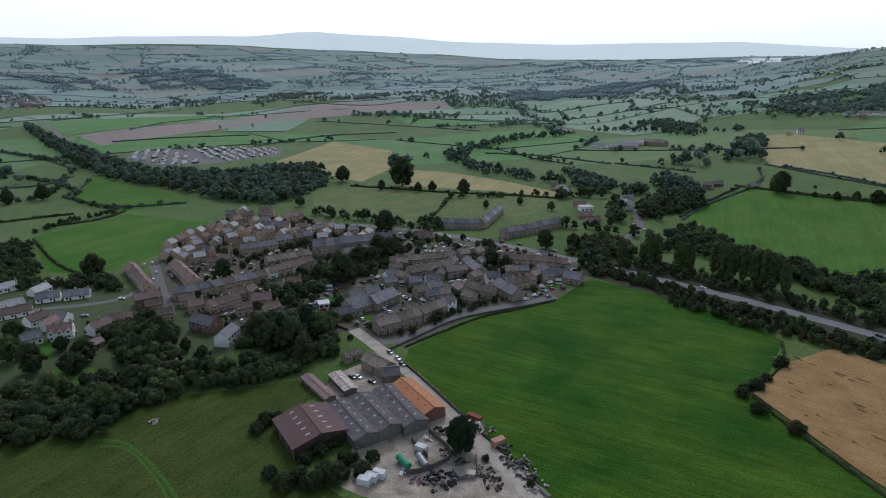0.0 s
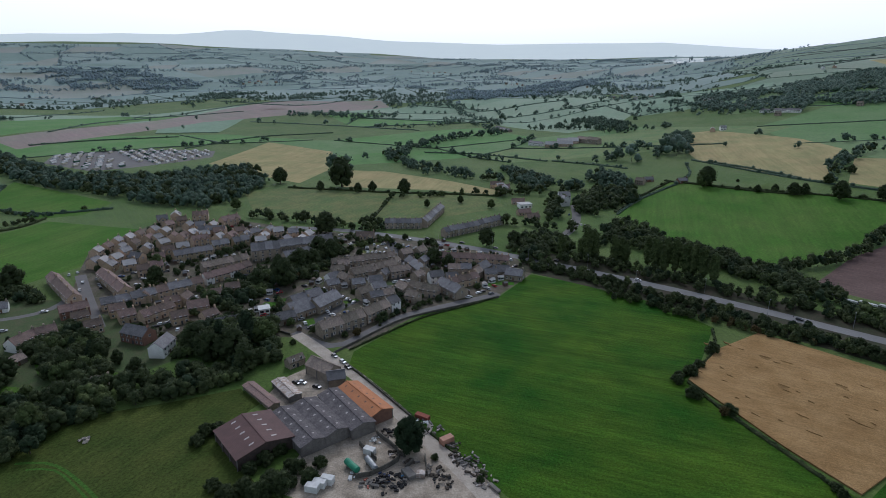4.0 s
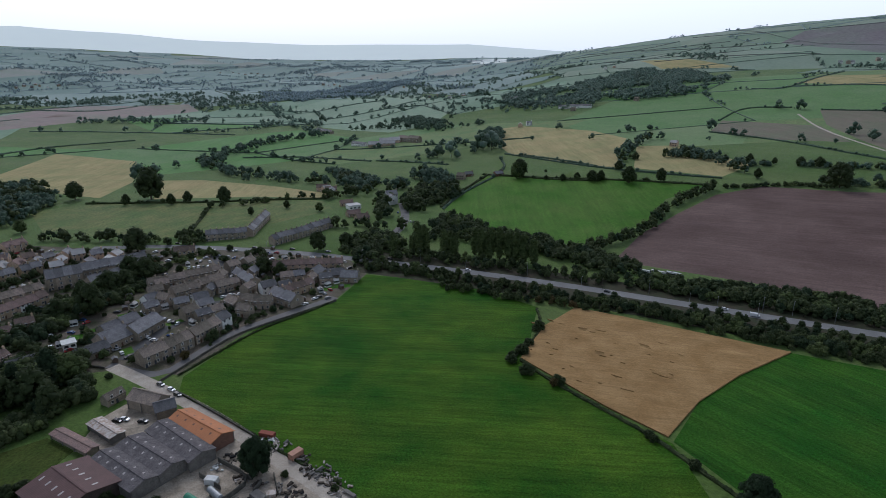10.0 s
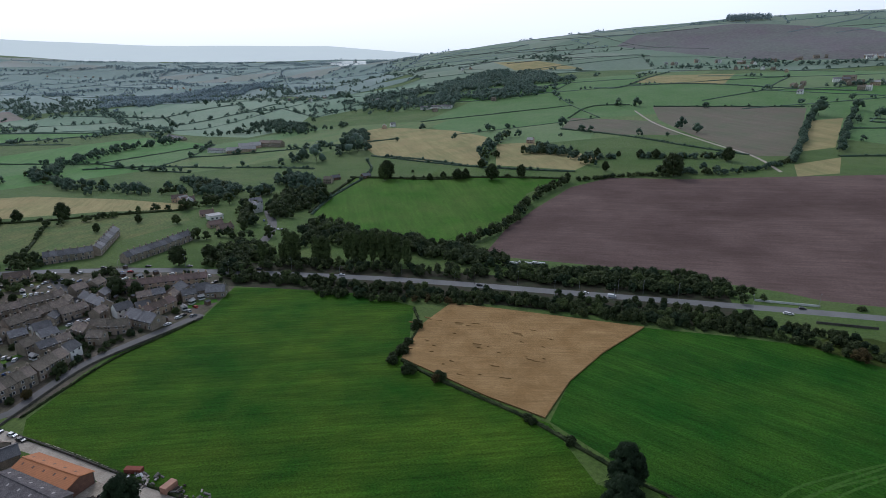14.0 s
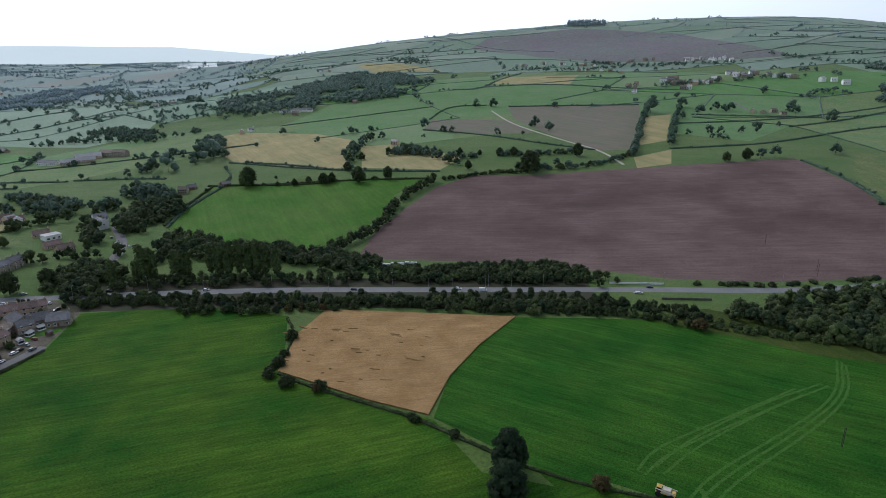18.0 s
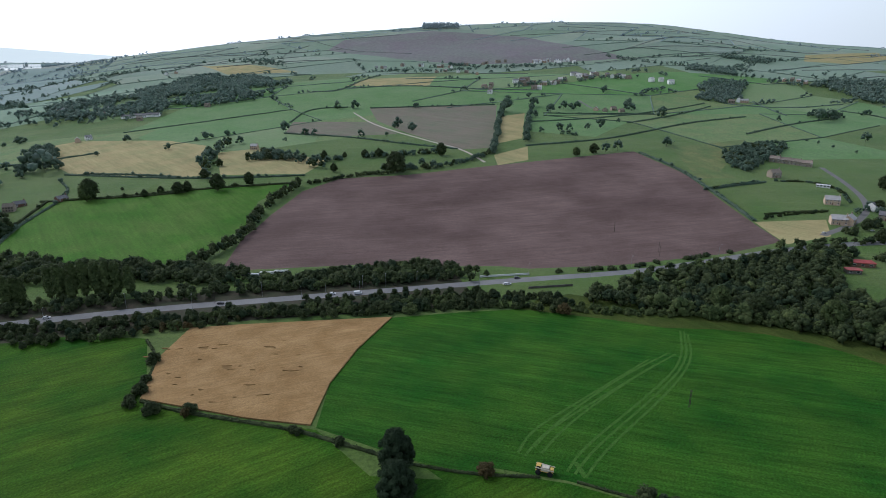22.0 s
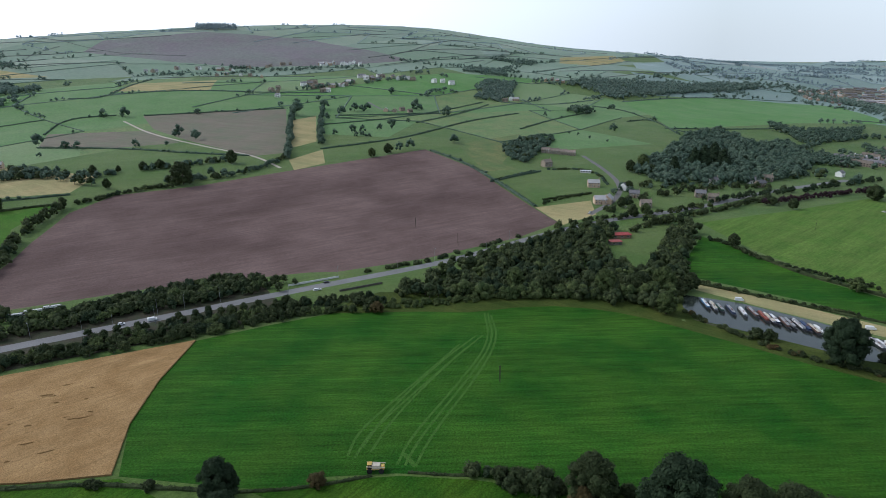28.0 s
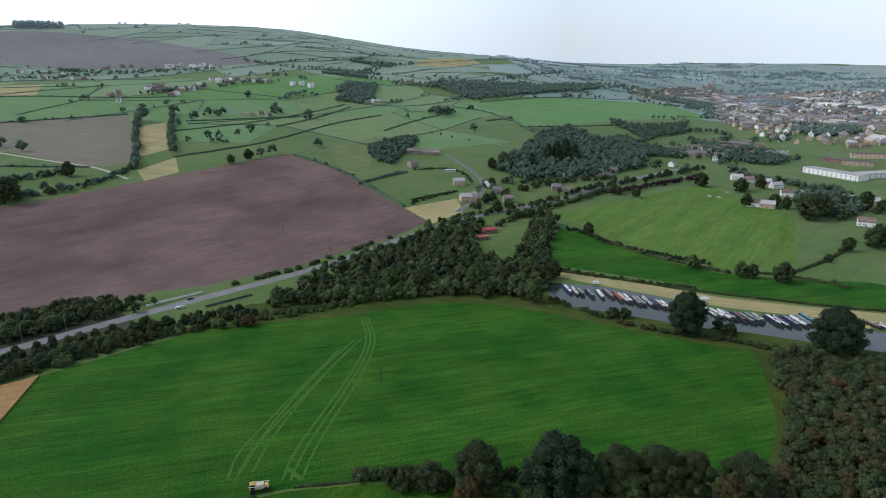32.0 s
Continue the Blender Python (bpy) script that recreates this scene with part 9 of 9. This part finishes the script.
cluster("hill village houses", [(1364, 553), (1341, 518), (1355, 493), (1377, 477), (1430, 472), (1532, 475), (1507, 448), (1494, 426), (1546, 418), (1525, 388), (1517, 363), (1526, 342), (1297, 488), (1393, 552)], ["stone", "stone", "white", "pale", "slate", "whitepale"], 301, 3, 11.0)
cluster("hill village houses", [(1254, 593), (1286, 583), (1240, 570)], ["stone", "slate"], 302, 1, 5.0)
cluster("hill village houses", [(1505, 273), (1499, 231), (1512, 262)], ["white", "whitepale"], 303, 1, 5.0, 7.0)
cluster("hill village houses", [(1839, 668), (1860, 651), (1852, 624), (1870, 607), (1862, 581), (1825, 690)], ["white", "whitepale", "pale"], 304, 3, 9.0, 6.5)
cluster("hill village houses", [(1713, 869), (1800, 786), (1640, 884), (1640, 978), (1615, 1041), (1544, 1054), (1638, 920), (1748, 815)], ["white", "stone", "pale", "stone"], 305, 2, 14.0)
cluster("hill village houses", [(1136, 308), (1135, 289), (1154, 277), (1146, 261)], ["white", "pale", "stone"], 306, 1, 4.0, 4.0, wide=8.0)
cluster("hill village houses", [(1372, 96), (1392, 82), (1393, 70), (1690, 8), (1708, -5), (1693, -18), (1683, -36)], ["pale", "stone", "white"], 307, 1, 5.0)
TOWN_LOOKS = ["stone", "slate", "slate", "stone", "slate", "pale", "slate", "white", "estate", "slate", "whitepale"]
town(311, [(2269, -1153), (1397, -717), (1229, -700), (1031, -680), (960, -760), (1040, -1000), (1500, -1400), (2161, -1750), (2300, -1500)], 34, TOWN_LOOKS)
town(312, [(2183, -800), (2544, -1287), (2230, -1190), (1901, -830), (2020, -760)], 36, ["stone", "slate", "slate", "pale"])
town(313, [(890, -470), (960, -420), (1060, -520), (1090, -640), (930, -600)], 42, ["stone", "white", "slate", "slate"])
town(314, [(-1420, 1930), (-1250, 1760), (-1100, 1660), (-1140, 1790), (-1290, 2010)], 40, ["white", "pale", "slate", "stone"])

houses("white", -1356.9, 1909.4, -1362.6, 1917.6, 1, 8, 5, group="valley houses", far=1)
houses("pale", -1314.2, 1864.4, -1310.0, 1873.4, 1, 8, 5, group="valley houses", far=1)
houses("slate", -1324.4, 1909.8, -1326.9, 1919.5, 1, 8, 5, group="valley houses", far=1)
houses("brown", -1244.8, 1818.8, -1250.4, 1827.0, 1, 8, 5, group="valley houses", far=1)
houses("white", -1267.2, 1869.8, -1257.5, 1872.3, 1, 8, 5, group="valley houses", far=1)
houses("pale", -1274.9, 1917.2, -1280.4, 1925.5, 1, 8, 5, group="valley houses", far=1)
houses("slate", -1225.1, 1856.8, -1216.8, 1862.3, 1, 8, 5, group="valley houses", far=1)
houses("brown", -1241.2, 1909.8, -1234.5, 1917.2, 1, 8, 5, group="valley houses", far=1)
houses("white", -1169.5, 1690.6, -1172.0, 1700.3, 1, 8, 5, group="valley houses", far=1)
houses("pale", -1089.1, 1618.4, -1094.7, 1626.7, 1, 8, 5, group="valley houses", far=1)
houses("slate", -1080.3, 1648.1, -1082.6, 1657.9, 1, 8, 5, group="valley houses", far=1)
houses("brown", -1189.5, 1738.7, -1183.0, 1746.3, 1, 8, 5, group="valley houses", far=1)
houses("white", -1172.8, 1828.3, -1168.2, 1837.1, 1, 8, 5, group="valley houses", far=1)
houses("pale", -1141.6, 1629.7, -1147.3, 1637.9, 1, 8, 5, group="valley houses", far=1)
houses("slate", -947.7, 2172.1, -939.8, 2178.3, 1, 8, 5, group="valley houses", far=1)
houses("brown", -1009.7, 1848.9, -999.8, 1850.4, 1, 8, 5, group="valley houses", far=1)
houses("white", -838.9, 2081.1, -829.6, 2084.8, 1, 8, 5, group="valley houses", far=1)
houses("pale", -556.7, 2735.1, -547.7, 2739.6, 1, 8, 5, group="valley houses", far=1)
houses("slate", -526.2, 2704.8, -516.3, 2703.2, 1, 8, 5, group="valley houses", far=1)
houses("brown", -500.6, 2726.8, -502.4, 2736.6, 1, 8, 5, group="valley houses", far=1)
houses("white", -467.5, 2676.4, -469.2, 2686.2, 1, 8, 5, group="valley houses", far=1)
houses("pale", -524.7, 2765.2, -514.8, 2763.5, 1, 8, 5, group="valley houses", far=1)
houses("slate", -568.6, 2686.7, -567.2, 2696.6, 1, 8, 5, group="valley houses", far=1)
houses("brown", -442.4, 2719.0, -433.3, 2723.1, 1, 8, 5, group="valley houses", far=1)
houses("white", 278.9, 3537.0, 283.0, 3546.0, 1, 8, 5, group="valley houses", far=1)
houses("pale", 303.9, 3487.6, 313.0, 3491.8, 1, 8, 5, group="valley houses", far=1)
houses("slate", 339.9, 3539.6, 349.7, 3541.2, 1, 8, 5, group="valley houses", far=1)
houses("brown", 369.3, 3513.8, 378.3, 3509.4, 1, 8, 5, group="valley houses", far=1)
houses("white", 247.2, 3589.3, 257.2, 3588.6, 1, 8, 5, group="valley houses", far=1)
houses("pale", 184.7, 3536.1, 185.2, 3546.0, 1, 8, 5, group="valley houses", far=1)
houses("slate", 393.7, 3448.6, 402.6, 3444.1, 1, 8, 5, group="valley houses", far=1)
houses("brown", 548.4, 2671.2, 557.9, 2674.3, 1, 8, 5, group="valley houses", far=1)
houses("white", 564.5, 2619.5, 569.8, 2628.0, 1, 8, 5, group="valley houses", far=1)
houses("pale", 594.7, 2649.2, 600.1, 2657.6, 1, 8, 5, group="valley houses", far=1)
houses("slate", 602.7, 2578.6, 608.2, 2587.0, 1, 8, 5, group="valley houses", far=1)
houses("brown", 785.4, 2284.5, 788.6, 2293.9, 1, 8, 5, group="valley houses", far=1)
houses("white", 665.0, 3407.4, 674.8, 3405.5, 1, 8, 5, group="valley houses", far=1)
houses("pale", 810.8, 2831.9, 818.9, 2826.0, 1, 8, 5, group="valley houses", far=1)
houses("slate", 696.1, 1792.3, 705.4, 1788.7, 1, 8, 5, group="valley houses", far=1)
houses("brown", 738.1, 1822.9, 741.9, 1832.2, 1, 8, 5, group="valley houses", far=1)
houses("white", 683.6, 1608.3, 690.9, 1601.4, 1, 8, 5, group="valley houses", far=1)
houses("pale", 752.9, 1665.5, 762.8, 1663.9, 1, 8, 5, group="valley houses", far=1)
houses("white", 766.0, 1207.8, 773.9, 1213.9, 1, 8, 5, group="hillside houses", far=1)
houses("stone", 726.6, 1175.8, 735.1, 1170.6, 1, 8, 5, group="hillside houses", far=1)
houses("pale", 560.4, 979.6, 565.4, 988.3, 1, 8, 5, group="hillside houses", far=1)
houses("white", 577.6, 987.2, 587.2, 984.6, 1, 8, 5, group="hillside houses", far=1)
houses("stone", 717.6, 1050.6, 723.4, 1042.5, 1, 8, 5, group="hillside houses", far=1)
houses("pale", 1295.6, 1667.7, 1304.0, 1673.1, 1, 8, 5, group="hillside houses", far=1)
houses("white", 1271.7, 1683.0, 1280.1, 1688.4, 1, 8, 5, group="hillside houses", far=1)
houses("stone", 850.1, 1020.6, 855.1, 1011.9, 1, 8, 5, group="hillside houses", far=1)
houses("pale", 604.7, 644.6, 609.2, 635.7, 1, 8, 5, group="hillside houses", far=1)
houses("white", 1537.5, 1086.1, 1543.3, 1077.9, 1, 8, 5, group="hillside houses", far=1)
houses("stone", 1507.6, 857.7, 1517.4, 859.4, 1, 8, 5, group="hillside houses", far=1)
houses("pale", 1545.5, 855.0, 1552.4, 847.8, 1, 8, 5, group="hillside houses", far=1)
houses("white", 1530.7, 802.6, 1540.6, 804.0, 1, 8, 5, group="hillside houses", far=1)
houses("stone", 1528.4, 778.7, 1529.6, 768.8, 1, 8, 5, group="hillside houses", far=1)
houses("pale", 1481.0, 718.6, 1490.0, 723.0, 1, 8, 5, group="hillside houses", far=1)
houses("white", 1204.1, 559.3, 1205.0, 549.3, 1, 8, 5, group="hillside houses", far=1)
houses("stone", 290.2, 656.3, 297.4, 649.3, 1, 8, 5, group="hillside houses", far=1)
houses("pale", 129.4, 668.6, 138.9, 671.8, 1, 8, 5, group="hillside houses", far=1)
houses("white", 136.1, 652.3, 138.1, 662.1, 1, 8, 5, group="hillside houses", far=1)
finish_far()



# ---- sheds, garden trees and bushes between the houses ----
SHEDWOOD = mat("shed_timber", (0.12, 0.085, 0.06), (0.085, 0.065, 0.05), 1, 0.9, fine=(0.2, 0.2), vary=0.3)


def shed_template():
    t = thing("garden_shed", "small timber garden shed with a felt roof", "shed", "garden sheds")
    b, r = Build(), Build()
    gable_walls(b, 3.0, 2.4, 2.0, 0.6)
    gable_roof(r, 3.0, 2.4, 2.0, 0.6, 0.2, 0.1)
    part("body", b, SHEDWOOD, t)
    part("roof", r, SLATE, t)
    part("door", Build().box(-0.4, -1.28, 0.05, 0.4, -1.18, 1.8), DOORS[1], t)
    return t


def conservatory_template():
    t = thing("conservatory", "small white-framed garden room with glass walls", "conservatory", "garden rooms")
    b = Build().box(-1.9, -1.5, 0, 1.9, 1.5, 0.7).box(-1.9, -1.5, 2.0, 1.9, 1.5, 2.25)
    for x in (-1.9, -0.65, 0.55, 1.8):
        b.box(x, -1.5, 0.7, x + 0.1, -1.4, 2.0).box(x, 1.4, 0.7, x + 0.1, 1.5, 2.0)
    part("frame", b, FRAME, t)
    part("pane", Build().box(-1.82, -1.42, 0.7, 1.82, 1.42, 2.0), GLASS, t)
    r = Build()
    gable_roof(r, 3.8, 3.0, 2.25, 0.8, 0.1, 0.08)
    part("roof", r, PALEROOF, t)
    return t


def gardens():
    rng = random.Random(12)
    taken = [o.matrix_basis.translation.xy for o in scene.objects if o.parent is None and o.get("category") in ("house", "car", "van", "barn")]
    shed, room, n, cols = shed_template(), conservatory_template(), 0, ["white", "silver", "black", "grey", "blue", "red", "white"]
    for _ in range(6000):
        x, y = rng.uniform(-170, 110), rng.uniform(260, 620)
        if n > 250:
            break
        p = Vector((x, y))
        if not inside(np.array([x]), np.array([y]), VILLAGE)[0] or min((p - q).length for q in taken) < 5.0:
            continue
        n += 1
        taken.append(p)
        a = rng.choice([10, 25, 100, 115, 60]) + rng.uniform(-8, 8)
        if n % 5 == 0:
            place(shed, at(x, y, a))
        elif n % 9 == 4:
            place(room, at(x, y, a))
        elif n % 5 in (1, 3):
            place(car_template(rng.choice(cols)), at(x, y, a), group="parked cars")
        else:
            h = rng.uniform(1.6, 5.0)
            place(rng.choice([*BUSHES, BUSHES[0], BUSHES[0], OAKS[3]]), at(x, y, rng.uniform(0, 360), h * 0.9, h * 0.9, h))


def garden_shrubs():
    """Shrubs, hedges and small trees that fill the back gardens of the village."""
    rng = np.random.default_rng(19)
    homes = np.array([tuple(o.matrix_basis.translation.xy) for o in scene.objects if o.parent is None and o.get("category") in ("house", "car", "van", "barn", "shed", "conservatory")])
    roads = [p[4] for p in PATCHES if p[0] in ("road", "street", "lane", "farm_track")]
    g = np.column_stack([rng.uniform(-235, 105, 5200), rng.uniform(270, 570, 5200)])
    keep = inside(g[:, 0], g[:, 1], VILLAGE) & (np.linalg.norm(g[:, None] - homes[None], axis=2).min(1) > 5.6)
    for poly in roads:
        keep &= ~inside(g[:, 0], g[:, 1], poly)
    g = g[keep & (np.sin(g[:, 0] / 13) * np.cos(g[:, 1] / 17) > -0.45)][:620]
    grow("garden_shrubs", "shrubs and small trees in the village gardens", [(x, y, h, h * rng.uniform(0.8, 1.3)) for (x, y), h in zip(g, rng.uniform(1.6, 5.5, len(g)) * rng.uniform(0.7, 1.3, len(g)))], LEAF, rng, "shrubs")


gardens()
garden_shrubs()
